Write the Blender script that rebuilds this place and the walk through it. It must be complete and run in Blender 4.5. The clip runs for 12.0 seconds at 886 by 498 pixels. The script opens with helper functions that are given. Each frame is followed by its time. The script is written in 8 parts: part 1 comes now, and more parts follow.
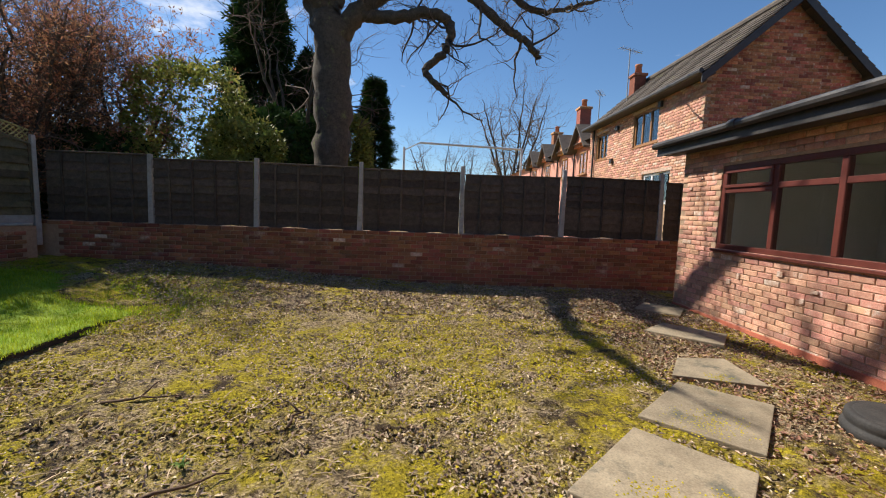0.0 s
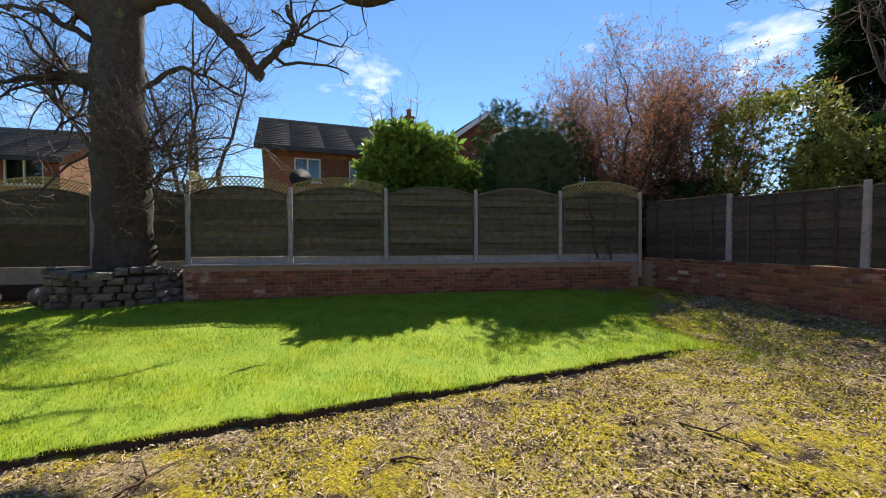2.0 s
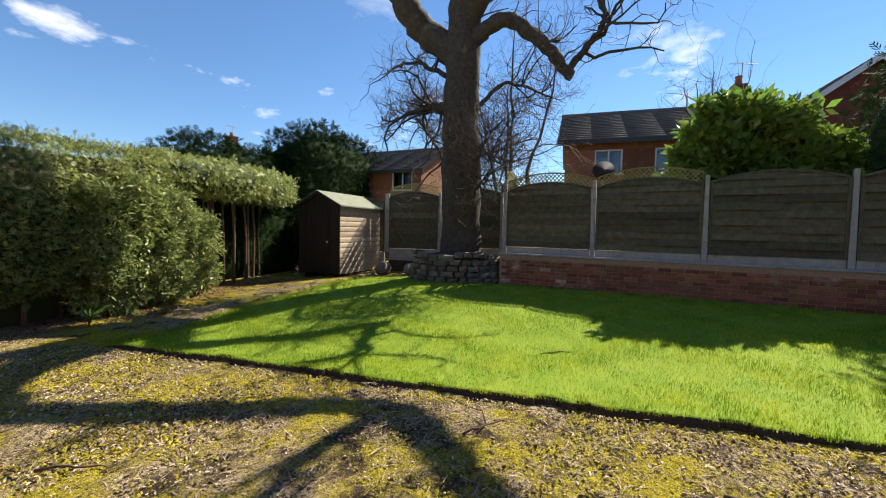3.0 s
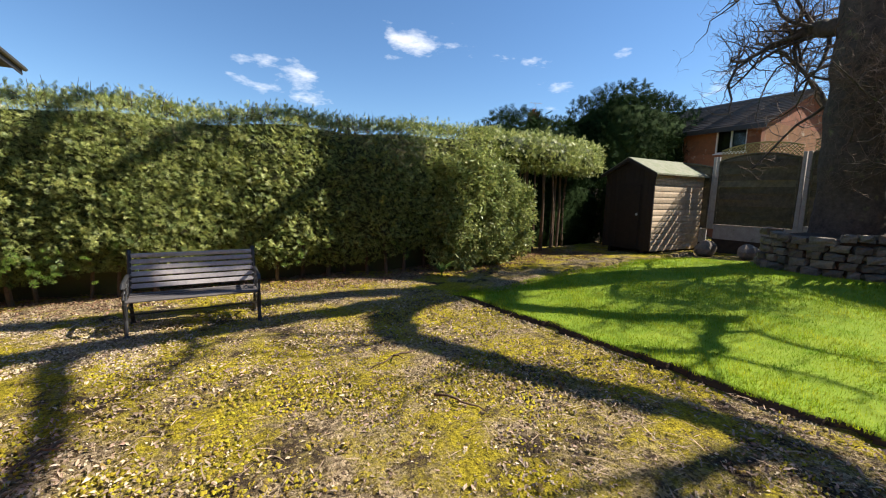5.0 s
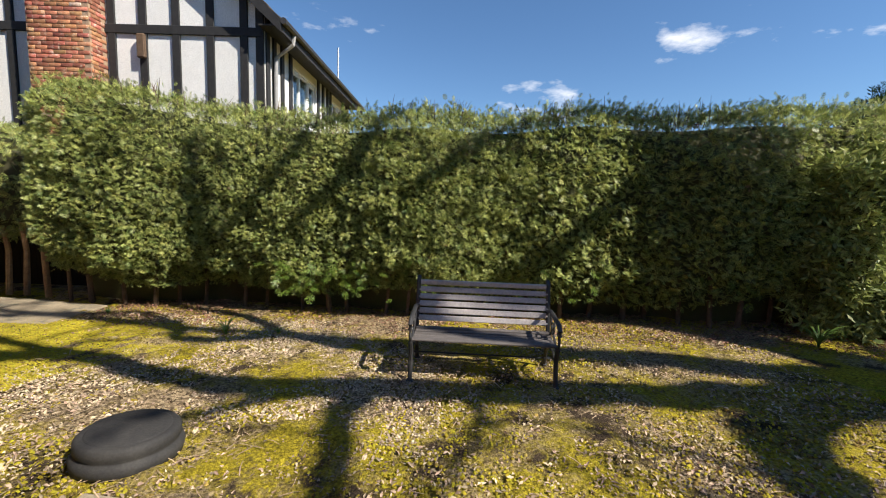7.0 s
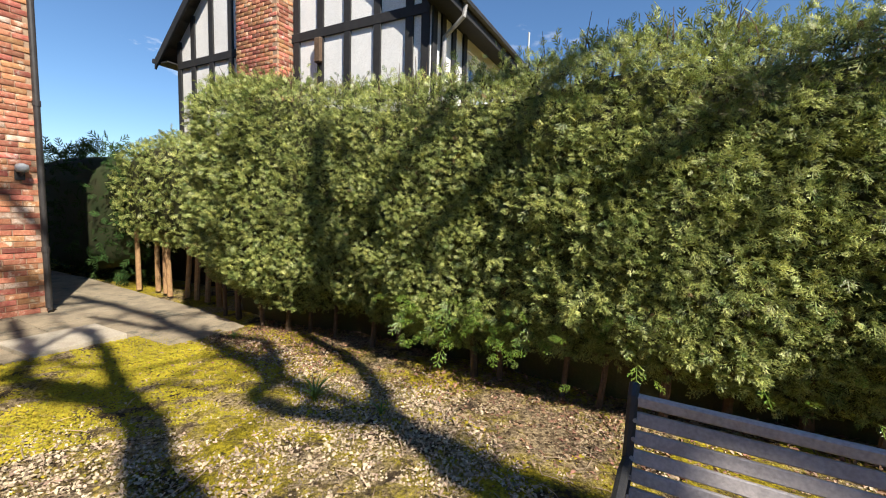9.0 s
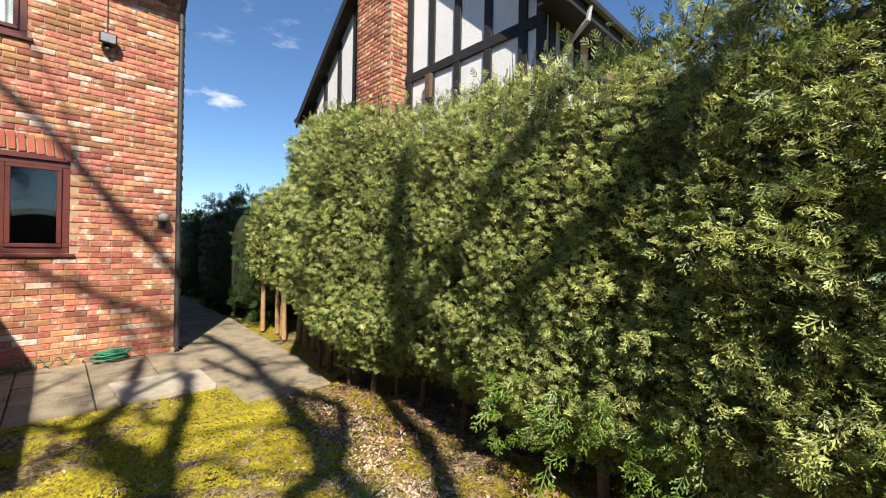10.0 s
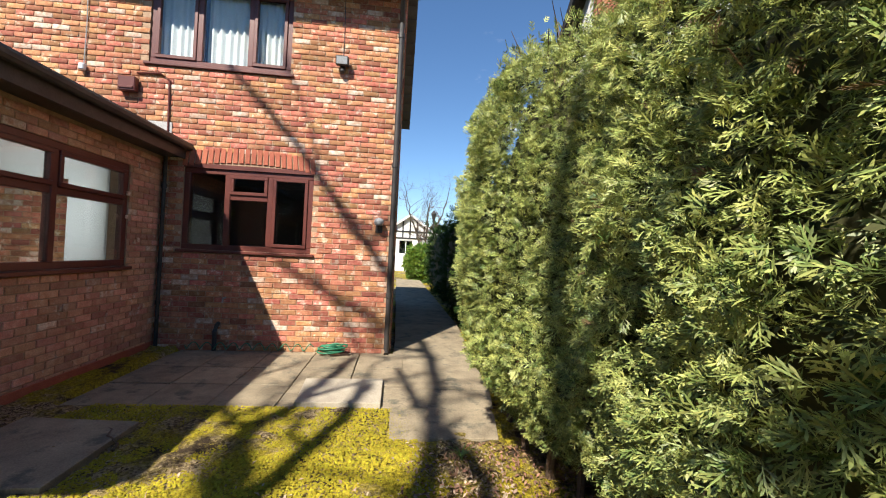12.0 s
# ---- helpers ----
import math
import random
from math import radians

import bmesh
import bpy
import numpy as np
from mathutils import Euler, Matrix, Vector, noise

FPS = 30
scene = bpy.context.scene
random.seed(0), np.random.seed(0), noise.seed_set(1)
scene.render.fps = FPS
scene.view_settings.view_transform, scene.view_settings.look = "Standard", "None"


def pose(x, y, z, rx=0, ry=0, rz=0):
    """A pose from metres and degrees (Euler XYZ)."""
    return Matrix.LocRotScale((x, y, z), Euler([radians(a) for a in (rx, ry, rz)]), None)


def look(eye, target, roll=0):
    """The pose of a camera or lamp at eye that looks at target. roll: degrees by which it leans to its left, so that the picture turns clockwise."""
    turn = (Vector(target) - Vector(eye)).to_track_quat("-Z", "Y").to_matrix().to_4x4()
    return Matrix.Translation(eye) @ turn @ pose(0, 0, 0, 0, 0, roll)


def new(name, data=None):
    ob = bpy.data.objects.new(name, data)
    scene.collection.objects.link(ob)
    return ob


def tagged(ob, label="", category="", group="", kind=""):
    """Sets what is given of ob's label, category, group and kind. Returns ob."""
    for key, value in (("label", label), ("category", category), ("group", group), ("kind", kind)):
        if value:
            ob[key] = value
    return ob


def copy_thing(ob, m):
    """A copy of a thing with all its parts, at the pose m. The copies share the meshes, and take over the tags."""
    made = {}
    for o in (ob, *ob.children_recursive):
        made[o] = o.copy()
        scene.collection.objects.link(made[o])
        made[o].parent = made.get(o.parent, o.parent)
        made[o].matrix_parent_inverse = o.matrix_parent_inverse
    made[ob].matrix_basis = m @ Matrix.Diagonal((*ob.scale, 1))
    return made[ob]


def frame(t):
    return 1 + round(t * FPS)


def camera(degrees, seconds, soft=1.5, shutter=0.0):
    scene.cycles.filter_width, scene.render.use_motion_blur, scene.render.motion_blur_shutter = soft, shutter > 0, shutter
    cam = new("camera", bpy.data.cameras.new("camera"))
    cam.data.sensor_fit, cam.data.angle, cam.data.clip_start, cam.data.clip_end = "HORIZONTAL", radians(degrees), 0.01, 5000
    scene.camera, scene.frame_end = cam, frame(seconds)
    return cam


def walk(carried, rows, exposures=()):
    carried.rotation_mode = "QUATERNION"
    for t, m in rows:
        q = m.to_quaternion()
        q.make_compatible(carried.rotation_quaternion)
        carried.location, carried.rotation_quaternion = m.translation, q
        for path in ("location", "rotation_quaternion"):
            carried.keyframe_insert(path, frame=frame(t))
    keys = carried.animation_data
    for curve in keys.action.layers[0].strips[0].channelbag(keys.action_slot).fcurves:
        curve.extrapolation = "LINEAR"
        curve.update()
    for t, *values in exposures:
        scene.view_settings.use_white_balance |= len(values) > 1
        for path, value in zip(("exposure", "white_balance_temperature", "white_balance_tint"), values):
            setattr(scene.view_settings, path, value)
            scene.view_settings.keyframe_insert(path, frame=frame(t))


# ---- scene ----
cam = camera(95.0, 12.0, soft=1.1)
METRES, EYE, TILT, LEAN, TURN = 8.2, 1.5, 0.0, 0.0, -2.0
ROWS = [
    (0.0, 0.0, 0.0, 0.0, 0.2, -5.51, -2.04),
    (0.5, 0.008, 0.0225, -0.0028, 13.36, -4.89, -3.67),
    (1.0, 0.008, 0.0203, -0.0023, 29.36, -3.78, 0.07),
    (1.5, 0.0056, 0.0089, -0.0013, 47.69, -2.58, 1.0),
    (2.0, -0.0023, -0.0053, -0.0001, 70.65, -1.42, 0.16),
    (2.5, -0.0046, -0.02, 0.0001, 92.62, -1.56, -0.67),
    (3.0, -0.0009, -0.0311, 0.0005, 110.09, -2.72, -1.09),
    (3.5, 0.003, -0.0394, -0.0005, 123.29, -4.34, -1.12),
    (5.5, 0.0053, -0.164, -0.0073, 156.49, -7.57, -1.54),
    (6.0, 0.0129, -0.2157, -0.0057, 165.55, -7.11, -1.52),
    (6.5, 0.0229, -0.2662, -0.0063, 174.62, -6.57, -1.54),
    (7.0, 0.0336, -0.3302, -0.0052, 182.88, -6.28, -1.86),
    (9.0, 0.0718, -0.6049, -0.0111, 209.95, -5.38, -1.69),
    (9.5, 0.0873, -0.6718, -0.0081, 219.36, -2.29, -1.74),
    (10.0, 0.1198, -0.7267, -0.0099, 228.28, 0.05, -1.04),
    (10.5, 0.148, -0.7775, -0.0104, 236.89, 0.92, -1.12),
    (11.0, 0.1771, -0.825, -0.0119, 245.07, 1.07, -1.4),
    (11.5, 0.213, -0.8592, -0.0131, 254.65, 1.06, -2.06),
    (12.0, 0.2361, -0.8888, -0.015, 265.46, 0.71, -2.75),
]
walk(cam, [(t, pose(0, 0, EYE, TILT, LEAN, TURN) @ pose(METRES * x, METRES * y, METRES * z, 90 + pitch, roll, yaw)) for t, x, y, z, yaw, pitch, roll in ROWS],
     exposures=[(0.0, 0.66), (1.4, 1.08), (2.3, 1.02), (3.2, 1.0), (5.5, 0.93), (7.0, 0.80), (12.0, 0.97)])

# ---- daylight: a clear spring noon with small clouds ----
SUN_YAW, SUN_EL = 61.5, 44.5           # degrees to the left of +y, and above the horizon
SUN_DIR = Vector((-math.sin(radians(SUN_YAW)) * math.cos(radians(SUN_EL)), math.cos(radians(SUN_YAW)) * math.cos(radians(SUN_EL)), math.sin(radians(SUN_EL))))
sun_data = bpy.data.lights.new("sun", "SUN")
sun_data.energy, sun_data.angle, sun_data.color = 5.0, radians(0.53), (1.0, 0.93, 0.82)
sun = new("sun", sun_data)
sun.matrix_world = look((0, 0, 0), -SUN_DIR)

world = bpy.data.worlds.new("world")
scene.world = world
world.use_nodes = True


def build_sky():
    nt = world.node_tree
    nt.nodes.clear()
    N = nt.nodes.new
    out, bg, sky = N("ShaderNodeOutputWorld"), N("ShaderNodeBackground"), N("ShaderNodeTexSky")
    sky.sky_type, sky.sun_disc = "NISHITA", False
    sky.sun_elevation, sky.sun_rotation = radians(SUN_EL), radians(-SUN_YAW)
    sky.air_density, sky.dust_density, sky.ozone_density = 1.0, 0.0, 5.0
    co, sep = N("ShaderNodeTexCoord"), N("ShaderNodeSeparateXYZ")
    nt.links.new(co.outputs["Generated"], sep.inputs[0])
    mp = N("ShaderNodeMapping")
    mp.inputs["Scale"].default_value = (1.0, 1.0, 2.6)
    mp.inputs["Location"].default_value = (0.37, 0.2, 0.1)
    nt.links.new(co.outputs["Generated"], mp.inputs[0])
    ns = N("ShaderNodeTexNoise")
    ns.inputs["Scale"].default_value, ns.inputs["Detail"].default_value, ns.inputs["Roughness"].default_value = 4.2, 9.0, 0.58
    nt.links.new(mp.outputs[0], ns.inputs[0])
    ramp = N("ShaderNodeValToRGB")
    ramp.color_ramp.elements[0].position, ramp.color_ramp.elements[1].position = 0.615, 0.75
    nt.links.new(ns.outputs[0], ramp.inputs[0])
    band = N("ShaderNodeMapRange")
    band.inputs[1].default_value, band.inputs[2].default_value, band.inputs[3].default_value, band.inputs[4].default_value = 0.30, 0.52, 1.0, 0.0
    nt.links.new(sep.outputs[2], band.inputs[0])
    mul = N("ShaderNodeMath")
    mul.operation = "MULTIPLY"
    nt.links.new(ramp.outputs[0], mul.inputs[0])
    nt.links.new(band.outputs[0], mul.inputs[1])
    mix = N("ShaderNodeMix")
    mix.data_type = "RGBA"
    mix.inputs[7].default_value = (8.5, 8.5, 8.7, 1)
    nt.links.new(mul.outputs[0], mix.inputs[0])
    rich = N("ShaderNodeHueSaturation")
    rich.inputs["Saturation"].default_value, rich.inputs["Value"].default_value = 1.08, 0.95
    nt.links.new(sky.outputs[0], rich.inputs["Color"])
    nt.links.new(rich.outputs[0], mix.inputs[6])
    nt.links.new(mix.outputs[2], bg.inputs[0])
    bg.inputs[1].default_value = 0.088
    nt.links.new(bg.outputs[0], out.inputs[0])


build_sky()

# added fill lamps just inside the extension's two windows, to brighten its room
for place, size_x, size_y, watts in ((pose(4.50, 4.18, 1.68, 0, -90, 0), 1.0, 2.9, 0.5), (pose(6.0, -3.72, 1.66, 90, 0, 0), 1.9, 1.0, 16.0)):
    ld = bpy.data.lights.new("window_fill_lamp", "AREA")
    ld.shape, ld.size, ld.size_y, ld.energy, ld.color = "RECTANGLE", size_x, size_y, watts, (0.92, 0.96, 1.0)
    new("window_fill_lamp", ld).matrix_world = place


# ---- materials ----
def mat(name, col, col2=None, rough=0.8, scale=6.0, bump=0.2, bscale=60.0, metal=0.0, rnd=0.0, spec=0.3, trans=0.0, col3=None, scale3=1.2, amount3=0.5, hue=0.0):
    """Two-scale procedural surface: broad patches col to col2, fine grain, optional stains col3, and a shift of tone from piece to piece."""
    m = bpy.data.materials.new(name)
    m.use_nodes = True
    nt = m.node_tree
    nt.nodes.clear()
    N, L = nt.nodes.new, nt.links.new
    out, p = N("ShaderNodeOutputMaterial"), N("ShaderNodeBsdfPrincipled")
    p.inputs["Roughness"].default_value, p.inputs["Metallic"].default_value = rough, metal
    p.inputs["Specular IOR Level"].default_value = spec
    geo = N("ShaderNodeNewGeometry")
    n1 = N("ShaderNodeTexNoise")
    n1.inputs["Scale"].default_value, n1.inputs["Detail"].default_value, n1.inputs["Roughness"].default_value = scale, 6.0, 0.65
    L(geo.outputs["Position"], n1.inputs[0])
    r1 = N("ShaderNodeMapRange")
    r1.inputs[1].default_value, r1.inputs[2].default_value = 0.33, 0.67
    L(n1.outputs[0], r1.inputs[0])
    m1 = N("ShaderNodeMix")
    m1.data_type = "RGBA"
    c2 = col2 or tuple(c * 0.7 for c in col)
    m1.inputs[6].default_value, m1.inputs[7].default_value = (*col, 1), (*c2, 1)
    L(r1.outputs[0], m1.inputs[0])
    last = m1.outputs[2]
    if col3:
        n3 = N("ShaderNodeTexNoise")
        n3.inputs["Scale"].default_value, n3.inputs["Detail"].default_value = scale3, 8.0
        n3.inputs["Roughness"].default_value = 0.7
        L(geo.outputs["Position"], n3.inputs[0])
        r3 = N("ShaderNodeMapRange")
        r3.inputs[1].default_value, r3.inputs[2].default_value = 0.62 - 0.3 * amount3, 0.72 - 0.3 * amount3
        L(n3.outputs[0], r3.inputs[0])
        m3 = N("ShaderNodeMix")
        m3.data_type = "RGBA"
        m3.inputs[7].default_value = (*col3, 1)
        L(r3.outputs[0], m3.inputs[0])
        L(last, m3.inputs[6])
        last = m3.outputs[2]
    if rnd or hue:
        oi = N("ShaderNodeObjectInfo")
        ad = N("ShaderNodeMath")
        ad.operation = "ADD"
        L(oi.outputs["Random"], ad.inputs[0])
        L(geo.outputs["Random Per Island"], ad.inputs[1])
        fr = N("ShaderNodeMath")
        fr.operation = "FRACT"
        L(ad.outputs[0], fr.inputs[0])
        hs = N("ShaderNodeHueSaturation")
        v = N("ShaderNodeMapRange")
        v.inputs[3].default_value, v.inputs[4].default_value = 1 - rnd, 1 + rnd
        L(fr.outputs[0], v.inputs[0])
        L(v.outputs[0], hs.inputs["Value"])
        k = N("ShaderNodeMath")
        k.operation = "MULTIPLY"
        k.inputs[1].default_value = 7.31
        L(fr.outputs[0], k.inputs[0])
        f2 = N("ShaderNodeMath")
        f2.operation = "FRACT"
        L(k.outputs[0], f2.inputs[0])
        hr = N("ShaderNodeMapRange")
        hr.inputs[3].default_value, hr.inputs[4].default_value = 0.5 - hue, 0.5 + hue
        L(f2.outputs[0], hr.inputs[0])
        L(hr.outputs[0], hs.inputs["Hue"])
        L(last, hs.inputs["Color"])
        last = hs.outputs[0]
    n2 = N("ShaderNodeTexNoise")
    n2.inputs["Scale"].default_value, n2.inputs["Detail"].default_value = bscale, 4.0
    L(geo.outputs["Position"], n2.inputs[0])
    gr = N("ShaderNodeMapRange")
    gr.inputs[1].default_value, gr.inputs[2].default_value, gr.inputs[3].default_value, gr.inputs[4].default_value = 0.3, 0.7, 0.82, 1.18
    L(n2.outputs[0], gr.inputs[0])
    mg = N("ShaderNodeMix")
    mg.data_type, mg.blend_type = "RGBA", "MULTIPLY"
    mg.inputs[0].default_value = 1.0
    L(last, mg.inputs[6])
    L(gr.outputs[0], mg.inputs[7])
    L(mg.outputs[2], p.inputs["Base Color"])
    if bump:
        b = N("ShaderNodeBump")
        b.inputs["Strength"].default_value, b.inputs["Distance"].default_value = bump, 0.01
        L(n2.outputs[0], b.inputs["Height"])
        L(b.outputs[0], p.inputs["Normal"])
    if trans:
        tr = N("ShaderNodeBsdfTranslucent")
        L(mg.outputs[2], tr.inputs[0])
        ms = N("ShaderNodeMixShader")
        ms.inputs[0].default_value = trans
        L(p.outputs[0], ms.inputs[1])
        L(tr.outputs[0], ms.inputs[2])
        L(ms.outputs[0], out.inputs[0])
    else:
        L(p.outputs[0], out.inputs[0])
    return m


def glass_mat(name, tint):
    m = bpy.data.materials.new(name)
    m.use_nodes = True
    nt = m.node_tree
    nt.nodes.clear()
    N, L = nt.nodes.new, nt.links.new
    out, tr, gl, mx = N("ShaderNodeOutputMaterial"), N("ShaderNodeBsdfTransparent"), N("ShaderNodeBsdfGlossy"), N("ShaderNodeMixShader")
    tr.inputs[0].default_value = (*tint, 1)
    gl.inputs["Roughness"].default_value = 0.01
    lw, pw, fr = N("ShaderNodeLayerWeight"), N("ShaderNodeMath"), N("ShaderNodeMath")
    lw.inputs[0].default_value = 0.5
    pw.operation, fr.operation = "POWER", "MULTIPLY_ADD"
    pw.inputs[1].default_value = 3.5
    fr.inputs[1].default_value, fr.inputs[2].default_value = 0.8, 0.06
    L(lw.outputs["Facing"], pw.inputs[0])
    L(pw.outputs[0], fr.inputs[0])
    L(fr.outputs[0], mx.inputs[0])
    L(tr.outputs[0], mx.inputs[1])
    L(gl.outputs[0], mx.inputs[2])
    L(mx.outputs[0], out.inputs[0])
    return m


M_BRICK = mat("red_brick", (0.33, 0.105, 0.060), (0.46, 0.225, 0.125), rough=0.9, scale=16, bump=0.5, bscale=90, rnd=0.42, hue=0.022, col3=(0.58, 0.44, 0.33), scale3=9.0, amount3=0.24)
M_BRICK_PINK = mat("pink_brick", (0.46, 0.215, 0.145), (0.57, 0.34, 0.24), rough=0.9, scale=15, bump=0.5, bscale=90, rnd=0.28, hue=0.015, col3=(0.60, 0.52, 0.45), scale3=5.0, amount3=0.05)
M_BRICK_OLD = mat("old_wall_brick", (0.32, 0.12, 0.065), (0.22, 0.10, 0.06), rough=0.95, scale=5, bump=0.6, bscale=70, rnd=0.35, hue=0.02, col3=(0.42, 0.30, 0.22), scale3=3.0, amount3=0.15)
M_BRICK_WHITE = mat("lime_splashed_brick", (0.66, 0.56, 0.46), (0.42, 0.22, 0.14), rough=0.9, scale=17, rnd=0.2, bump=0.4, bscale=90)
M_BRICK_ARCH = mat("smooth_red_arch_brick", (0.36, 0.10, 0.065), (0.42, 0.14, 0.08), rough=0.85, scale=12, bump=0.3, bscale=90, rnd=0.15)
M_MORTAR = mat("mortar", (0.43, 0.30, 0.20), (0.32, 0.21, 0.14), rough=0.95, scale=20, bump=0.4, bscale=150)
M_POST = mat("weathered_concrete_post", (0.42, 0.40, 0.37), (0.31, 0.29, 0.27), rough=0.9, scale=7, bump=0.3, bscale=120, col3=(0.2, 0.21, 0.15), scale3=3, amount3=0.1)
M_SLAB = mat("paving_concrete", (0.34, 0.28, 0.19), (0.21, 0.17, 0.115), rough=0.9, scale=4, bump=0.35, bscale=80, col3=(0.13, 0.12, 0.09), scale3=3.4, amount3=0.26, rnd=0.12)
M_WANEY = mat("dark_weathered_lap_board", (0.105, 0.080, 0.060), (0.060, 0.047, 0.037), rough=0.9, scale=12, bump=0.5, bscale=60, rnd=0.3, hue=0.01)
M_GREENWOOD = mat("greenish_treated_board", (0.145, 0.125, 0.075), (0.075, 0.068, 0.040), rough=0.85, scale=9, bump=0.4, bscale=70, rnd=0.32, hue=0.015)
M_TRELLIS = mat("weathered_trellis_lath", (0.36, 0.32, 0.13), (0.24, 0.22, 0.09), rough=0.85, scale=14, bump=0.2, bscale=80, rnd=0.2)
# shed boards in two colours: pale for the sunny side, near-black for shade
M_SHED = mat("sunlit_shed_board", (0.60, 0.48, 0.34), (0.46, 0.34, 0.23), rough=0.85, scale=10, bump=0.3, bscale=80, rnd=0.14)
M_SHED_DARK = mat("shade_dark_board", (0.032, 0.021, 0.016), (0.022, 0.016, 0.013), rough=0.8, scale=10, bump=0.3, bscale=80, rnd=0.15)
M_SLAB_PALE = mat("pale_concrete_slab", (0.46, 0.41, 0.32), (0.36, 0.31, 0.24), rough=0.9, scale=5, bump=0.3, bscale=80)
M_FELT = mat("mossy_roof_felt", (0.20, 0.22, 0.13), (0.30, 0.29, 0.22), rough=0.95, scale=6, bump=0.6, bscale=120)
M_FRAME = mat("mahogany_brown_frame", (0.125, 0.033, 0.024), (0.095, 0.026, 0.020), rough=0.38, scale=14, bump=0.06, bscale=120, spec=0.5)
M_FRAME_OAK = mat("light_oak_frame", (0.33, 0.17, 0.07), (0.25, 0.12, 0.05), rough=0.5, scale=14, bump=0.1)
M_WHITEFRAME = mat("white_window_frame", (0.8, 0.8, 0.8), (0.74, 0.74, 0.74), rough=0.4, bump=0.03)
M_GLASS = glass_mat("window_glass", (0.86, 0.9, 0.9))
# unseen floor, given a pale colour to bounce light into the room
M_FLOOR = mat("pale_bounce_floor", (0.55, 0.45, 0.34), (0.48, 0.38, 0.28), rough=0.45, bump=0.05)
M_DARKROOM = mat("unlit_room_black", (0.05, 0.05, 0.055), (0.03, 0.03, 0.035), rough=0.9, bump=0.0)
M_PLASTER = mat("white_plaster", (0.80, 0.79, 0.76), (0.74, 0.73, 0.70), rough=0.9, scale=2, bump=0.1)
M_RENDER = mat("white_render", (0.80, 0.79, 0.77), (0.72, 0.71, 0.69), rough=0.9, scale=1.5, bump=0.25, bscale=60)
M_TIMBER = mat("black_painted_timber", (0.022, 0.022, 0.024), (0.034, 0.033, 0.033), rough=0.7, scale=10, bump=0.25, bscale=70)
M_CURTAIN = mat("white_net_curtain", (0.80, 0.81, 0.80), (0.68, 0.70, 0.70), rough=0.9, scale=9, bump=0.1)
M_FASCIA = mat("black_fascia", (0.028, 0.026, 0.026), (0.05, 0.045, 0.042), rough=0.5, scale=8, bump=0.1, spec=0.45)
M_TILE = mat("dark_roof_tile", (0.085, 0.070, 0.062), (0.13, 0.11, 0.095), rough=0.9, scale=3, bump=0.5, bscale=40, rnd=0.10, col3=(0.15, 0.15, 0.08), scale3=1.6, amount3=0.1)
M_TILE_GREY = mat("brown_grey_roof_tile", (0.19, 0.155, 0.13), (0.14, 0.115, 0.10), rough=0.9, scale=2, bump=0.4, bscale=40, rnd=0.05)
M_LEAD = mat("lead_flashing", (0.42, 0.41, 0.40), (0.32, 0.31, 0.3), rough=0.6, metal=0.3, bump=0.2)
M_BARK = mat("oak_bark", (0.105, 0.085, 0.066), (0.055, 0.045, 0.036), rough=0.95, scale=9, bump=1.0, bscale=26, col3=(0.15, 0.16, 0.07), scale3=2.5, amount3=0.12)
M_TWIG = mat("bare_twig", (0.16, 0.115, 0.085), (0.11, 0.08, 0.06), rough=0.9, scale=10, bump=0.1)
M_STEM_TAN = mat("tan_hedge_stem", (0.42, 0.26, 0.12), (0.28, 0.16, 0.08), rough=0.9, scale=14, bump=0.6, bscale=50)
M_STEM = mat("hedge_stem", (0.15, 0.095, 0.06), (0.09, 0.06, 0.04), rough=0.9, scale=14, bump=0.6, bscale=50)
M_HEDGE = mat("cypress_foliage", (0.085, 0.145, 0.034), (0.54, 0.56, 0.17), rough=0.45, scale=9.0, bump=0.0, rnd=0.45, hue=0.022, trans=0.3, spec=0.45)
M_BUSH = mat("grey_green_bush_leaf", (0.15, 0.20, 0.05), (0.46, 0.49, 0.17), rough=0.45, scale=7.0, bump=0.0, rnd=0.45, hue=0.02, trans=0.3, spec=0.4)
M_HEDGE_DEEP = mat("shade_dark_inner_foliage", (0.045, 0.065, 0.020), (0.07, 0.065, 0.03), rough=0.8, scale=3, bump=0.0, rnd=0.4, hue=0.03)
M_HEDGE_BROWN = mat("dead_cypress_sprig", (0.23, 0.145, 0.07), (0.16, 0.10, 0.05), rough=0.8, scale=4, bump=0.0, rnd=0.3)
M_YEW = mat("dark_conifer_foliage", (0.026, 0.055, 0.016), (0.045, 0.085, 0.022), rough=0.8, scale=1.6, bump=0.0, rnd=0.4, hue=0.02, trans=0.15, spec=0.08)
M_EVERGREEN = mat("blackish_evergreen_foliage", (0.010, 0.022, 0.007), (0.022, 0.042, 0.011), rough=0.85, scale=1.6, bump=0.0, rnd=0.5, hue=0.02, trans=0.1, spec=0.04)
M_LAUREL = mat("laurel_leaf", (0.13, 0.22, 0.030), (0.21, 0.30, 0.045), rough=0.4, scale=2, bump=0.0, rnd=0.35, hue=0.03, trans=0.4, spec=0.5)
M_SHRUB = mat("yellow_green_leaf", (0.16, 0.20, 0.04), (0.28, 0.27, 0.06), rough=0.5, scale=2, bump=0.0, rnd=0.4, hue=0.03, trans=0.4)
M_COPPER = mat("copper_bud", (0.36, 0.15, 0.085), (0.45, 0.24, 0.12), rough=0.7, scale=2, bump=0.0, rnd=0.35, hue=0.02, trans=0.35)
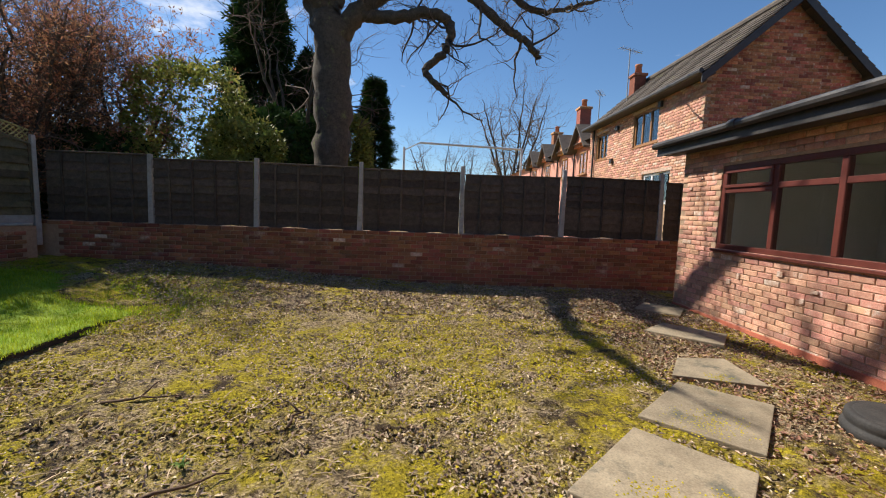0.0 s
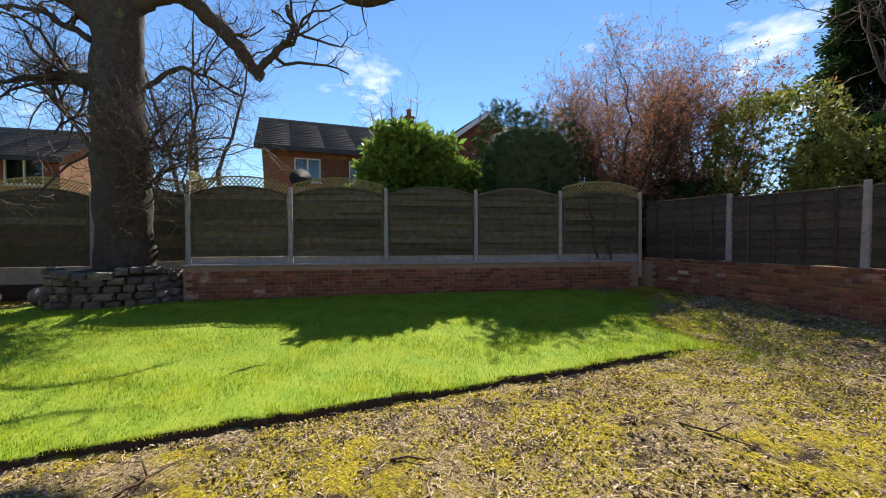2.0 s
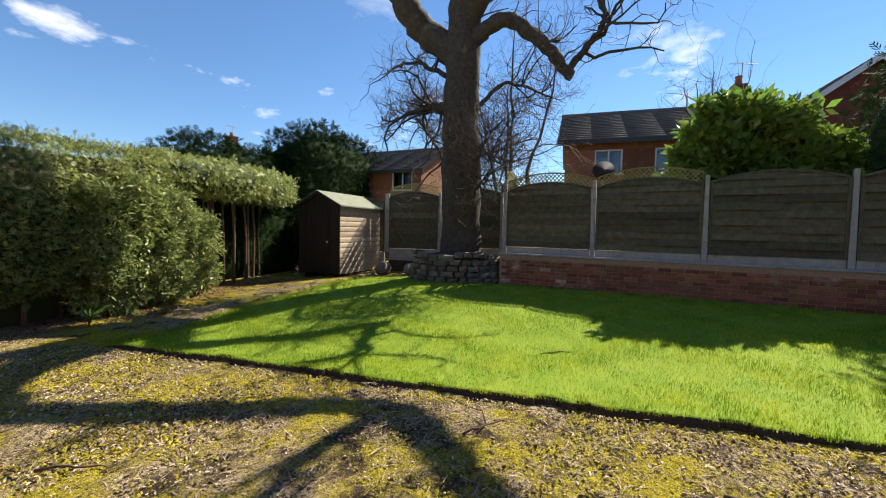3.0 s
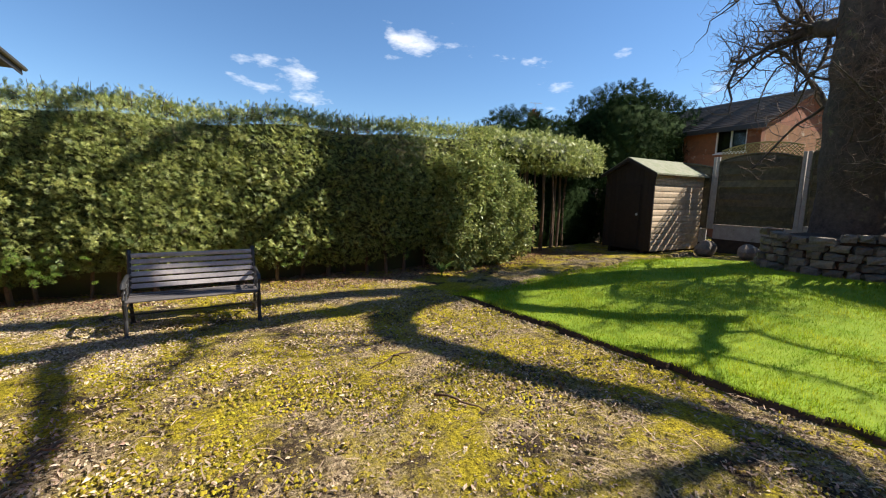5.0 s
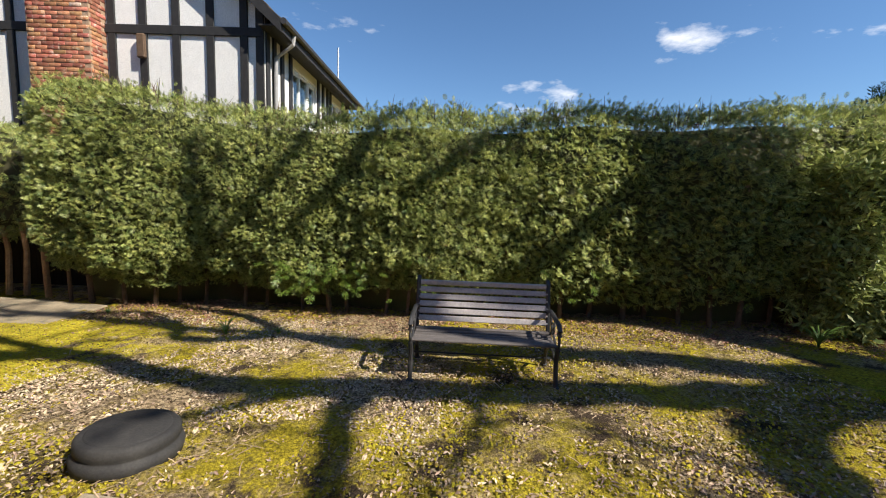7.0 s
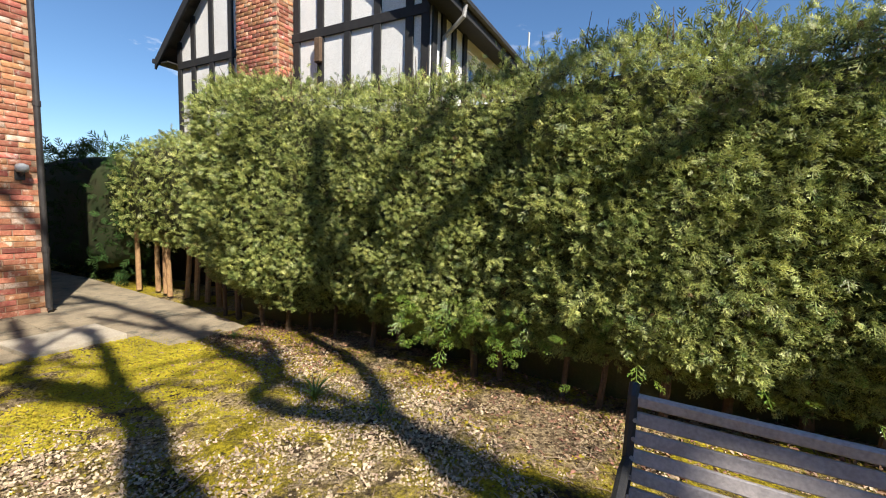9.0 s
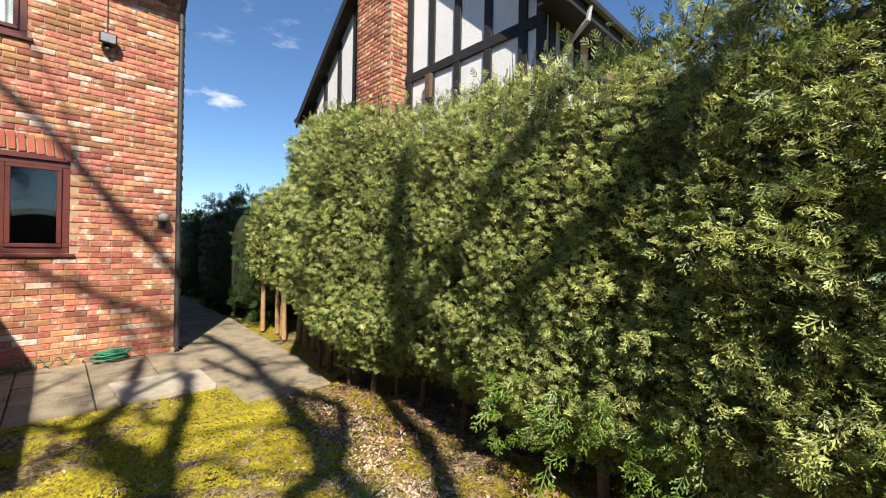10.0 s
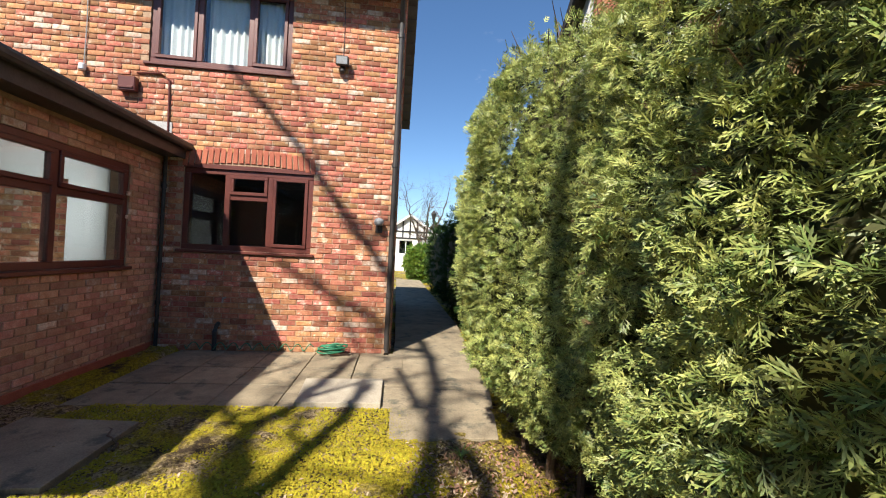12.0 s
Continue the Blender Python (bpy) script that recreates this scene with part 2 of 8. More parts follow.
M_GRASSBLADE = mat("grass_blade", (0.125, 0.26, 0.008), (0.47, 0.50, 0.030), spec=0.12, rough=0.6, scale=2.6, bump=0.0, rnd=0.35, hue=0.02, trans=0.45)
M_LAWN = mat("lawn_turf", (0.17, 0.27, 0.014), (0.24, 0.31, 0.025), rough=0.95, scale=3, bump=0.5, bscale=120)
M_SOIL = mat("dark_soil", (0.050, 0.035, 0.025), (0.08, 0.055, 0.038), rough=0.98, scale=8, bump=0.8, bscale=60)
M_PEBBLE = mat("pale_gravel", (0.56, 0.455, 0.31), (0.38, 0.29, 0.19), rough=0.85, scale=5, bump=0.2, bscale=120, rnd=0.45, hue=0.02)
M_CHIP = mat("bark_and_leaf_litter", (0.56, 0.43, 0.29), (0.20, 0.135, 0.09), rough=0.9, scale=6, bump=0.1, rnd=0.5, hue=0.02)
M_DRYSTALK = mat("dry_pale_stalk", (0.46, 0.34, 0.22), (0.30, 0.21, 0.13), rough=0.9, scale=10, bump=0.1, rnd=0.4)
M_LEAFLITTER = mat("fallen_brown_leaf", (0.30, 0.17, 0.10), (0.20, 0.11, 0.07), rough=0.8, scale=6, bump=0.1, rnd=0.45, hue=0.02)
M_MOSS = mat("yellow_moss_tuft", (0.27, 0.225, 0.018), (0.50, 0.41, 0.030), rough=0.95, scale=2.2, bump=0.6, bscale=160, rnd=0.2, hue=0.015, trans=0.2)
M_MOSS_BROWN = mat("brown_dead_moss", (0.10, 0.07, 0.025), (0.30, 0.22, 0.05), rough=0.95, scale=4, bump=0.6, bscale=160, rnd=0.4, hue=0.015)
M_IRON = mat("black_cast_iron", (0.022, 0.022, 0.024), (0.035, 0.034, 0.033), rough=0.5, scale=20, bump=0.2, bscale=150, spec=0.5)
# back slats: grey-brown, made paler to take in the sun's glint
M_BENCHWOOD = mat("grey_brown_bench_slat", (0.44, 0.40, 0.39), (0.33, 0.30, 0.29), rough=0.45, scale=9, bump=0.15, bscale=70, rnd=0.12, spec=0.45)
# seat slats: a darker colour than the back
M_BENCHSEAT = mat("dark_seat_slat", (0.13, 0.115, 0.11), (0.085, 0.075, 0.07), rough=0.7, scale=9, bump=0.2, bscale=70, rnd=0.15, spec=0.25)
M_RUBBER = mat("black_rubber", (0.030, 0.029, 0.029), (0.05, 0.047, 0.043), rough=0.75, scale=6, bump=0.2, bscale=70)
M_RUBBLE = mat("sandstone_rubble", (0.24, 0.20, 0.155), (0.15, 0.125, 0.10), rough=0.95, scale=4, bump=0.6, bscale=40, rnd=0.35, hue=0.01)
M_HOSE = mat("green_garden_hose", (0.04, 0.22, 0.12), (0.03, 0.17, 0.09), rough=0.4, bump=0.0)
M_LIGHTBODY = mat("grey_lamp_body", (0.35, 0.36, 0.37), (0.28, 0.29, 0.3), rough=0.4, bump=0.0)
M_WHITEPIPE = mat("white_painted_pipe", (0.62, 0.65, 0.68), (0.5, 0.53, 0.56), rough=0.5, bump=0.05)
M_TERRACOTTA = mat("terracotta_pot", (0.42, 0.17, 0.09), (0.32, 0.13, 0.08), rough=0.8, bump=0.1)
M_STRAP = mat("fresh_strap_leaf", (0.13, 0.24, 0.045), (0.21, 0.30, 0.08), rough=0.45, scale=6, bump=0.0, rnd=0.25, trans=0.35)


def ground_mat():
    """Moss over gravel and leaf mould, in patches; litter near the hedge."""
    m = bpy.data.materials.new("mossy_gravel_ground")
    m.use_nodes = True
    nt = m.node_tree
    p = nt.nodes["Principled BSDF"]
    N, L = nt.nodes.new, nt.links.new
    geo = N("ShaderNodeNewGeometry")

    def nz(scale, detail, lo, hi, rough=0.65):
        n = N("ShaderNodeTexNoise")
        n.inputs["Scale"].default_value, n.inputs["Detail"].default_value, n.inputs["Roughness"].default_value = scale, detail, rough
        L(geo.outputs["Position"], n.inputs[0])
        r = N("ShaderNodeMapRange")
        r.inputs[1].default_value, r.inputs[2].default_value = lo, hi
        L(n.outputs[0], r.inputs[0])
        return n.outputs[0], r.outputs[0]

    def mix(f, a, b):
        k = N("ShaderNodeMix")
        k.data_type = "RGBA"
        L(f, k.inputs[0])
        for s, c in ((6, a), (7, b)):
            if isinstance(c, tuple):
                k.inputs[s].default_value = (*c, 1)
            else:
                L(c, k.inputs[s])
        return k.outputs[2]
    vo = N("ShaderNodeTexVoronoi")
    vo.inputs["Scale"].default_value = 55
    L(geo.outputs["Position"], vo.inputs[0])
    vr = N("ShaderNodeValToRGB")
    vr.color_ramp.elements[0].color, vr.color_ramp.elements[1].color = (0.07, 0.043, 0.022, 1), (0.58, 0.44, 0.26, 1)
    sp = N("ShaderNodeSeparateColor")
    L(vo.outputs["Color"], sp.inputs[0])
    L(sp.outputs[0], vr.inputs[0])
    _, fine = nz(38, 5, 0.35, 0.65)
    moss = mix(fine, (0.18, 0.14, 0.014), (0.60, 0.48, 0.034))
    _, patch = nz(0.85, 9, 0.435, 0.545, 0.76)
    base = mix(patch, vr.outputs[0], moss)
    # dark patches: bare dirt, and shadows among the litter put into the colour
    _, dirt = nz(2.6, 9, 0.51, 0.60, 0.78)
    base = mix(dirt, base, (0.075, 0.052, 0.033))
    L(base, p.inputs["Base Color"])
    p.inputs["Roughness"].default_value, p.inputs["Specular IOR Level"].default_value = 0.95, 0.15
    h, _ = nz(60, 6, 0, 1)
    b = N("ShaderNodeBump")
    b.inputs["Strength"].default_value, b.inputs["Distance"].default_value = 1.0, 0.05
    L(h, b.inputs["Height"])
    b2 = N("ShaderNodeBump")
    b2.inputs["Strength"].default_value, b2.inputs["Distance"].default_value = 0.7, 0.012
    L(vo.outputs["Distance"], b2.inputs["Height"])
    L(b.outputs[0], b2.inputs["Normal"])
    L(b2.outputs[0], p.inputs["Normal"])
    return m


M_GROUND = ground_mat()


# ---- mesh helpers ----
def link(name, me, material=None, parent=None, label=""):
    ob = new(name, me)
    if material is not None and not me.materials:
        me.materials.append(material)
    if parent is not None:
        ob.parent = parent
    return tagged(ob, label)


def part(name, bm, material, parent=None, label="", smooth=False):
    me = bpy.data.meshes.new(name)
    bm.to_mesh(me)
    bm.free()
    if smooth:
        me.polygons.foreach_set("use_smooth", [True] * len(me.polygons))
    return link(name, me, material, parent, label)


def fast_mesh(name, V, F, smooth=False):
    """A mesh from arrays: V (n, 3), F (m, k) with k corners a face."""
    me = bpy.data.meshes.new(name)
    V, F = np.asarray(V, dtype=np.float32), np.asarray(F, dtype=np.int32)
    m, k = F.shape
    me.vertices.add(len(V))
    me.vertices.foreach_set("co", V.ravel())
    me.loops.add(m * k)
    me.loops.foreach_set("vertex_index", F.ravel())
    me.polygons.add(m)
    me.polygons.foreach_set("loop_start", np.arange(0, m * k, k, dtype=np.int32))
    if smooth:
        me.polygons.foreach_set("use_smooth", np.ones(m, dtype=bool))
    me.update(calc_edges=True)
    me.validate()
    return me


def empty(name, m=None, label="", category="", group="", kind=""):
    ob = new(name)
    if m is not None:
        ob.matrix_world = m
    return tagged(ob, label, category, group, kind)


def add_box(bm, x0, x1, y0, y1, z0, z1, bevel=0.0, m=None):
    vs = [bm.verts.new((x, y, z)) for z in (z0, z1) for x, y in ((x0, y0), (x1, y0), (x1, y1), (x0, y1))]
    fs = [bm.faces.new([vs[i] for i in q]) for q in ((0, 3, 2, 1), (4, 5, 6, 7), (0, 1, 5, 4), (1, 2, 6, 5), (2, 3, 7, 6), (3, 0, 4, 7))]
    if bevel:
        r = bmesh.ops.bevel(bm, geom=list({e for f in fs for e in f.edges}), offset=bevel, segments=1, affect="EDGES", profile=0.5)
        vs = list({v for f in r["faces"] for v in f.verts} | {v for v in vs if v.is_valid})
    if m is not None:
        for v in vs:
            v.co = m @ v.co
    return bm


def box(x0, x1, y0, y1, z0, z1, bevel=0.0, m=None):
    return add_box(bmesh.new(), x0, x1, y0, y1, z0, z1, bevel, m)


def add_poly_prism(bm, pts, off):
    """A prism from a flat outline and the way it is thick."""
    a = [bm.verts.new(p) for p in pts]
    b = [bm.verts.new(Vector(p) + Vector(off)) for p in pts]
    bm.faces.new(a)
    bm.faces.new(b[::-1])
    n = len(a)
    for i in range(n):
        bm.faces.new((a[i], b[i], b[(i + 1) % n], a[(i + 1) % n]))
    bmesh.ops.recalc_face_normals(bm, faces=bm.faces[:])
    return bm


def add_tube(bm, pts, r, sides=8, r1=None):
    pts = [Vector(p) for p in pts]
    rings, r1 = [], r if r1 is None else r1
    up = Vector((0.13, 0.21, 1)).normalized()
    for i, p in enumerate(pts):
        d = (pts[min(i + 1, len(pts) - 1)] - pts[max(i - 1, 0)]).normalized()
        a = d.cross(up)
        a = (a if a.length > 0.05 else d.cross(Vector((1, 0, 0)))).normalized()
        b = d.cross(a)
        rr = r + (r1 - r) * i / max(1, len(pts) - 1)
        rings.append([bm.verts.new(p + (a * math.cos(2 * math.pi * k / sides) + b * math.sin(2 * math.pi * k / sides)) * rr) for k in range(sides)])
    for u, v in zip(rings, rings[1:]):
        for k in range(sides):
            bm.faces.new((u[k], u[(k + 1) % sides], v[(k + 1) % sides], v[k]))
    bm.faces.new(rings[0][::-1])
    bm.faces.new(rings[-1])
    return bm


def tube(pts, r, sides=8, r1=None):
    return add_tube(bmesh.new(), pts, r, sides, r1)


def lathe(profile, sides=32):
    bm = bmesh.new()
    rings = []
    for r, z in profile:
        rings.append([bm.verts.new((r * math.cos(2 * math.pi * k / sides), r * math.sin(2 * math.pi * k / sides), z)) for k in range(sides)])
    for u, v in zip(rings, rings[1:]):
        for k in range(sides):
            bm.faces.new((u[k], u[(k + 1) % sides], v[(k + 1) % sides], v[k]))
    bm.faces.new(rings[0][::-1])
    bm.faces.new(rings[-1])
    return bm


def smoothstep(a, b, x):
    t = np.clip((np.asarray(x, dtype=float) - a) / (b - a), 0, 1)
    return t * t * (3 - 2 * t)


def gz(x, y):
    """Height of the ground: it falls towards the house and rises to the lawn and the far corner."""
    x, y = np.asarray(x, dtype=float), np.asarray(y, dtype=float)
    z = -0.03 + 0.013 * np.clip(y, -9, 8)
    z = z + 0.33 * smoothstep(-3.4, -8.5, x) * smoothstep(-9, -3, y)
    z = z + 0.12 * smoothstep(-3.4, -9.5, x) * smoothstep(-2, -9, y)
    z = z + 0.26 * np.exp(-((x + 4.0) / 2.6) ** 2 - ((y - 8.5) / 2.6) ** 2)
    return z


def g(x, y):
    return float(gz(x, y))


# ---- ground ----
def axis(lo, hi, step, far):
    mid = np.arange(lo, hi + 1e-6, step)
    out = np.array([0.4, 1.0, 2.2, 4.5, 9, 18, 40, 90, 220, far])
    return np.concatenate([lo - out[::-1], mid, hi + out])


def build_ground():
    xs, ys = axis(-12.6, 8.0, 0.06, 1500), axis(-9.6, 8.0, 0.06, 1500)
    X, Y = np.meshgrid(xs, ys)
    Z = gz(X, Y)
    rng = np.random.default_rng(3)
    k = rng.normal(0, 1, X.shape)
    k = (k + np.roll(k, 1, 0) + np.roll(k, 1, 1) + np.roll(k, (1, 1), (0, 1))) / 4
    inside = (X > -12.6) & (X < 8) & (Y > -9.6) & (Y < 8)
    lumps = 0.018 * np.sin(X * 2.1 + 1.3 * np.sin(Y * 1.7)) * np.sin(Y * 2.4 + np.sin(X * 1.3))
    Z = Z + np.where(inside, 0.020 * k * (0.6 + 0.6 * np.sin(X * 1.3 + 2 * np.sin(Y * 0.9)) ** 2) + lumps * 0.8, 0)
    lawn_edge = (X < -3.45) & (X > -3.80) & (Y > -6.2) & (Y < 5.4)
    Z = Z - np.where(lawn_edge, 0.035, 0)
    Z = Z - np.where((X < -3.80) & (Y > -6.2) & (Y < 5.4), 0.06, 0)
    paved = (X > 5.6) & (Y < -4.4)
    Z = np.where(paved, Z - 0.09, Z)
    n, w = len(ys), len(xs)
    i = (np.arange(n - 1)[:, None] * w + np.arange(w - 1)).ravel()
    F = np.stack([i, i + 1, i + 1 + w, i + w], 1)
    me = fast_mesh("ground", np.stack([X.ravel(), Y.ravel(), Z.ravel()], 1), F, smooth=True)
    return tagged(link("ground", me, M_GROUND), "mossy gravel garden ground with bare brown patches", "ground", kind="structure")


ground = build_ground()


def lawn_south(x):
    return -6.35 - 0.05 * (x + 3.6) + 0.12 * np.sin(x * 2.3)


def lawn_north(x):
    return np.minimum(5.4 + (-3.7 - x) * 0.8 + 0.15 * np.sin(x * 3.1), 7.2)


def lawn_inside(x, y):
    """The lawn: a straight cut edge on the gravel side, ragged ones towards the hedge and the far corner."""
    west = -9.25 + 0.235 * (y + 1.8)
    return (x < -3.68 + 0.02 * np.sin(y * 5) + 0.012 * np.sin(y * 17)) & (y > lawn_south(x)) & (y < lawn_north(x)) & (x > np.minimum(west + 0.15, -7.0))


def lawn_top(x, y):
    """The turf stands proud of the gravel and sinks into the ground at its ragged ends."""
    edge = np.minimum(smoothstep(0.0, 1.3, lawn_north(x) - y), smoothstep(0.0, 0.7, y - lawn_south(x)))
    return gz(x, y) - 0.065 + 0.10 * edge + 0.012 * np.sin(x * 3.3 + y) * np.sin(y * 2.7)


def build_lawn():
    lawn = empty("lawn", label="bright green lawn with a dark cut soil edge", category="lawn")
    xs, ys = np.arange(-9.7, -3.6, 0.06), np.arange(-6.8, 7.3, 0.06)
    X, Y = np.meshgrid(xs, ys)
    keep = lawn_inside(X, Y)
    n, w = X.shape
    top = np.stack([X.ravel(), Y.ravel(), lawn_top(X, Y).ravel()], 1)
    bottom = top - np.array([0, 0, 0.14])
    cell = keep[:-1, :-1] & keep[1:, :-1] & keep[:-1, 1:] & keep[1:, 1:]
    jj, ii = np.nonzero(cell)
    a = jj * w + ii
    F = [np.stack([a, a + 1, a + 1 + w, a + w], 1)]
    N0 = n * w
    pad = np.pad(cell, 1)
    for dj, di, c0, c1 in ((0, 1, 1, 1 + w), (0, -1, w, 0), (1, 0, 1 + w, w), (-1, 0, 0, 1)):
        edge = cell & ~pad[1 + dj:pad.shape[0] - 1 + dj, 1 + di:pad.shape[1] - 1 + di]
        j, i = np.nonzero(edge)
        b = j * w + i
        F.append(np.stack([b + c0, b + c0 + N0, b + c1 + N0, b + c1], 1))
    side = sum(len(f) for f in F[1:])
    F = np.concatenate(F)
    me = fast_mesh("turf", np.concatenate([top, bottom]), F)
    me.materials.append(M_LAWN)
    me.materials.append(M_SOIL)
    idx = np.zeros(len(me.polygons), dtype=np.int32)
    idx[len(idx) - side:] = 1
    me.polygons.foreach_set("material_index", idx)
    link("turf", me, None, lawn, "short turf with a soil edge")
    rng = np.random.default_rng(11)
    P = np.stack([rng.uniform(-9.7, -3.64, 300000), rng.uniform(-6.9, 7.2, 300000)], 1)
    ok = lawn_inside(P[:, 0], P[:, 1])
    dens = np.clip(1.15 - (np.abs(P[:, 0]) - 3.6) * 0.12, 0.35, 1)
    P = P[ok & (rng.random(len(P)) < dens)]
    # thin grass that straggles on beyond the turf's far corner
    Q = np.stack([rng.uniform(-6.5, -2.2, 60000), rng.uniform(4.3, 7.1, 60000)], 1)
    far = np.hypot((Q[:, 0] + 4.6) / 2.2, (Q[:, 1] - 5.6) / 1.5) + 0.16 * np.sin(Q[:, 0] * 5 + 2 * np.sin(Q[:, 1] * 4)) + 0.12 * np.sin(Q[:, 1] * 9 + Q[:, 0] * 3)
    Q = Q[~lawn_inside(Q[:, 0], Q[:, 1]) & (rng.random(len(Q)) < np.clip(1.5 - 1.4 * far, 0, 0.9))]
    P = np.concatenate([P, Q])
    N = len(P)
    z = np.where(lawn_inside(P[:, 0], P[:, 1]), np.maximum(lawn_top(P[:, 0], P[:, 1]), gz(P[:, 0], P[:, 1]) - 0.012), gz(P[:, 0], P[:, 1])) - 0.008
    base = np.column_stack([P, z])
    an = rng.uniform(0, 2 * np.pi, N)
    h = rng.uniform(0.022, 0.055, N) * (0.75 + 0.5 * np.sin(P[:, 0] * 2.2 + np.sin(P[:, 1] * 1.9)) ** 2)
    side_v = np.column_stack([np.cos(an), np.sin(an), np.zeros(N)]) * rng.uniform(0.0022, 0.004, N)[:, None]
    lean = np.column_stack([np.cos(an + 1.4), np.sin(an + 1.4), np.zeros(N)]) * (h * rng.uniform(0.1, 0.8, N))[:, None]
    upv = np.column_stack([np.zeros(N), np.zeros(N), h])
    V = np.stack([base - side_v, base + side_v, base + lean + upv], 1).reshape(-1, 3)
    F = np.arange(3 * N).reshape(N, 3)
    tagged(link("grass_blades", fast_mesh("grass_blades", V, F), M_GRASSBLADE, lawn), kind="stuff")
    return lawn


build_lawn()


# ---- masonry ----
def brick_mesh(seed, w=0.212, h=0.066, d=0.011):
    r = random.Random(seed)
    bm = bmesh.new()
    j = lambda s: r.uniform(-s, s)
    back = [bm.verts.new((sx * w / 2, 0, sz * h / 2)) for sx, sz in ((-1, -1), (1, -1), (1, 1), (-1, 1))]
    mid = [bm.verts.new((sx * w / 2 + j(0.002), d * 0.6, sz * h / 2 + j(0.0015))) for sx, sz in ((-1, -1), (1, -1), (1, 1), (-1, 1))]
    fr = [bm.verts.new((sx * (w / 2 - 0.006) + j(0.002), d + j(0.002), sz * (h / 2 - 0.006) + j(0.0015))) for sx, sz in ((-1, -1), (1, -1), (1, 1), (-1, 1))]
    for a, b in ((back, mid), (mid, fr)):
        for i in range(4):
            bm.faces.new((a[i], a[(i + 1) % 4], b[(i + 1) % 4], b[i]))
    bm.faces.new(fr)
    bmesh.ops.recalc_face_normals(bm, faces=bm.faces[:])
    me = bpy.data.meshes.new("brick")
    bm.to_mesh(me)
    bm.free()
    return me


BRICK_SETS = {}


def brick_set(material):
    if material.name not in BRICK_SETS:
        out = []
        for s in range(4):
            me = brick_mesh(s)
            me.materials.append(material)
            out.append(me)
        BRICK_SETS[material.name] = out
    return BRICK_SETS[material.name]


BRICK_JOBS = []


def brick_face(parent, origin, u, n, length, z0, z1, material, holes=(), near=(0, 0, 0, 0), limit=300, low=None, top=None, white=0.03, seed=1):
    """Lays stretcher bond on a wall's face. near: the stretch (u0, u1, z0, z1) whose bricks are pieces of their own."""
    BRICK_JOBS.append((parent, Vector(origin), Vector(u).normalized(), Vector(n).normalized(), length, z0, z1, material, holes, near, limit, low, top, white, seed))


def lay_bricks(parent, origin, u, n, length, z0, z1, material, holes, near, limit, low, top, white, seed):
    rng = random.Random(seed)
    xaxis = u if u.cross(n).z > 0 else -u
    R = Matrix((xaxis, n, Vector((0, 0, 1)))).transposed().to_4x4()
    rest_v, rest_f, rest_w_v, rest_w_f, made = [], [], [], [], 0
    meshes, wmeshes = brick_set(material), brick_set(M_BRICK_WHITE)
    row, z = 0, z0 + 0.0375
    while z + 0.036 <= z1 + 0.001:
        uu = (0.1125 if row % 2 else 0.0)
        while uu + 0.11 <= length + 0.02:
            a, b = uu, uu + 0.225
            uc, sx = (a + b) / 2, 1.0
            if b > length:
                uc, sx = (a + length) / 2, max(0.2, (length - a - 0.012) / 0.212)
            clear = True
            for h0, h1, hz0, hz1 in holes:
                if uc + 0.105 > h0 and uc - 0.105 < h1 and z + 0.03 > hz0 and z - 0.03 < hz1:
                    if uc < h0 and h0 - (uc - 0.106) > 0.05:
                        l = h0 - (uc - 0.106)
                        uc, sx = uc - 0.106 + l / 2, l / 0.212
                    elif uc > h1 and (uc + 0.106) - h1 > 0.05:
                        l = (uc + 0.106) - h1
                        uc, sx = uc + 0.106 - l / 2, l / 0.212
                    else:
                        clear = False
            p = origin + u * uc + Vector((0, 0, z - origin.z))
            if low and z < low(p.x, p.y):
                clear = False
            if top and z + 0.03 > top(uc):
                clear = False
            if clear:
                wh = rng.random() < white
                me = (wmeshes if wh else meshes)[rng.randrange(4)]
                tilt = rng.uniform(-0.006, 0.006)
                m = Matrix.Translation(p + n * rng.uniform(-0.003, 0.003)) @ R @ Matrix.Rotation(tilt, 4, "Y") @ Matrix.Diagonal((sx, 1, 1, 1))
                if made < limit and near[0] <= uc <= near[1] and near[2] <= z <= near[3]:
                    o = link("brick", me, None, parent)
                    o.matrix_world = m
                    made += 1
                else:
                    vv, ff = (rest_w_v, rest_w_f) if wh else (rest_v, rest_f)
                    k = len(vv)
                    vv.extend(tuple(m @ v.co) for v in me.vertices)
                    ff.extend([[k + i for i in q.vertices] for q in me.polygons])
            uu += 0.225
        row, z = row + 1, z + 0.075
    for vv, ff, mm in ((rest_v, rest_f, material), (rest_w_v, rest_w_f, M_BRICK_WHITE)):
        if vv:
            tagged(link("bricks", fast_mesh("bricks", vv, ff), mm, parent), kind="stuff")


def pierced(bm, u0, u1, z0, z1, holes, at):
    """Wall boxes round its openings; at(u0, u1, z0, z1) gives the box's six bounds."""
    us = sorted({u0, u1, *[c for h in holes for c in h[:2] if u0 < c < u1]})
    zs = sorted({z0, z1, *[c for h in holes for c in h[2:] if z0 < c < z1]})
    for a, b in zip(us, us[1:]):
        for c, d in zip(zs, zs[1:]):
            um, zm = (a + b) / 2, (c + d) / 2
            if not any(h[0] < um < h[1] and h[2] < zm < h[3] for h in holes):
                add_box(bm, *at(a, b, c, d))
    return bm


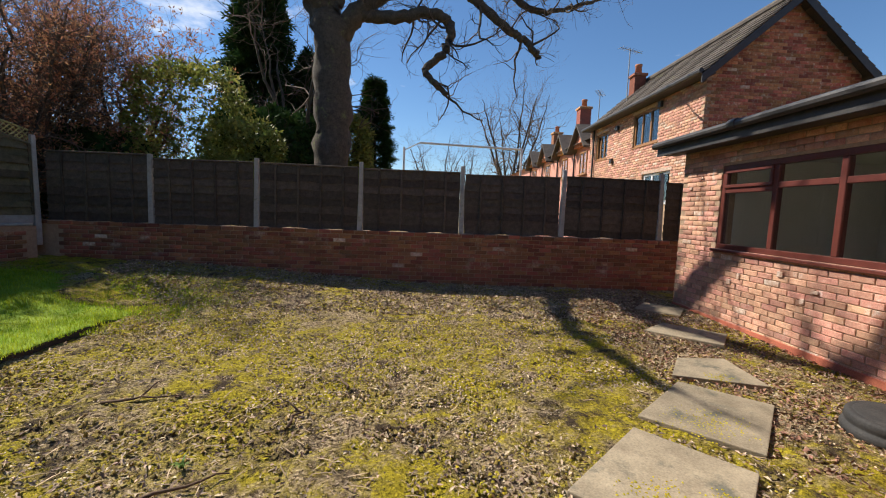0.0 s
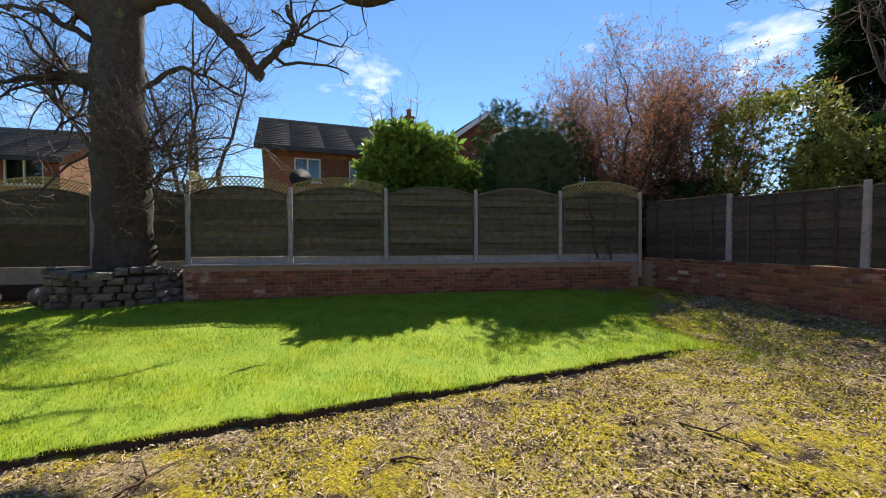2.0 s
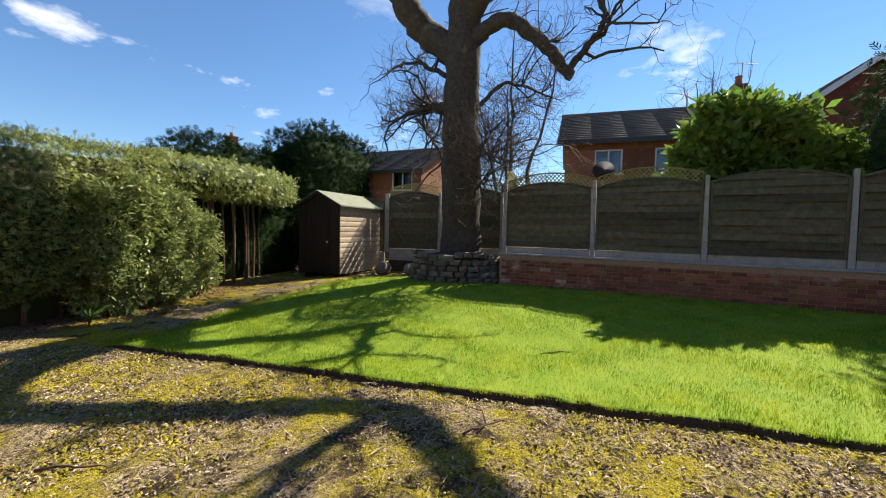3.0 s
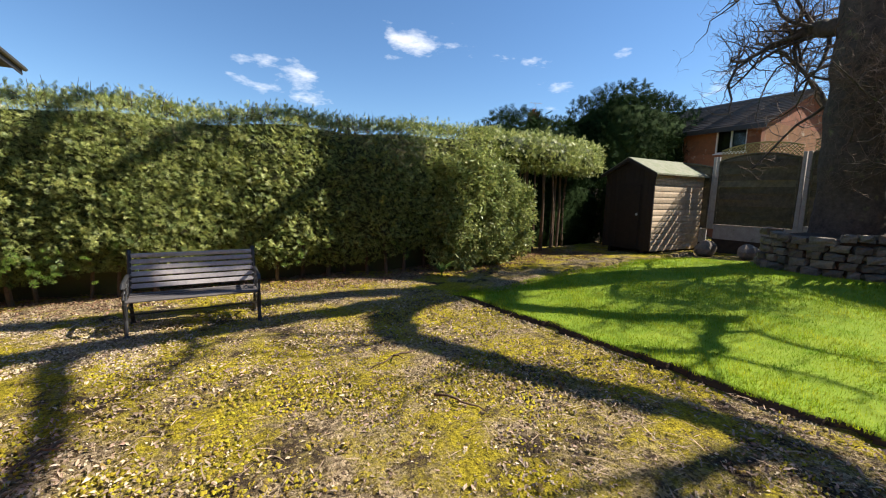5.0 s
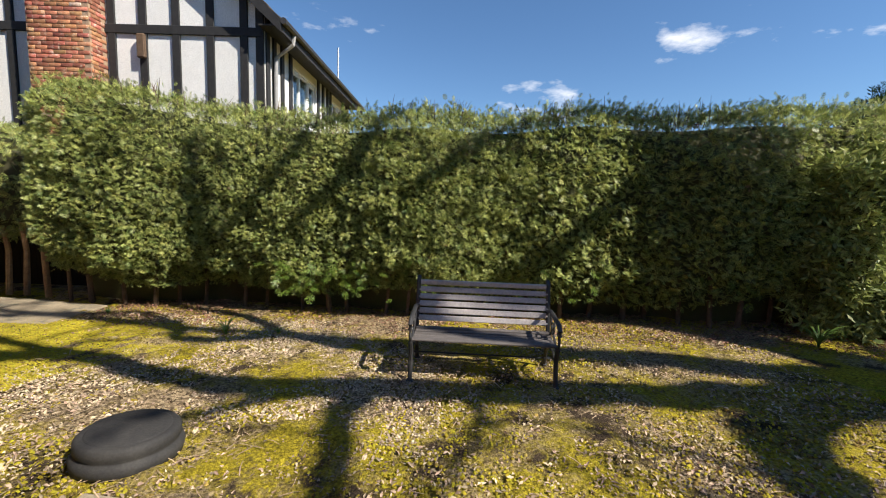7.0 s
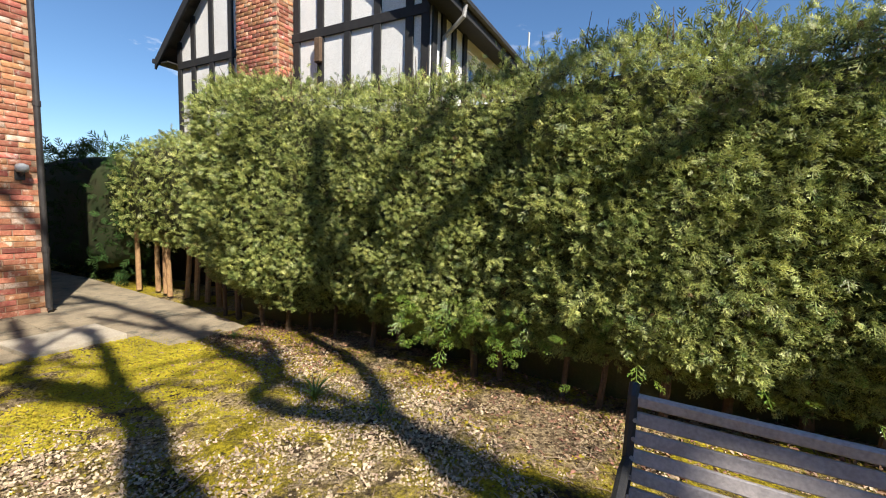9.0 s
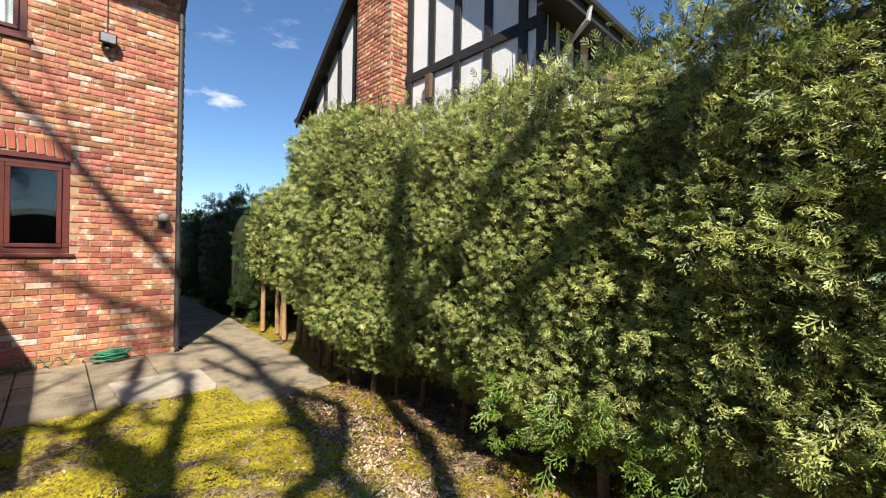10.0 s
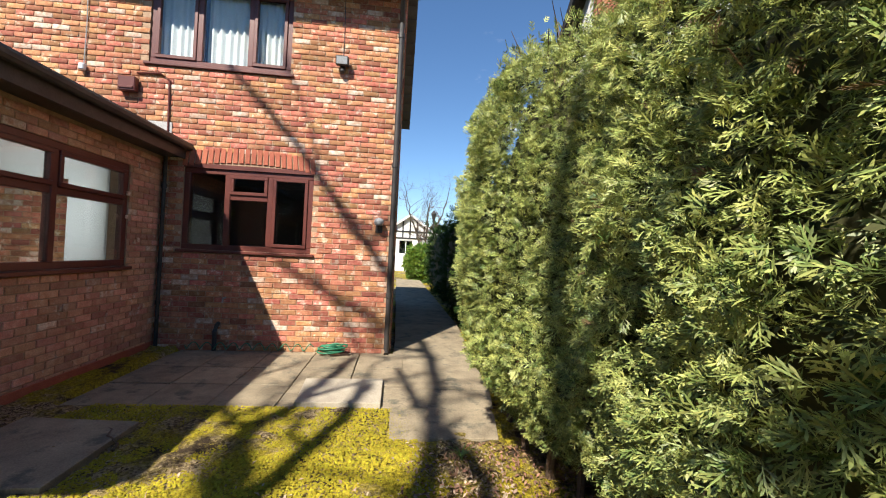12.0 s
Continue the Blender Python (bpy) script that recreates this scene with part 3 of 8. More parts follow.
def window(name, m, w, h, cols, frame_mat, bar=0.06, sill=True, depth=0.07, room=0.0, label="", kind="structure", curtain=False, parent=None):
    """cols: (left, right, [heights of the bars across], opening light or not), in parts of the width. Local x to the right, -y to the outside."""
    win = empty(name, m)
    if parent is None:
        tagged(win, label, "window", kind=kind)
    else:
        win.parent = parent
    bm = bmesh.new()
    add_box(bm, 0, w, -0.01, depth, 0, bar, 0.006)
    add_box(bm, 0, w, -0.01, depth, h - bar, h, 0.006)
    add_box(bm, 0, bar, -0.008, depth - 0.003, bar, h - bar, 0.006)
    add_box(bm, w - bar, w, -0.008, depth - 0.003, bar, h - bar, 0.006)
    for a, b, cross, opening in cols:
        if a > 0.001:
            add_box(bm, a * w - bar / 2, a * w + bar / 2, -0.012, depth - 0.004, bar, h - bar, 0.006)
        x0, x1 = a * w + bar / 2 + (bar / 2 if a < 0.001 else 0), b * w - bar / 2 - (bar / 2 if b > 0.999 else 0)
        for c in cross:
            add_box(bm, x0, x1, -0.006, depth - 0.006, c * h - bar / 2, c * h + bar / 2, 0.006)
    part("window_frame", bm, frame_mat, win)
    for a, b, cross, opening in cols:
        x0, x1 = a * w + bar / 2 + (bar / 2 if a < 0.001 else 0), b * w - bar / 2 - (bar / 2 if b > 0.999 else 0)
        zs = [bar, *[c * h for c in cross], h - bar]
        for i, (c, d) in enumerate(zip(zs, zs[1:])):
            c2, d2 = c + (bar / 2 if i else 0), d - (bar / 2 if i < len(zs) - 2 else 0)
            if opening == 2 or (opening == 1 and i == len(zs) - 2):
                bm = bmesh.new()
                s = bar * 0.62
                add_box(bm, x0, x1, -0.03, 0.03, c2, c2 + s, 0.005)
                add_box(bm, x0, x1, -0.03, 0.03, d2 - s, d2, 0.005)
                add_box(bm, x0, x0 + s, -0.028, 0.028, c2 + s, d2 - s, 0.005)
                add_box(bm, x1 - s, x1, -0.028, 0.028, c2 + s, d2 - s, 0.005)
                part("casement", bm, frame_mat, win)
                q = part("pane", box(x0 + s, x1 - s, 0.0, 0.006, c2 + s, d2 - s), M_GLASS, win)
            else:
                q = part("pane", box(x0, x1, 0.012, 0.018, c2, d2), M_GLASS, win)
            q.visible_shadow = False
    if sill:
        part("window_sill", box(-0.05, w + 0.05, -0.075, depth, -0.045, -0.002, 0.008), frame_mat, win)
    if curtain:
        for a, b, cross, opening in cols:
            x0, x1 = a * w + bar * 0.7, b * w - bar * 0.7
            n, vs, fs = 60, [], []
            for i in range(n + 1):
                t = i / n
                x = x0 + (x1 - x0) * t
                for k, z in enumerate((bar, h * 0.5, h - bar * 0.6)):
                    vs.append((x, 0.12 + 0.02 * math.sin(t * 34 + 0.7 * math.sin(t * 9) + k * 0.4), z))
            for i in range(n):
                for k in range(2):
                    q = i * 3 + k
                    fs.append((q, q + 3, q + 4, q + 1))
            link("net_curtain", fast_mesh("net_curtain", vs, fs, smooth=True), M_CURTAIN, win)
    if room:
        # closed box behind the glass, its near-black colour standing for an unlit room
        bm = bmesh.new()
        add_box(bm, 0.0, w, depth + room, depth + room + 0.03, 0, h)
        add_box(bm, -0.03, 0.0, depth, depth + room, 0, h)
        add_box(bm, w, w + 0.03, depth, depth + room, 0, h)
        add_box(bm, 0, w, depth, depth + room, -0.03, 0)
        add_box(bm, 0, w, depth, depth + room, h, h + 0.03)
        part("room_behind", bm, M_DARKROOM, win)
    return win


def roof_slope(name, parent, p0, p1, up, courses, material, thick=0.03, seed=0, cols=0, up1=None):
    """A slope of lapped courses from the eave p0-p1 up by the vector up (up1 at the far end of a hip)."""
    p0, p1, up = Vector(p0), Vector(p1), Vector(up)
    up1 = Vector(up1) if up1 else up
    nrm = (p1 - p0).cross(up).normalized()
    if nrm.z < 0:
        nrm = -nrm
    V, F = [], []
    rng = random.Random(seed)
    cols = cols or max(4, int((p1 - p0).length / 1.2))
    for i in range(courses):
        for c in range(cols):
            e0, e1 = p0.lerp(p1, c / cols), p0.lerp(p1, (c + 1) / cols)
            u0, u1 = up.lerp(up1, c / cols), up.lerp(up1, (c + 1) / cols)
            ta, tb = i / courses, min(1.0, (i + 1.12) / courses)
            dz = rng.uniform(-0.004, 0.004)
            q = [e0 + u0 * ta + nrm * (thick + dz), e1 + u1 * ta + nrm * (thick + dz), e1 + u1 * tb + nrm * dz, e0 + u0 * tb + nrm * dz]
            low = [v - nrm * thick for v in q[:2]] + [q[2] - nrm * 0.01, q[3] - nrm * 0.01]
            k = len(V)
            V += q + low
            F += [(k, k + 1, k + 2, k + 3), (k, k + 4, k + 5, k + 1), (k + 4, k + 7, k + 6, k + 5), (k, k + 3, k + 7, k + 4), (k + 1, k + 5, k + 6, k + 2)]
    return tagged(link(name, fast_mesh(name, [tuple(v) for v in V], F), material, parent), kind="stuff")


# ---- the house and its single-storey extension ----
HX, HY0 = 7.7, -7.32          # front wall plane, and the corner by the side path
EX, EY0, EY1 = 4.15, -4.08, 6.62
KW = (4.36, 6.12, 1.28, 2.42)  # kitchen window: distances along -y, heights
UW = (3.82, 5.72, 3.84, 5.0)


def build_house():
    holes = [(-KW[1], -KW[0], KW[2], KW[3]), (-UW[1], -UW[0], UW[2], UW[3])]
    wall = tagged(part("wall_house_west", pierced(bmesh.new(), HY0, 2.6, -0.4, 5.35, holes, lambda a, b, c, d: (HX, HX + 0.28, a, b, c, d)), M_MORTAR),
                  "red brick house wall with white splashed bricks and windows", "wall", kind="structure")
    tagged(part("wall_house_south", box(HX + 0.28, 14.0, HY0, HY0 + 0.28, -0.4, 5.35), M_BRICK), "plain red brick side wall of the house", "wall", kind="structure")
    tagged(part("wall_house_east", box(13.72, 14.0, HY0 + 0.28, 2.6, -0.4, 5.35), M_BRICK), "plain red brick back wall of the house", "wall", kind="structure")
    tagged(part("wall_house_north", box(HX + 0.28, 13.72, 2.32, 2.6, -0.4, 5.35), M_BRICK), "plain red brick end wall of the house", "wall", kind="structure")
    tagged(part("ceiling", box(HX + 0.28, 13.72, HY0 + 0.28, 2.32, 5.2, 5.3), M_PLASTER), "plain white ceiling of the house", "ceiling", kind="structure")
    hl = [(h[0] - HY0, h[1] - HY0, h[2], h[3]) for h in holes]
    brick_face(wall, (HX, HY0, -0.2), (0, 1, 0), (-1, 0, 0), 6.2, -0.2, 5.3, M_BRICK, holes=[(hl[0][0], hl[0][1], hl[0][2] - 0.02, hl[0][3] + 0.23), hl[1]],
               near=(0, 2.95, -0.2, 1.75), white=0.085, seed=4)
    brick_face(wall, (HX, HY0, -0.2), (1, 0, 0), (0, -1, 0), 1.0, -0.2, 5.3, M_BRICK, limit=0, seed=5)
    # segmental arch of upright bricks over the kitchen window
    rng = random.Random(8)
    for i in range(22):
        t = (i + 0.5) / 22
        y = -KW[0] + 0.02 - t * (KW[1] - KW[0] + 0.04)
        rise = 0.085 * (1 - (2 * t - 1) ** 2)
        me = brick_set(M_BRICK_ARCH)[i % 4]
        o = link("arch_brick", me, None, wall)
        o.matrix_world = Matrix.Translation((HX - 0.004, y, KW[3] + 0.115 + rise)) @ Matrix.Rotation(radians(90), 4, "Z") @ Matrix.Rotation(radians(90 + (t - 0.5) * 14), 4, "Y") @ Matrix.Diagonal((1.0, 1.1, 0.98, 1))
    tagged(part("trim_kitchen_lintel", box(HX - 0.01, HX + 0.05, -KW[1], -KW[0], KW[3], KW[3] + 0.06), M_FRAME), "brown lintel board under the brick arch", "trim", kind="structure")
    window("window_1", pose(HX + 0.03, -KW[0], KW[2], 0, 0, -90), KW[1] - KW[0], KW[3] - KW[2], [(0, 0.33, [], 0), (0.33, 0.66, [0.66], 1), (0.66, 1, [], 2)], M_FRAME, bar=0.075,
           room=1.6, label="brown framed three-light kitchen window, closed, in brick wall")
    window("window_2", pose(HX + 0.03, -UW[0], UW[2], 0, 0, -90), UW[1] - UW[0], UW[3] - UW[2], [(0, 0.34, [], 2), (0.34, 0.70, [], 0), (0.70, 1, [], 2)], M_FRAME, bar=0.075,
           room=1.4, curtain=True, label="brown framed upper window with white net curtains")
    roof = empty("roof_house", label="dark tiled house roof with black fascia", category="roof", kind="structure")
    roof_slope("roof_slope", roof, (HX - 0.45, HY0 - 0.25, 5.22), (HX - 0.45, 2.8, 5.22), (3.6, 0, 2.3), 14, M_TILE, seed=3)
    roof_slope("roof_slope", roof, (14.4, HY0 - 0.25, 5.22), (14.4, 2.8, 5.22), (-3.6, 0, 2.3), 14, M_TILE, seed=4)
    part("soffit", box(HX - 0.40, HX - 0.02, HY0 - 0.2, 2.7, 5.12, 5.15), M_FASCIA, roof)
    part("fascia", box(HX - 0.43, HX - 0.405, HY0 - 0.22, 2.7, 5.08, 5.25, 0.004), M_FASCIA, roof)
    for y in (HY0 - 0.02, 2.5):
        part("gable_wall", add_poly_prism(bmesh.new(), [(HX, y, 5.35), (14, y, 5.35), (10.85, y, 7.4)], (0, 0.15, 0)), M_BRICK, roof)


build_house()


def build_extension():
    ww = (2.62, 5.74, 1.09, 2.26)
    ws = (4.97, 7.03, 1.05, 2.28)
    porch = (2.13, EY0, 1.68)
    wall = tagged(part("wall_extension_west", pierced(bmesh.new(), EY0, EY1, -0.3, 2.54, [ww], lambda a, b, c, d: (EX, EX + 0.22, a, b, c, d)), M_MORTAR),
                  "sunlit pink-red brick extension wall with window", "wall", kind="structure")
    brick_face(wall, (EX, EY1, -0.3), (0, -1, 0), (-1, 0, 0), 4.42, -0.03, 2.53, M_BRICK_PINK, holes=[(EY1 - ww[1], EY1 - ww[0], ww[2], ww[3])], near=(0.1, 3.7, -0.1, 1.12), white=0.035, seed=14)
    wall_s = tagged(part("wall_extension_south", pierced(bmesh.new(), EX + 0.22, HX, -0.4, 2.54, [ws], lambda a, b, c, d: (a, b, EY0, EY0 + 0.22, c, d)), M_MORTAR),
                    "shaded pink-red brick extension wall with window", "wall", kind="structure")
    brick_face(wall_s, (EX, EY0, -0.3), (1, 0, 0), (0, -1, 0), HX - EX, -0.2, 2.53, M_BRICK_PINK, holes=[(ws[0] - EX, ws[1] - EX, ws[2], ws[3])], near=(0.4, 3.55, -0.25, 1.02), white=0.04, seed=15)
    wall_n = tagged(part("wall_extension_north", box(EX + 0.22, HX, EY1 - 0.22, EY1, -0.3, 2.54), M_BRICK_PINK), "brick end wall of the extension", "wall", kind="structure")
    tagged(part("wall_extension_east", box(HX, HX + 0.22, 2.6, EY1, -0.3, 3.55), M_BRICK_PINK), "brick back wall of the extension", "wall", kind="structure")
    pier = tagged(part("wall_porch_pier", box(porch[0], EX - 0.002, porch[1], porch[2], -0.3, 2.54), M_MORTAR), "projecting brick south part of the extension", "wall", kind="structure")
    brick_face(pier, (porch[0], porch[2], -0.3), (1, 0, 0), (0, 1, 0), EX - porch[0], -0.1, 2.45, M_BRICK, limit=0, seed=16)
    brick_face(pier, (porch[0], porch[1], -0.3), (0, 1, 0), (-1, 0, 0), porch[2] - porch[1], -0.1, 2.5, M_BRICK, limit=0, seed=17)
    brick_face(pier, (porch[0], porch[1], -0.3), (1, 0, 0), (0, -1, 0), EX - porch[0], -0.2, 2.5, M_BRICK_PINK, limit=0, white=0.04, seed=18)
    # smooth plinth course
    tagged(part("trim_plinth_west", box(EX - 0.02, EX, 2.21, EY1, -0.2, 0.10, 0.006), M_BRICK_ARCH), "smooth red plinth along the extension wall", "trim", kind="structure")
    tagged(part("trim_plinth_south", box(EX + 0.02, HX - 0.03, EY0 - 0.02, EY0, -0.3, 0.0, 0.006), M_BRICK_ARCH), "smooth red plinth under the shaded wall", "trim", kind="structure")
    window("window_3", pose(EX + 0.02, ww[1], ww[2], 0, 0, -90), ww[1] - ww[0], ww[3] - ww[2], [(0, 0.29, [0.70], 1), (0.29, 0.55, [0.73], 0), (0.55, 0.80, [0.73], 0), (0.80, 1, [0.70], 1)], M_FRAME, bar=0.07,
           label="wide brown framed extension window with top lights")
    window("window_4", pose(ws[0], EY0 + 0.02, ws[2]), ws[1] - ws[0], ws[3] - ws[2], [(0, 0.48, [0.62], 1), (0.48, 1, [0.62], 1)], M_FRAME, bar=0.075,
           label="brown framed extension window facing the hedge")
    # the room seen through the glass
    bm = bmesh.new()
    pierced(bm, EY0 + 0.22, EY1 - 0.22, 0.05, 2.5, [ww], lambda a, b, c, d: (EX + 0.225, EX + 0.25, a, b, c, d))
    pierced(bm, EX + 0.25, HX - 0.02, 0.05, 2.5, [ws], lambda a, b, c, d: (a, b, EY0 + 0.225, EY0 + 0.25, c, d))
    pierced(bm, EY0 + 0.25, EY1 - 0.25, 0.05, 2.5, [(3.2, 4.9, 0.05, 2.1), (-3.2, -1.6, 0.05, 2.1)], lambda a, b, c, d: (HX - 0.4, HX - 0.36, a, b, c, d))
    add_box(bm, EX + 0.25, HX - 0.02, EY1 - 0.26, EY1 - 0.225, 0.05, 2.5)
    add_box(bm, EX + 1.2, HX - 0.4, 1.2, 1.3, 0.05, 2.5)
    tagged(part("wall_inner", bm, M_PLASTER), "white plastered walls inside the empty extension room", "wall", kind="structure")
    tagged(part("floor_inner", box(EX + 0.22, HX - 0.02, EY0 + 0.22, EY1 - 0.22, -0.02, 0.05), M_FLOOR), "pale floor inside the extension", "floor", kind="structure")
    tagged(part("ceiling_inner", box(EX + 0.22, HX - 0.02, EY0 + 0.22, EY1 - 0.22, 2.46, 2.52), M_PLASTER), "white ceiling inside the extension", "ceiling", kind="structure")
    tagged(part("trim_doorway", pierced(bmesh.new(), 3.1, 5.0, 0.05, 2.2, [(3.2, 4.9, 0.05, 2.1)], lambda a, b, c, d: (HX - 0.44, HX - 0.405, a, b, c, d)), M_FRAME), "dark brown doorway frame inside the room", "trim", kind="structure")
    # roof: hipped, low, with fascia and gutter on two sides
    roof = empty("roof_extension", label="low dark tiled extension roof with black gutter", category="roof", kind="structure")
    zo, xo, yo, yn = 2.72, EX - 0.32, EY0 - 0.30, EY1 + 0.30
    run = HX - xo
    xp, yp = porch[0] - 0.25, porch[2] + 0.03
    runp = HX - xp
    roof_slope("roof_slope", roof, (xo, yp, zo), (xo, yn, zo), (run, 0, 0.22 * run), 13, M_TILE, seed=6, cols=24)
    roof_slope("roof_slope", roof, (xp, yo, zo), (xp, yp, zo), (runp, runp, 0.22 * runp), 18, M_TILE, seed=6, cols=24, up1=(runp, 0, 0.22 * runp))
    roof_slope("roof_slope", roof, (xp, yo, zo), (HX - 0.02, yo, zo), (runp, runp, 0.22 * runp), 18, M_TILE, seed=7, cols=20, up1=(0, runp, 0.22 * runp))
    part("verge_wall", add_poly_prism(bmesh.new(), [(xp + 0.03, yp - 0.06, zo - 0.02), (HX - 0.02, yp - 0.06, zo - 0.02), (HX - 0.02, yp - 0.06, zo + 0.22 * runp - 0.04)], (0, 0.05, 0)), M_FASCIA, roof)
    part("soffit", box(xo + 0.03, EX, yp, yn - 0.03, 2.54, 2.57), M_FASCIA, roof)
    part("soffit", box(xp + 0.03, porch[0], yo + 0.03, yp - 0.03, 2.54, 2.57), M_FASCIA, roof)
    part("soffit", box(porch[0], EX, porch[2] - 0.02, yp - 0.028, 2.54, 2.568), M_FASCIA, roof)
    part("soffit", box(porch[0], HX, yo + 0.03, EY0, 2.54, 2.568), M_FASCIA, roof)
    part("fascia", box(xo, xo + 0.025, yp, yn, 2.52, 2.72, 0.004), M_FASCIA, roof)
    part("fascia", box(xp, xp + 0.025, yo, yp, 2.52, 2.72, 0.004), M_FASCIA, roof)
    part("fascia", box(xp + 0.03, HX - 0.02, yo, yo + 0.025, 2.52, 2.72, 0.004), M_FASCIA, roof)
    part("fascia", box(xp + 0.03, xo, yp - 0.025, yp, 2.52, 2.71, 0.004), M_FASCIA, roof)
    for a, b in (((xo - 0.05, yp, 2.71), (xo - 0.05, yn, 2.69)), ((xp - 0.05, yo, 2.71), (xp - 0.05, yp, 2.70)), ((xp, yo - 0.05, 2.71), (HX - 0.03, yo - 0.05, 2.69))):
        part("gutter", tube([a, b], 0.055, 10), M_FASCIA, roof)
    part("gutter_joint", tube([(xo - 0.05, 5.05, 2.705), (xo - 0.05, 5.17, 2.705)], 0.066, 10), M_FASCIA, roof)
    part("gutter_joint", tube([(xo - 0.05, 3.0, 2.705), (xo - 0.05, 3.12, 2.705)], 0.066, 10), M_FASCIA, roof)
    tagged(part("trim_lead_flashing", box(HX - 0.022, HX - 0.002, -4.18, -2.0, 2.87, 3.02), M_LEAD), "grey lead flashing where the roof meets brick", "trim", kind="structure")


build_extension()


# ---- garden boundary: brick retaining walls and fences ----
BY = 7.72                      # front face of the back wall
LA, LB = Vector((-9.35, -1.8, 0)), Vector((-7.13, 7.62, 0))
LU = (LB - LA).normalized()
LN = Vector((LU.y, -LU.x, 0))  # towards the garden


def build_retaining():
    z = 1.05
    wall = tagged(part("wall_garden_back", box(-7.3, 8.2, BY, BY + 0.23, -0.4, z - 0.01), M_MORTAR), "low shaded brick retaining wall below the back fence", "wall", kind="structure")
    brick_face(wall, (EX + 1.8, BY, -0.2), (-1, 0, 0), (0, -1, 0), 12.8, -0.15, z - 0.07, M_BRICK_OLD, near=(1.6, 8.6, 0.1, 0.8), low=lambda x, y: g(x, y) - 0.06, white=0.012, seed=31)
    rng = random.Random(5)
    for i in range(59):
        x = EX + 1.75 - i * 0.225
        o = link("coping_brick", brick_set(M_BRICK_OLD)[i % 4], None, wall)
        o.matrix_world = Matrix.Translation((x, BY + 0.005, z - 0.03 + rng.uniform(-0.006, 0.006))) @ Matrix.Rotation(math.pi, 4, "Z") @ Matrix.Diagonal((1.0, 2.4, 1.0, 1))
    part("coping_bed", box(-7.25, EX + 1.85, BY + 0.0, BY + 0.26, z - 0.012, z + 0.002), M_MORTAR, wall)
    m = Matrix.Translation(LA + LN * 0.16) @ Matrix.Rotation(math.atan2(LU.y, LU.x), 4, "Z")
    wl = tagged(part("wall_garden_side", box(-0.05, 9.55, 0, 0.24, -0.3, 0.965, 0, m), M_MORTAR), "low shaded brick wall below the trellis fence", "wall", kind="structure")
    o0 = LA + LN * 0.16
    brick_face(wl, (o0.x, o0.y, 0), LU, LN, 9.4, 0.05, 0.9, M_BRICK_OLD, near=(0, 6, 0.25, 0.8), low=lambda x, y: g(x, y) - 0.03, white=0.012, seed=33)
    part("coping", box(-0.08, 9.5, -0.03, 0.29, 0.966, 1.01, 0.012, m), M_POST, wl)
    # set-back stretch behind the oak
    tagged(part("wall_garden_recess", box(-12.3, -9.35, -1.86, -1.62, -0.3, 0.95), M_BRICK_OLD), "low brick return wall beside the oak", "wall", kind="structure")


build_retaining()


def post_mesh(h):
    bm = box(-0.05, 0.05, -0.05, 0.05, 0, h, 0.008)
    for v in bm.verts:
        if v.co.z > h - 0.02:
            v.co.x *= 0.7
            v.co.y *= 0.7
    return bm


def waney_panel(name, parent_m, w, h, seed, label):
    """Overlapping wavy-edged boards between battens."""
    f = empty(name, parent_m, label, "fence", group="back fence panels")
    rng = random.Random(seed)
    n = 8
    step = h / n
    for i in range(n):
        bm = bmesh.new()
        z0, hh = i * step - 0.01, step + 0.035
        cols = 14
        ph, am = rng.uniform(0, 9), rng.uniform(0.006, 0.014)
        rows = []
        for k in range(cols + 1):
            x = -w / 2 + w * k / cols
            wob = am * math.sin(ph + k * 1.1) + rng.uniform(-0.004, 0.004)
            y = 0.012 * (i % 2) * 0 + rng.uniform(-0.002, 0.002)
            rows.append([bm.verts.new(c) for c in ((x, y - 0.036, z0 + wob), (x, y - 0.004, z0 + hh), (x, y + 0.006, z0 + hh), (x, y - 0.022, z0 + wob))])
        for a, b in zip(rows, rows[1:]):
            for c in range(4):
                bm.faces.new((a[c], b[c], b[(c + 1) % 4], a[(c + 1) % 4]))
        bm.faces.new(rows[0])
        bm.faces.new(rows[-1][::-1])
        part("board", bm, M_WANEY, f)
    for x in (-0.62, -0.2, 0.22, 0.64):
        part("batten", box(x * w / 1.83 - 0.02, x * w / 1.83 + 0.02, -0.056, -0.03, 0.0, h, 0.004), M_WANEY, f)
    part("capping", box(-w / 2, w / 2, -0.035, 0.03, h + 0.005, h + 0.035, 0.005), M_WANEY, f)
    return f


def back_fence():
    xs = [4.50 - 1.945 * i for i in range(6)]
    pst = None
    for i, x in enumerate(xs):
        m = pose(x, BY + 0.12, 1.05, 0, (-1.2, 0.8, -0.6, 0.5, 0.3, -0.4)[i], 0)
        if pst is None:
            pst = tagged(part("fence_post", post_mesh(1.29), M_POST), "slim pale concrete post in the back fence", "fence post", "back fence posts")
            pst.matrix_world = m
        else:
            copy_thing(pst, m)
    for i in range(6):
        x0 = xs[i] - 1.945 / 2
        top = (1.12, 1.10, 1.13, 1.16, 1.17, 1.24)[i]
        waney_panel("lap_fence", pose(x0, BY + 0.13, 1.065, 0, (0.6, -0.5, 0.2, 0.5, -0.3, 0.2)[i], 0), 1.83, top, i, "dark weathered overlapping board fence panel on brick wall")
    waney_panel("lap_fence", pose(xs[0] + 1.0, BY + 0.13, 1.065), 1.83, 1.08, 9, "dark weathered overlapping board fence panel on brick wall")


back_fence()


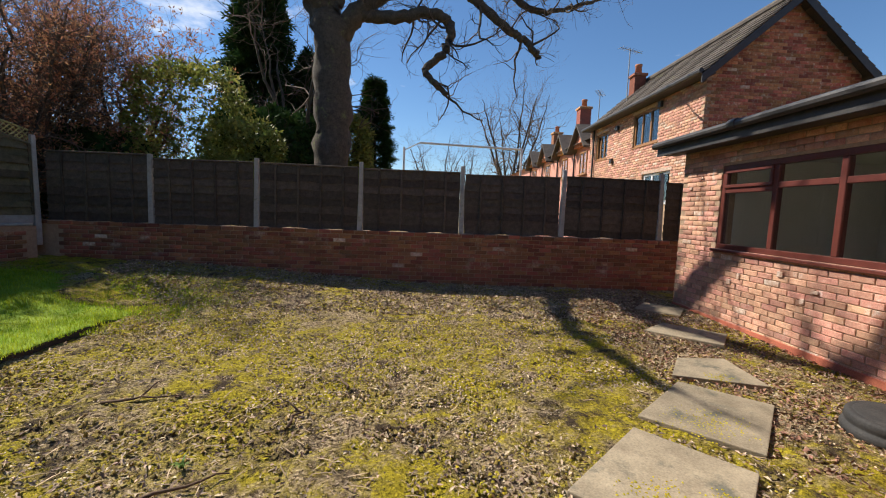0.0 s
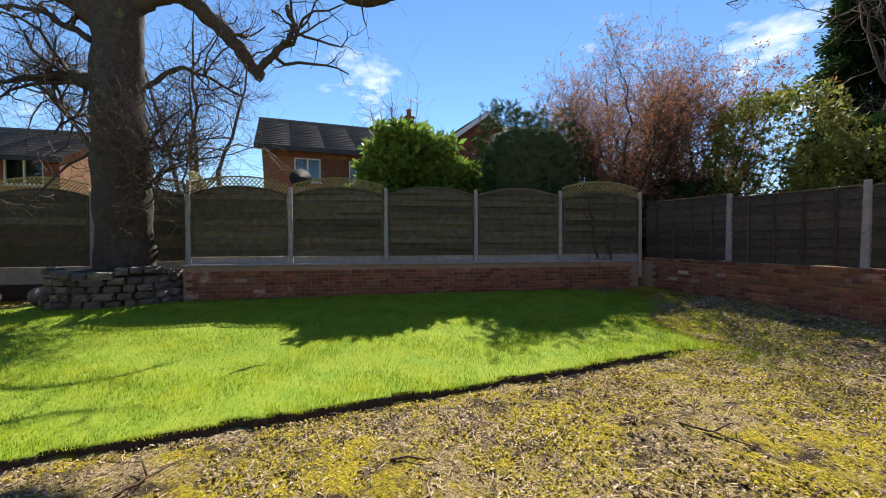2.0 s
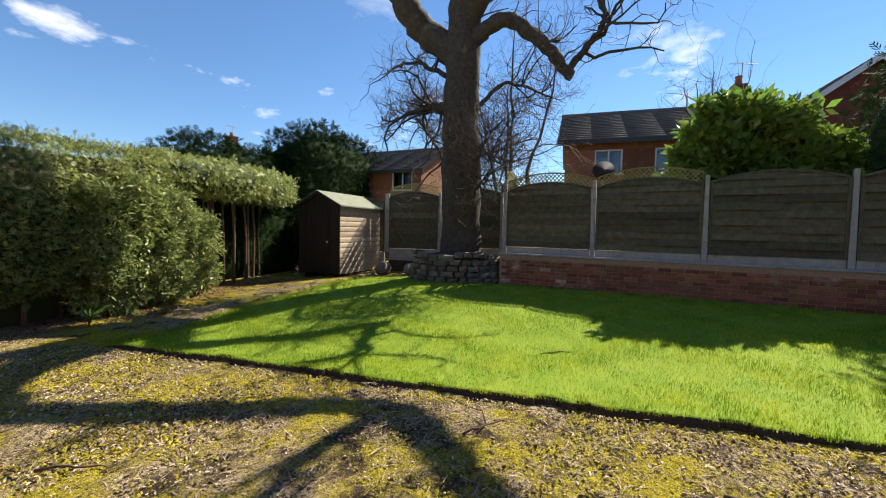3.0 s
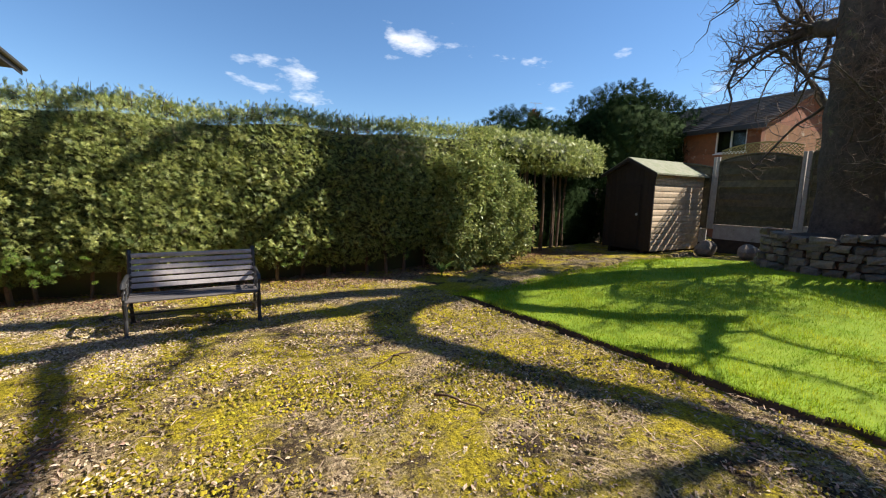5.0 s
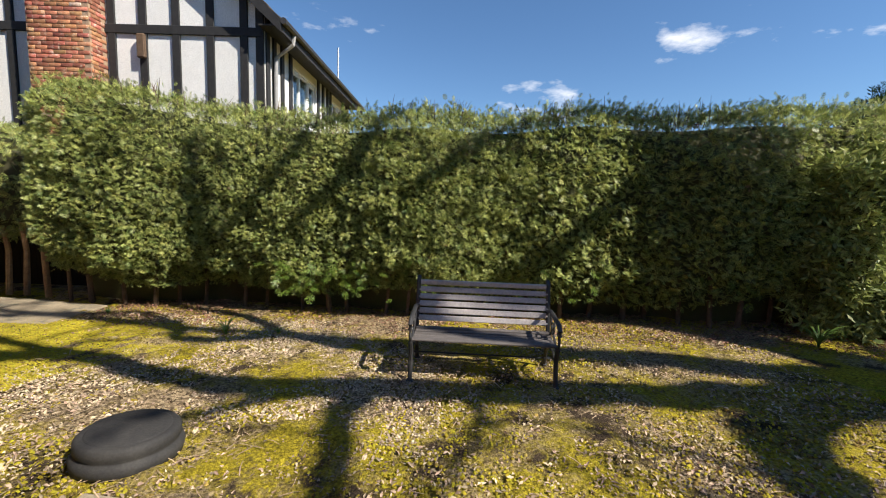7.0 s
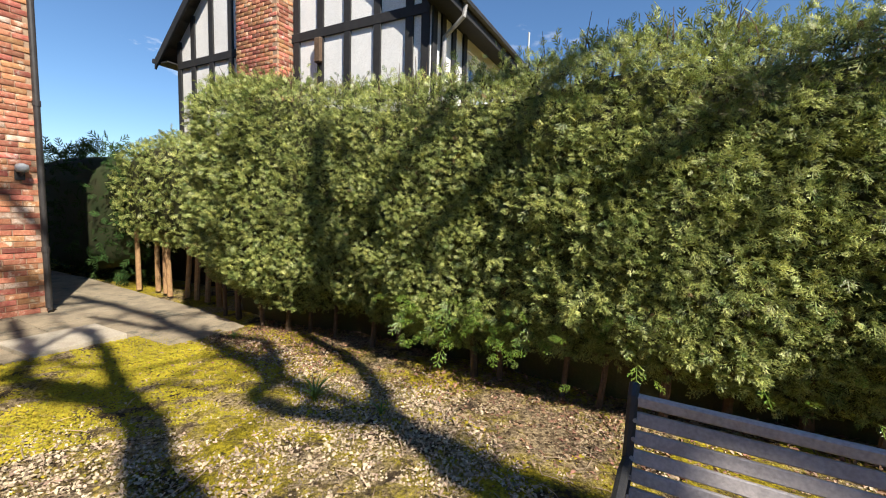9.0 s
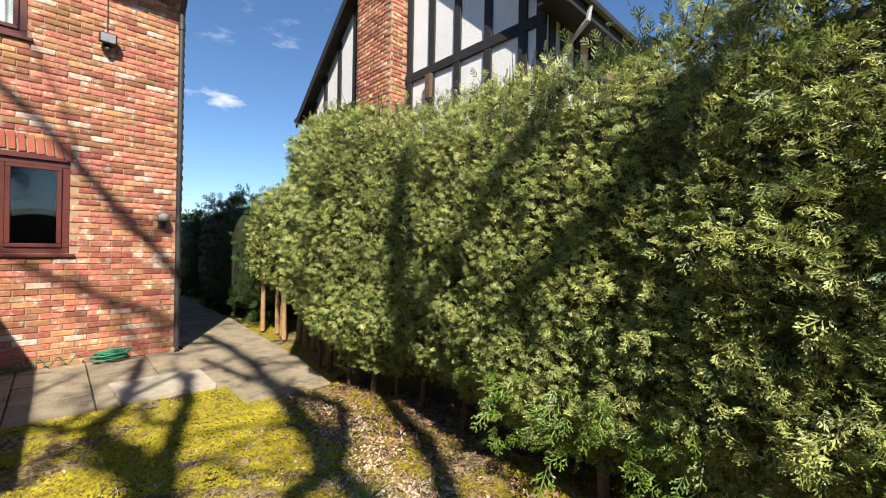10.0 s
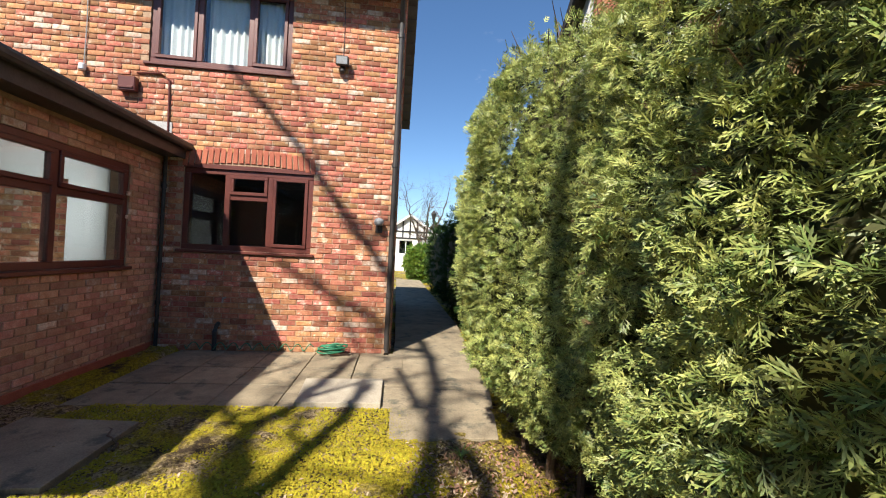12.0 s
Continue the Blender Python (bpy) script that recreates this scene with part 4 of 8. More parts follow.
def arched_panel(m, w, h, trellis, seed, label, lap=0.065):
    """Horizontal wavy slats under a bowed top rail; trellis: lattice height over the bow's ends."""
    f = empty("arched_fence_panel", m, label, "fence", group="arched fence panels")
    rise = 0.16
    arch = lambda x: h - rise * (2 * x / w) ** 2
    n = 11
    step = h / n
    for i in range(n):
        z0, z1 = i * step, (i + 1) * step + lap
        bm = bmesh.new()
        cols, rows = 12, []
        for k in range(cols + 1):
            x = -w / 2 + w * k / cols
            a, b = min(z0, arch(x) - 0.012), min(z1, arch(x) - 0.006)
            s = 0.014 * (1 if i % 2 else -1) * math.sin(k * math.pi / 6)
            rows.append([bm.verts.new(c) for c in ((x, s - 0.050, a), (x, s - 0.002, b), (x, s + 0.006, b), (x, s - 0.034, a))])
        for a, b in zip(rows, rows[1:]):
            for c in range(4):
                bm.faces.new((a[c], b[c], b[(c + 1) % 4], a[(c + 1) % 4]))
        part("slat", bm, M_GREENWOOD, f)
    for x in (-w / 2, w / 2 - 0.045):
        part("side_rail", box(x, x + 0.045, -0.05, 0.03, 0, arch(w / 2), 0.004), M_GREENWOOD, f)
    part("top_rail", tube([(x, -0.004, arch(x)) for x in np.linspace(-w / 2, w / 2, 15)], 0.03, 6), M_GREENWOOD, f)
    if trellis:
        top = lambda x: h + trellis - 0.15 * (2 * x / w) ** 2
        bm = bmesh.new()
        for sgn in (-1, 1):
            for k in range(-14, 30):
                x0 = -w / 2 + k * 0.085
                inside = []
                for j in range(60):
                    s = j * 0.011
                    x, z = x0 + sgn * s, h - rise + s
                    if -w / 2 <= x <= w / 2 and arch(x) + 0.02 <= z <= top(x):
                        inside.append((x, z))
                if len(inside) > 3:
                    (xa, za), (xb, zb) = inside[0], inside[-1]
                    dx, dz = xb - xa, zb - za
                    l = math.hypot(dx, dz)
                    nx, nz = -dz / l * 0.009, dx / l * 0.009
                    y0 = -0.004 if sgn > 0 else 0.006
                    add_poly_prism(bm, [(xa - nx, y0, za - nz), (xb - nx, y0, zb - nz), (xb + nx, y0, zb + nz), (xa + nx, y0, za + nz)], (0, 0.008, 0))
        part("trellis", bm, M_TRELLIS, f)
        part("trellis_cap", tube([(x, 0, top(x) + 0.012) for x in np.linspace(-w / 2, w / 2, 11)], 0.016, 6), M_TRELLIS, f)
    return f


def side_fence():
    ang = math.degrees(math.atan2(LU.y, LU.x))
    pst = None
    for i in range(6):
        p = LA + LU * (1.935 * i)
        m = pose(p.x, p.y, 0.6, 0, 0, ang)
        if pst is None:
            pst = tagged(part("fence_post", post_mesh(1.97), M_POST), "weathered concrete post in the arched fence", "fence post", "side fence posts")
            pst.matrix_world = m
        else:
            copy_thing(pst, m)
    for i in range(5):
        p = LA + LU * (1.935 * (i + 0.5))
        board = tagged(part("gravel_board", box(-0.91, 0.91, -0.025, 0.025, 0, 0.15, 0.005), M_POST), "pale concrete gravel board under the fence", "fence", "gravel boards")
        board.matrix_world = pose(p.x, p.y, 1.0, 0, 0, ang)
        arched_panel(pose(p.x, p.y, 1.155, 0, 0, ang), 1.83, (1.40, 1.40, 1.44, 1.44, 1.40)[i], (0.20, 0.20, 0.0, 0.0, 0.22)[i], i, "greenish arched fence panel with wavy horizontal slats")
    # recess behind the oak and beside the shed
    for a, b, tr in (((-12.55, -6.3), (-12.42, -4.42), 0.27), ((-12.4, -4.32), (-12.3, -2.4), 0.27), ((-12.2, -1.9), (-9.45, -1.82), 0.18), ((-12.75, -8.6), (-12.6, -6.4), 0.0)):
        a, b = Vector((*a, 0)), Vector((*b, 0))
        d = b - a
        w = d.length - 0.1
        c = (a + b) / 2
        an = math.degrees(math.atan2(d.y, d.x))
        board = tagged(part("gravel_board", box(-w / 2, w / 2, -0.025, 0.025, 0, 0.40, 0.005), M_POST), "pale concrete gravel board under the fence", "fence", "gravel boards")
        board.matrix_world = pose(c.x, c.y, g(c.x, c.y) + 0.28, 0, 0, an)
        plinth = tagged(part("concrete_footing", box(-w / 2, w / 2, -0.05, 0.05, -0.2, 0.28), M_SOIL), "dark earth bank below the recessed fence", "bank", "earth banks")
        plinth.matrix_world = pose(c.x, c.y, g(c.x, c.y), 0, 0, an)
        arched_panel(pose(c.x, c.y, g(c.x, c.y) + 0.685, 0, 0, an), w, 1.85, tr, 20, "olive green arched fence panel with trellis top", lap=0.012)
        for q in (a, b):
            copy_thing(pst, pose(q.x, q.y, 0.72, 0, 0, an))


side_fence()


# ---- neighbouring houses ----
def chimney(parent, x, y, z0, z1, w=0.55, pots=1):
    c = part("chimney", box(x - w / 2, x + w / 2, y - w / 2, y + w / 2, z0, z1), M_BRICK_OLD, parent)
    part("chimney_cap", box(x - w / 2 - 0.05, x + w / 2 + 0.05, y - w / 2 - 0.05, y + w / 2 + 0.05, z1 + 0.002, z1 + 0.1, 0.01), M_BRICK, c)
    for i in range(pots):
        bm = lathe([(0.13, 0), (0.11, 0.28), (0.13, 0.3), (0.13, 0.36), (0.09, 0.36)], 14)
        bmesh.ops.translate(bm, verts=bm.verts[:], vec=(x + (i - (pots - 1) / 2) * 0.3, y, z1 + 0.1))
        part("chimney_pot", bm, M_TERRACOTTA, c, smooth=True)
    return c


def aerial(parent, x, y, z0, h, yaw=0.0):
    bm = bmesh.new()
    add_tube(bm, [(x, y, z0), (x, y, z0 + h)], 0.018, 6)
    c, s = math.cos(yaw), math.sin(yaw)
    add_tube(bm, [(x - 0.5 * c, y - 0.5 * s, z0 + h - 0.05), (x + 0.6 * c, y + 0.6 * s, z0 + h - 0.05)], 0.012, 5)
    for k in range(7):
        q = -0.45 + k * 0.15
        add_tube(bm, [(x + q * c + 0.16 * s, y + q * s - 0.16 * c, z0 + h - 0.05), (x + q * c - 0.16 * s, y + q * s + 0.16 * c, z0 + h - 0.05)], 0.008, 4)
    part("tv_aerial", bm, M_LEAD, parent)


def terrace_house():
    """Brick semi beyond the back fence, its gable to the garden, and the row behind it."""
    x0, x1, y0, y1, ze, zr = 6.25, 9.9, 9.45, 16.2, 4.95, 6.55
    h = empty("terrace_house", label="red brick semi-detached house with brown tiled roof", category="house")
    wins = [(11.35, 12.75, 3.62, 4.62), (14.6, 15.6, 3.55, 4.5)]
    wins_low = [(10.6, 12.0, 1.9, 2.75), (13.6, 15.0, 1.7, 2.62)]
    w = part("wall", pierced(bmesh.new(), y0, y1, -0.2, ze, wins + wins_low, lambda a, b, c, d: (x0, x0 + 0.25, a, b, c, d)), M_MORTAR, h)
    brick_face(w, (x0, y0, 0), (0, 1, 0), (-1, 0, 0), y1 - y0, 1.9, ze, M_BRICK_PINK, holes=[(a - y0, b - y0, c, d) for a, b, c, d in wins + wins_low], limit=0, white=0.10, seed=51)
    gw = part("gable_wall", add_poly_prism(bmesh.new(), [(x0 + 0.25, y0, -0.2), (x1, y0, -0.2), (x1, y0, ze), ((x0 + x1) / 2, y0, zr), (x0 + 0.25, y0, ze)], (0, 0.25, 0)), M_MORTAR, h)
    mid = (x1 - x0) / 2
    brick_face(gw, (x0, y0, 0), (1, 0, 0), (0, -1, 0), x1 - x0, 1.9, zr, M_BRICK, limit=0, white=0.03, seed=52,
               top=lambda u: ze + (zr - ze) * (1 - abs(u - mid) / mid))
    part("back_wall", box(x1 - 0.25, x1, y0 + 0.25, y1, -0.2, ze), M_BRICK, h)
    ov = 0.32
    rise = (zr - ze) * (1 + ov / mid)
    roof_slope("roof", h, (x0 - ov, y0 - 0.3, zr - rise + 0.06), (x0 - ov, y1, zr - rise + 0.06), (mid + ov, 0, rise), 12, M_TILE, seed=8)
    roof_slope("roof", h, (x1 + ov, y0 - 0.3, zr - rise + 0.06), (x1 + ov, y1, zr - rise + 0.06), (-mid - ov, 0, rise), 12, M_TILE, seed=9)
    part("ridge", tube([((x0 + x1) / 2, y0 - 0.3, zr + 0.1), ((x0 + x1) / 2, y1, zr + 0.1)], 0.1, 10), M_TILE, h)
    for sx in (-1, 1):
        xm = (x0 + x1) / 2
        a, b = Vector((xm, y0 - 0.31, zr + 0.04)), Vector((xm + sx * (mid + ov), y0 - 0.31, zr + 0.04 - rise))
        bm = bmesh.new()
        add_poly_prism(bm, [a, b, b - Vector((0, 0, 0.2)), a - Vector((0, 0, 0.2))], (0, 0.03, 0))
        part("barge_board", bm, M_FASCIA, h)
    part("gutter", tube([(x0 - ov - 0.02, y0 - 0.3, ze - 0.17), (x0 - ov - 0.02, y1, ze - 0.17)], 0.06, 8), M_FASCIA, h)
    part("soffit", box(x0 - ov, x0, y0 - 0.28, y1, ze - 0.22, ze - 0.19), M_FASCIA, h)
    part("downpipe", tube([(x0 - 0.07, y1 - 0.5, 0), (x0 - 0.07, y1 - 0.5, ze - 0.2)], 0.035, 8), M_FASCIA, h)
    for a, b, c, d in wins + wins_low:
        window("window", pose(x0 + 0.05, b, c, 0, 0, -90), b - a, d - c, [(0, 0.33, [], 0), (0.33, 0.66, [], 0), (0.66, 1, [], 0)], M_FRAME_OAK if c > 3 or a > 13 else M_WHITEFRAME, bar=0.07, room=0.8, parent=h)
        part("lintel", box(x0 - 0.015, x0 + 0.02, a - 0.08, b + 0.08, d + 0.002, d + 0.09), M_BRICK_WHITE, h)
    for y in (10.9, 13.4):
        part("soil_pipe", tube([(x0 - 0.06, y, 1.5), (x0 - 0.06, y, 2.7)], 0.05, 8), M_FASCIA, h)
    for y, z in ((13.7, 4.35), (11.15, 4.5), (14.0, 3.3)):
        part("wall_vent", box(x0 - 0.1, x0 - 0.018, y, y + 0.16, z, z + 0.16, 0.01), M_FASCIA, h)
    chimney(h, 7.7, 15.7, 5.6, 6.75, 0.42)
    aerial(h, 7.0, 15.0, 5.6, 1.9, 0.4)
    # the row beyond, stepped and with small gabled dormers
    r = empty("terrace_row", label="distant row of brick houses with small gabled dormers", category="house", group="neighbouring houses")
    x0 = 6.4
    w = part("wall", box(x0, x0 + 4.2, 16.4, 33, -0.2, 4.5), M_BRICK_PINK, r)
    roof_slope("roof", r, (x0 - 0.3, 16.3, 4.45), (x0 - 0.3, 33, 4.45), (2.4, 0, 1.25), 9, M_TILE, seed=12)
    roof_slope("roof", r, (x0 + 4.5, 16.3, 4.45), (x0 + 4.5, 33, 4.45), (-2.4, 0, 1.25), 9, M_TILE, seed=13)
    for y in (17.2, 19.6, 22.4, 25.2):
        bm = bmesh.new()
        add_poly_prism(bm, [(x0 - 0.2, y - 0.75, 4.35), (x0 - 0.2, y + 0.75, 4.35), (x0 - 0.2, y, 5.15)], (1.6, 0, 0))
        d = part("dormer", bm, M_BRICK, r)
        for s in (-1, 1):
            bm = bmesh.new()
            add_poly_prism(bm, [(x0 - 0.42, y, 5.27), (x0 - 0.42, y + s * 0.98, 4.25), (x0 - 0.42, y + s * 0.98, 4.17), (x0 - 0.42, y, 5.17)], (1.9, 0, 0))
            part("dormer_roof", bm, M_TILE, d)
        window("window", pose(x0 - 0.03, y + 0.4, 3.2, 0, 0, -90), 0.8, 0.95, [(0, 0.5, [], 0), (0.5, 1, [], 0)], M_FRAME_OAK, room=0.02, parent=r)
        part("downpipe", tube([(x0 - 0.06, y + 1.0, 0), (x0 - 0.06, y + 1.0, 4.3)], 0.04, 6), M_FASCIA, r)
    chimney(r, 7.0, 19.2, 4.8, 6.35, 0.5)
    chimney(r, 7.4, 24.5, 4.8, 6.2, 0.5)
    aerial(r, 7.3, 18.2, 4.8, 2.1, 1.0)


terrace_house()


def simple_house(label, m, L, D, ze, zr, wins, wall_mat, roof_mat, gable_to_front=False, seed=0, ch=None):
    """A plain brick house: front along local x facing -y, ridge along x or, with the gable to the front, along y."""
    h = empty("brick_house", label=label, category="house", group="neighbouring houses")
    h.matrix_world = m
    part("wall", pierced(bmesh.new(), 0, L, -0.5, ze, wins, lambda a, b, c, d: (a, b, 0, 0.25, c, d)), wall_mat, h)
    part("side_wall", box(0, 0.25, 0.25, D, -0.5, ze), wall_mat, h)
    part("side_wall", box(L - 0.25, L, 0.25, D, -0.5, ze), wall_mat, h)
    part("back_wall", box(0.25, L - 0.25, D - 0.25, D, -0.5, ze), wall_mat, h)
    ov = 0.35
    if not gable_to_front:
        rise = (zr - ze) * (1 + ov / (D / 2))
        roof_slope("roof", h, (-0.3, -ov, zr - rise), (L + 0.3, -ov, zr - rise), (0, D / 2 + ov, rise), 15, roof_mat, thick=0.05, seed=seed)
        roof_slope("roof", h, (-0.3, D + ov, zr - rise), (L + 0.3, D + ov, zr - rise), (0, -D / 2 - ov, rise), 15, roof_mat, thick=0.05, seed=seed + 1)
        part("ridge", tube([(-0.3, D / 2, zr + 0.02), (L + 0.3, D / 2, zr + 0.02)], 0.11, 8), roof_mat, h)
        part("fascia", box(-0.3, L + 0.3, -ov - 0.03, -ov, zr - rise - 0.16, zr - rise + 0.02), M_FASCIA, h)
        for x in (0.0, L - 0.2):
            part("gable_wall", add_poly_prism(bmesh.new(), [(x, 0.05, ze), (x, D - 0.05, ze), (x, D / 2, zr - 0.06)], (0.2, 0, 0)), wall_mat, h)
    else:
        rise = (zr - ze) * (1 + ov / (L / 2))
        roof_slope("roof", h, (-ov, -0.3, zr - rise), (-ov, D, zr - rise), (L / 2 + ov, 0, rise), 15, roof_mat, thick=0.05, seed=seed)
        roof_slope("roof", h, (L + ov, -0.3, zr - rise), (L + ov, D, zr - rise), (-L / 2 - ov, 0, rise), 15, roof_mat, thick=0.05, seed=seed + 1)
        part("gable_wall", add_poly_prism(bmesh.new(), [(0.05, 0, ze), (L - 0.05, 0, ze), (L / 2, 0, zr - 0.06)], (0, 0.2, 0)), wall_mat, h)
        for s in (-1, 1):
            a, b = Vector((L / 2, -0.31, zr + 0.03)), Vector((L / 2 + s * (L / 2 + ov), -0.31, zr + 0.03 - rise))
            bm = bmesh.new()
            add_poly_prism(bm, [a, b, b - Vector((0, 0, 0.2)), a - Vector((0, 0, 0.2))], (0, 0.03, 0))
            part("barge_board", bm, M_WHITEFRAME, h)
    for a, b, c, d in wins:
        q = window("window", pose(a, 0.05, c), b - a, d - c, [(0, 0.5, [], 0), (0.5, 1, [], 0)], M_WHITEFRAME, bar=0.06, room=0.5, parent=h)
    if ch:
        chimney(h, *ch)
        aerial(h, ch[0] + 0.1, ch[1], ch[3] + 0.1, 0.9, 0.3)
    return h


simple_house("brick house with brown tiled roof beyond the side fence", pose(-16.9, -0.75, 0, 0, 0, 90), 7.0, 7.0, 5.2, 6.95,
             [(1.1, 2.1, 3.75, 4.7), (3.2, 4.2, 3.75, 4.7)], M_BRICK_OLD, M_TILE_GREY, seed=31, ch=(6.5, 2.5, 6.0, 7.4, 0.4))
simple_house("brick house gable above the dark clipped conifer", pose(-15.6, 4.8, 0, 0, 0, 90), 6.4, 8.0, 4.5, 6.85, [(2.5, 3.9, 3.5, 4.6)], M_BRICK_OLD, M_TILE_GREY, gable_to_front=True, seed=41)
simple_house("brick house with brown tiled roof behind the oak", pose(-20.2, -17.0, 0, 0, 0, 84), 9.3, 7.0, 4.65, 6.2,
             [(2.0, 3.2, 3.5, 4.55), (5.2, 6.2, 3.5, 4.55), (7.6, 8.8, 3.5, 4.55)], M_BRICK_OLD, M_TILE_GREY, seed=45)
simple_house("distant brick house with red chimney above hedge", pose(-20.6, -28.0, 0, 0, 0, 140), 9.0, 6.0, 5.2, 6.8, [(2, 3, 3, 4)], M_BRICK_OLD, M_TILE_GREY, seed=47, ch=(5.0, 3.0, 6.2, 8.6, 0.9))


def timbered_house():
    """White render and black timber, its gable end towards the hedge, with a brick chimney breast."""
    x0, x1, y0, y1, ze, xm, zr = 3.78, 10.56, -10.73, -17.2, 5.04, 7.17, 8.1
    h = empty("timbered_house", label="white rendered house with black timbers and brick chimney breast", category="house")
    part("gable_wall", add_poly_prism(bmesh.new(), [(x0, y0, -0.5), (x1, y0, -0.5), (x1, y0, ze), (xm, y0, zr), (x0, y0, ze)], (0, -0.25, 0)), M_RENDER, h)
    wins = [(-13.7, -12.1, 3.25, 4.4), (-16.2, -15.0, 3.25, 4.4)]
    part("side_wall", pierced(bmesh.new(), y1, y0 - 0.25, -0.5, ze, wins, lambda a, b, c, d: (x0, x0 + 0.25, a, b, c, d)), M_RENDER, h)
    part("side_wall", box(x1 - 0.25, x1, y1, y0 - 0.25, -0.5, ze), M_RENDER, h)
    part("back_wall", box(x0 + 0.25, x1 - 0.25, y1, y1 + 0.25, -0.5, ze), M_RENDER, h)
    roofz = lambda x: ze + (zr - ze) * (1 - abs(x - xm) / ((x1 - x0) / 2))
    for x in (3.86, 4.16, 4.80, 5.45, 6.08, 6.68, 8.05, 8.62, 9.28, 9.94, 10.47):
        part("timber", box(x - 0.075, x + 0.075, y0 + 0.002, y0 + 0.04, 0.5, roofz(x) - 0.03, 0.006), M_TIMBER, h)
    for z in (2.5, 4.56):
        half = (x1 - x0) / 2 * min(1, max(0, (zr - z) / (zr - ze))) if z > ze else (x1 - x0) / 2
        part("timber", box(xm - half + 0.03, xm + half - 0.03, y0 + 0.004, y0 + 0.046, z - 0.08, z + 0.08, 0.006), M_TIMBER, h)
    for y in (-10.82, -11.12, -11.5, -11.95, -13.85, -14.25, -14.65, -14.95, -16.3, -16.8):
        part("timber", box(x0 - 0.04, x0 - 0.002, y - 0.07, y + 0.07, 0.5, ze - 0.02, 0.006), M_TIMBER, h)
    part("timber", box(x0 - 0.05, x0 - 0.002, y1, y0 - 0.05, 3.0, 3.14, 0.006), M_TIMBER, h)
    for a, b, c, d in wins:
        window("window", pose(x0 + 0.05, b, c, 0, 0, -90), b - a, d - c, [(0, 0.33, [], 2), (0.33, 0.66, [], 0), (0.66, 1, [], 2)], M_WHITEFRAME, bar=0.07, room=0.5, parent=h, curtain=True)
    bm = box(6.80, 7.95, y0 + 0.01, y0 + 0.38, -0.4, 8.9)
    cb = part("chimney_breast", bm, M_MORTAR, h)
    brick_face(cb, (6.80, y0 + 0.38, 0), (1, 0, 0), (0, 1, 0), 1.15, 2.0, 8.85, M_BRICK, limit=0, white=0.01, seed=61)
    brick_face(cb, (6.80, y0, 0), (0, 1, 0), (-1, 0, 0), 0.38, 2.0, 8.85, M_BRICK, limit=0, white=0.01, seed=62)
    ov = 0.43
    half = (x1 - x0) / 2
    rise = (zr - ze) * (1 + ov / half)
    roof_slope("roof", h, (xm - half - ov, y0 + 0.28, zr - rise + 0.05), (xm - half - ov, y1 - 0.3, zr - rise + 0.05), (half + ov, 0, rise), 14, M_TILE, seed=14)
    roof_slope("roof", h, (xm + half + ov, y0 + 0.28, zr - rise + 0.05), (xm + half + ov, y1 - 0.3, zr - rise + 0.05), (-half - ov, 0, rise), 14, M_TILE, seed=15)
    for s in (-1, 1):
        a, b = Vector((xm, y0 + 0.26, zr + 0.05)), Vector((xm + s * (half + ov), y0 + 0.26, zr + 0.05 - rise))
        bm = bmesh.new()
        add_poly_prism(bm, [a, b, b - Vector((0, 0, 0.22)), a - Vector((0, 0, 0.22))], (0, 0.04, 0))
        part("barge_board", bm, M_TIMBER, h)
        part("soffit", box(*( (x0 - ov, x0) if s < 0 else (x1, x1 + ov)), y1, y0 + 0.25, ze - 0.44, ze - 0.41), M_TIMBER, h)
        xg = xm + s * (half + ov + 0.05)
        part("gutter", tube([(xg, y0 + 0.3, zr - rise + 0.02), (xg, y1 - 0.3, zr - rise + 0.02)], 0.06, 8), M_FASCIA, h)
    part("fascia", box(x0 - ov - 0.01, x0 - ov + 0.02, y1 - 0.2, y0 + 0.25, zr - rise - 0.16, zr - rise + 0.04), M_TIMBER, h)
    part("downpipe", tube([(x0 - ov - 0.04, y0 - 0.25, 4.62), (x0 - ov - 0.02, y0 - 0.25, 4.45), (x0 - 0.1, y0 - 0.28, 4.2), (x0 - 0.08, y0 - 0.28, 0)], 0.038, 8), M_LEAD, h)
    part("mast", tube([(x0 + 0.1, y1 + 1.0, 4.6), (x0 + 0.1, y1 + 1.0, 6.3)], 0.025, 6), M_WHITEPIPE, h)
    bm = box(6.0, 6.16, y0 + 0.045, y0 + 0.12, 4.02, 4.46, 0.02)
    part("bird_box", bm, M_STEM, h, "weathered timber box on the wall")


timbered_house()
# far house at the end of the side path
fh = simple_house("far white gabled house with black timbers by the path", pose(36.0, -6.3, 0, 0, 0, -90), 4.2, 5.0, 3.1, 4.6, [(1.2, 2.4, 1.2, 2.4)], M_RENDER, M_TILE, gable_to_front=True, seed=71)
for x in (0.1, 0.9, 1.5, 2.1, 2.7, 3.3, 4.1):
    part("timber", box(x - 0.06, x + 0.06, -0.04, -0.002, 2.5, 3.1 + max(0, 1.4 * (1 - abs(x - 2.1) / 2.1)), 0.004), M_TIMBER, fh)
part("timber", box(0, 4.2, -0.05, -0.004, 2.5, 2.62, 0.004), M_TIMBER, fh)
part("timber", box(0, 4.2, -0.05, -0.004, 3.06, 3.18, 0.004), M_TIMBER, fh)


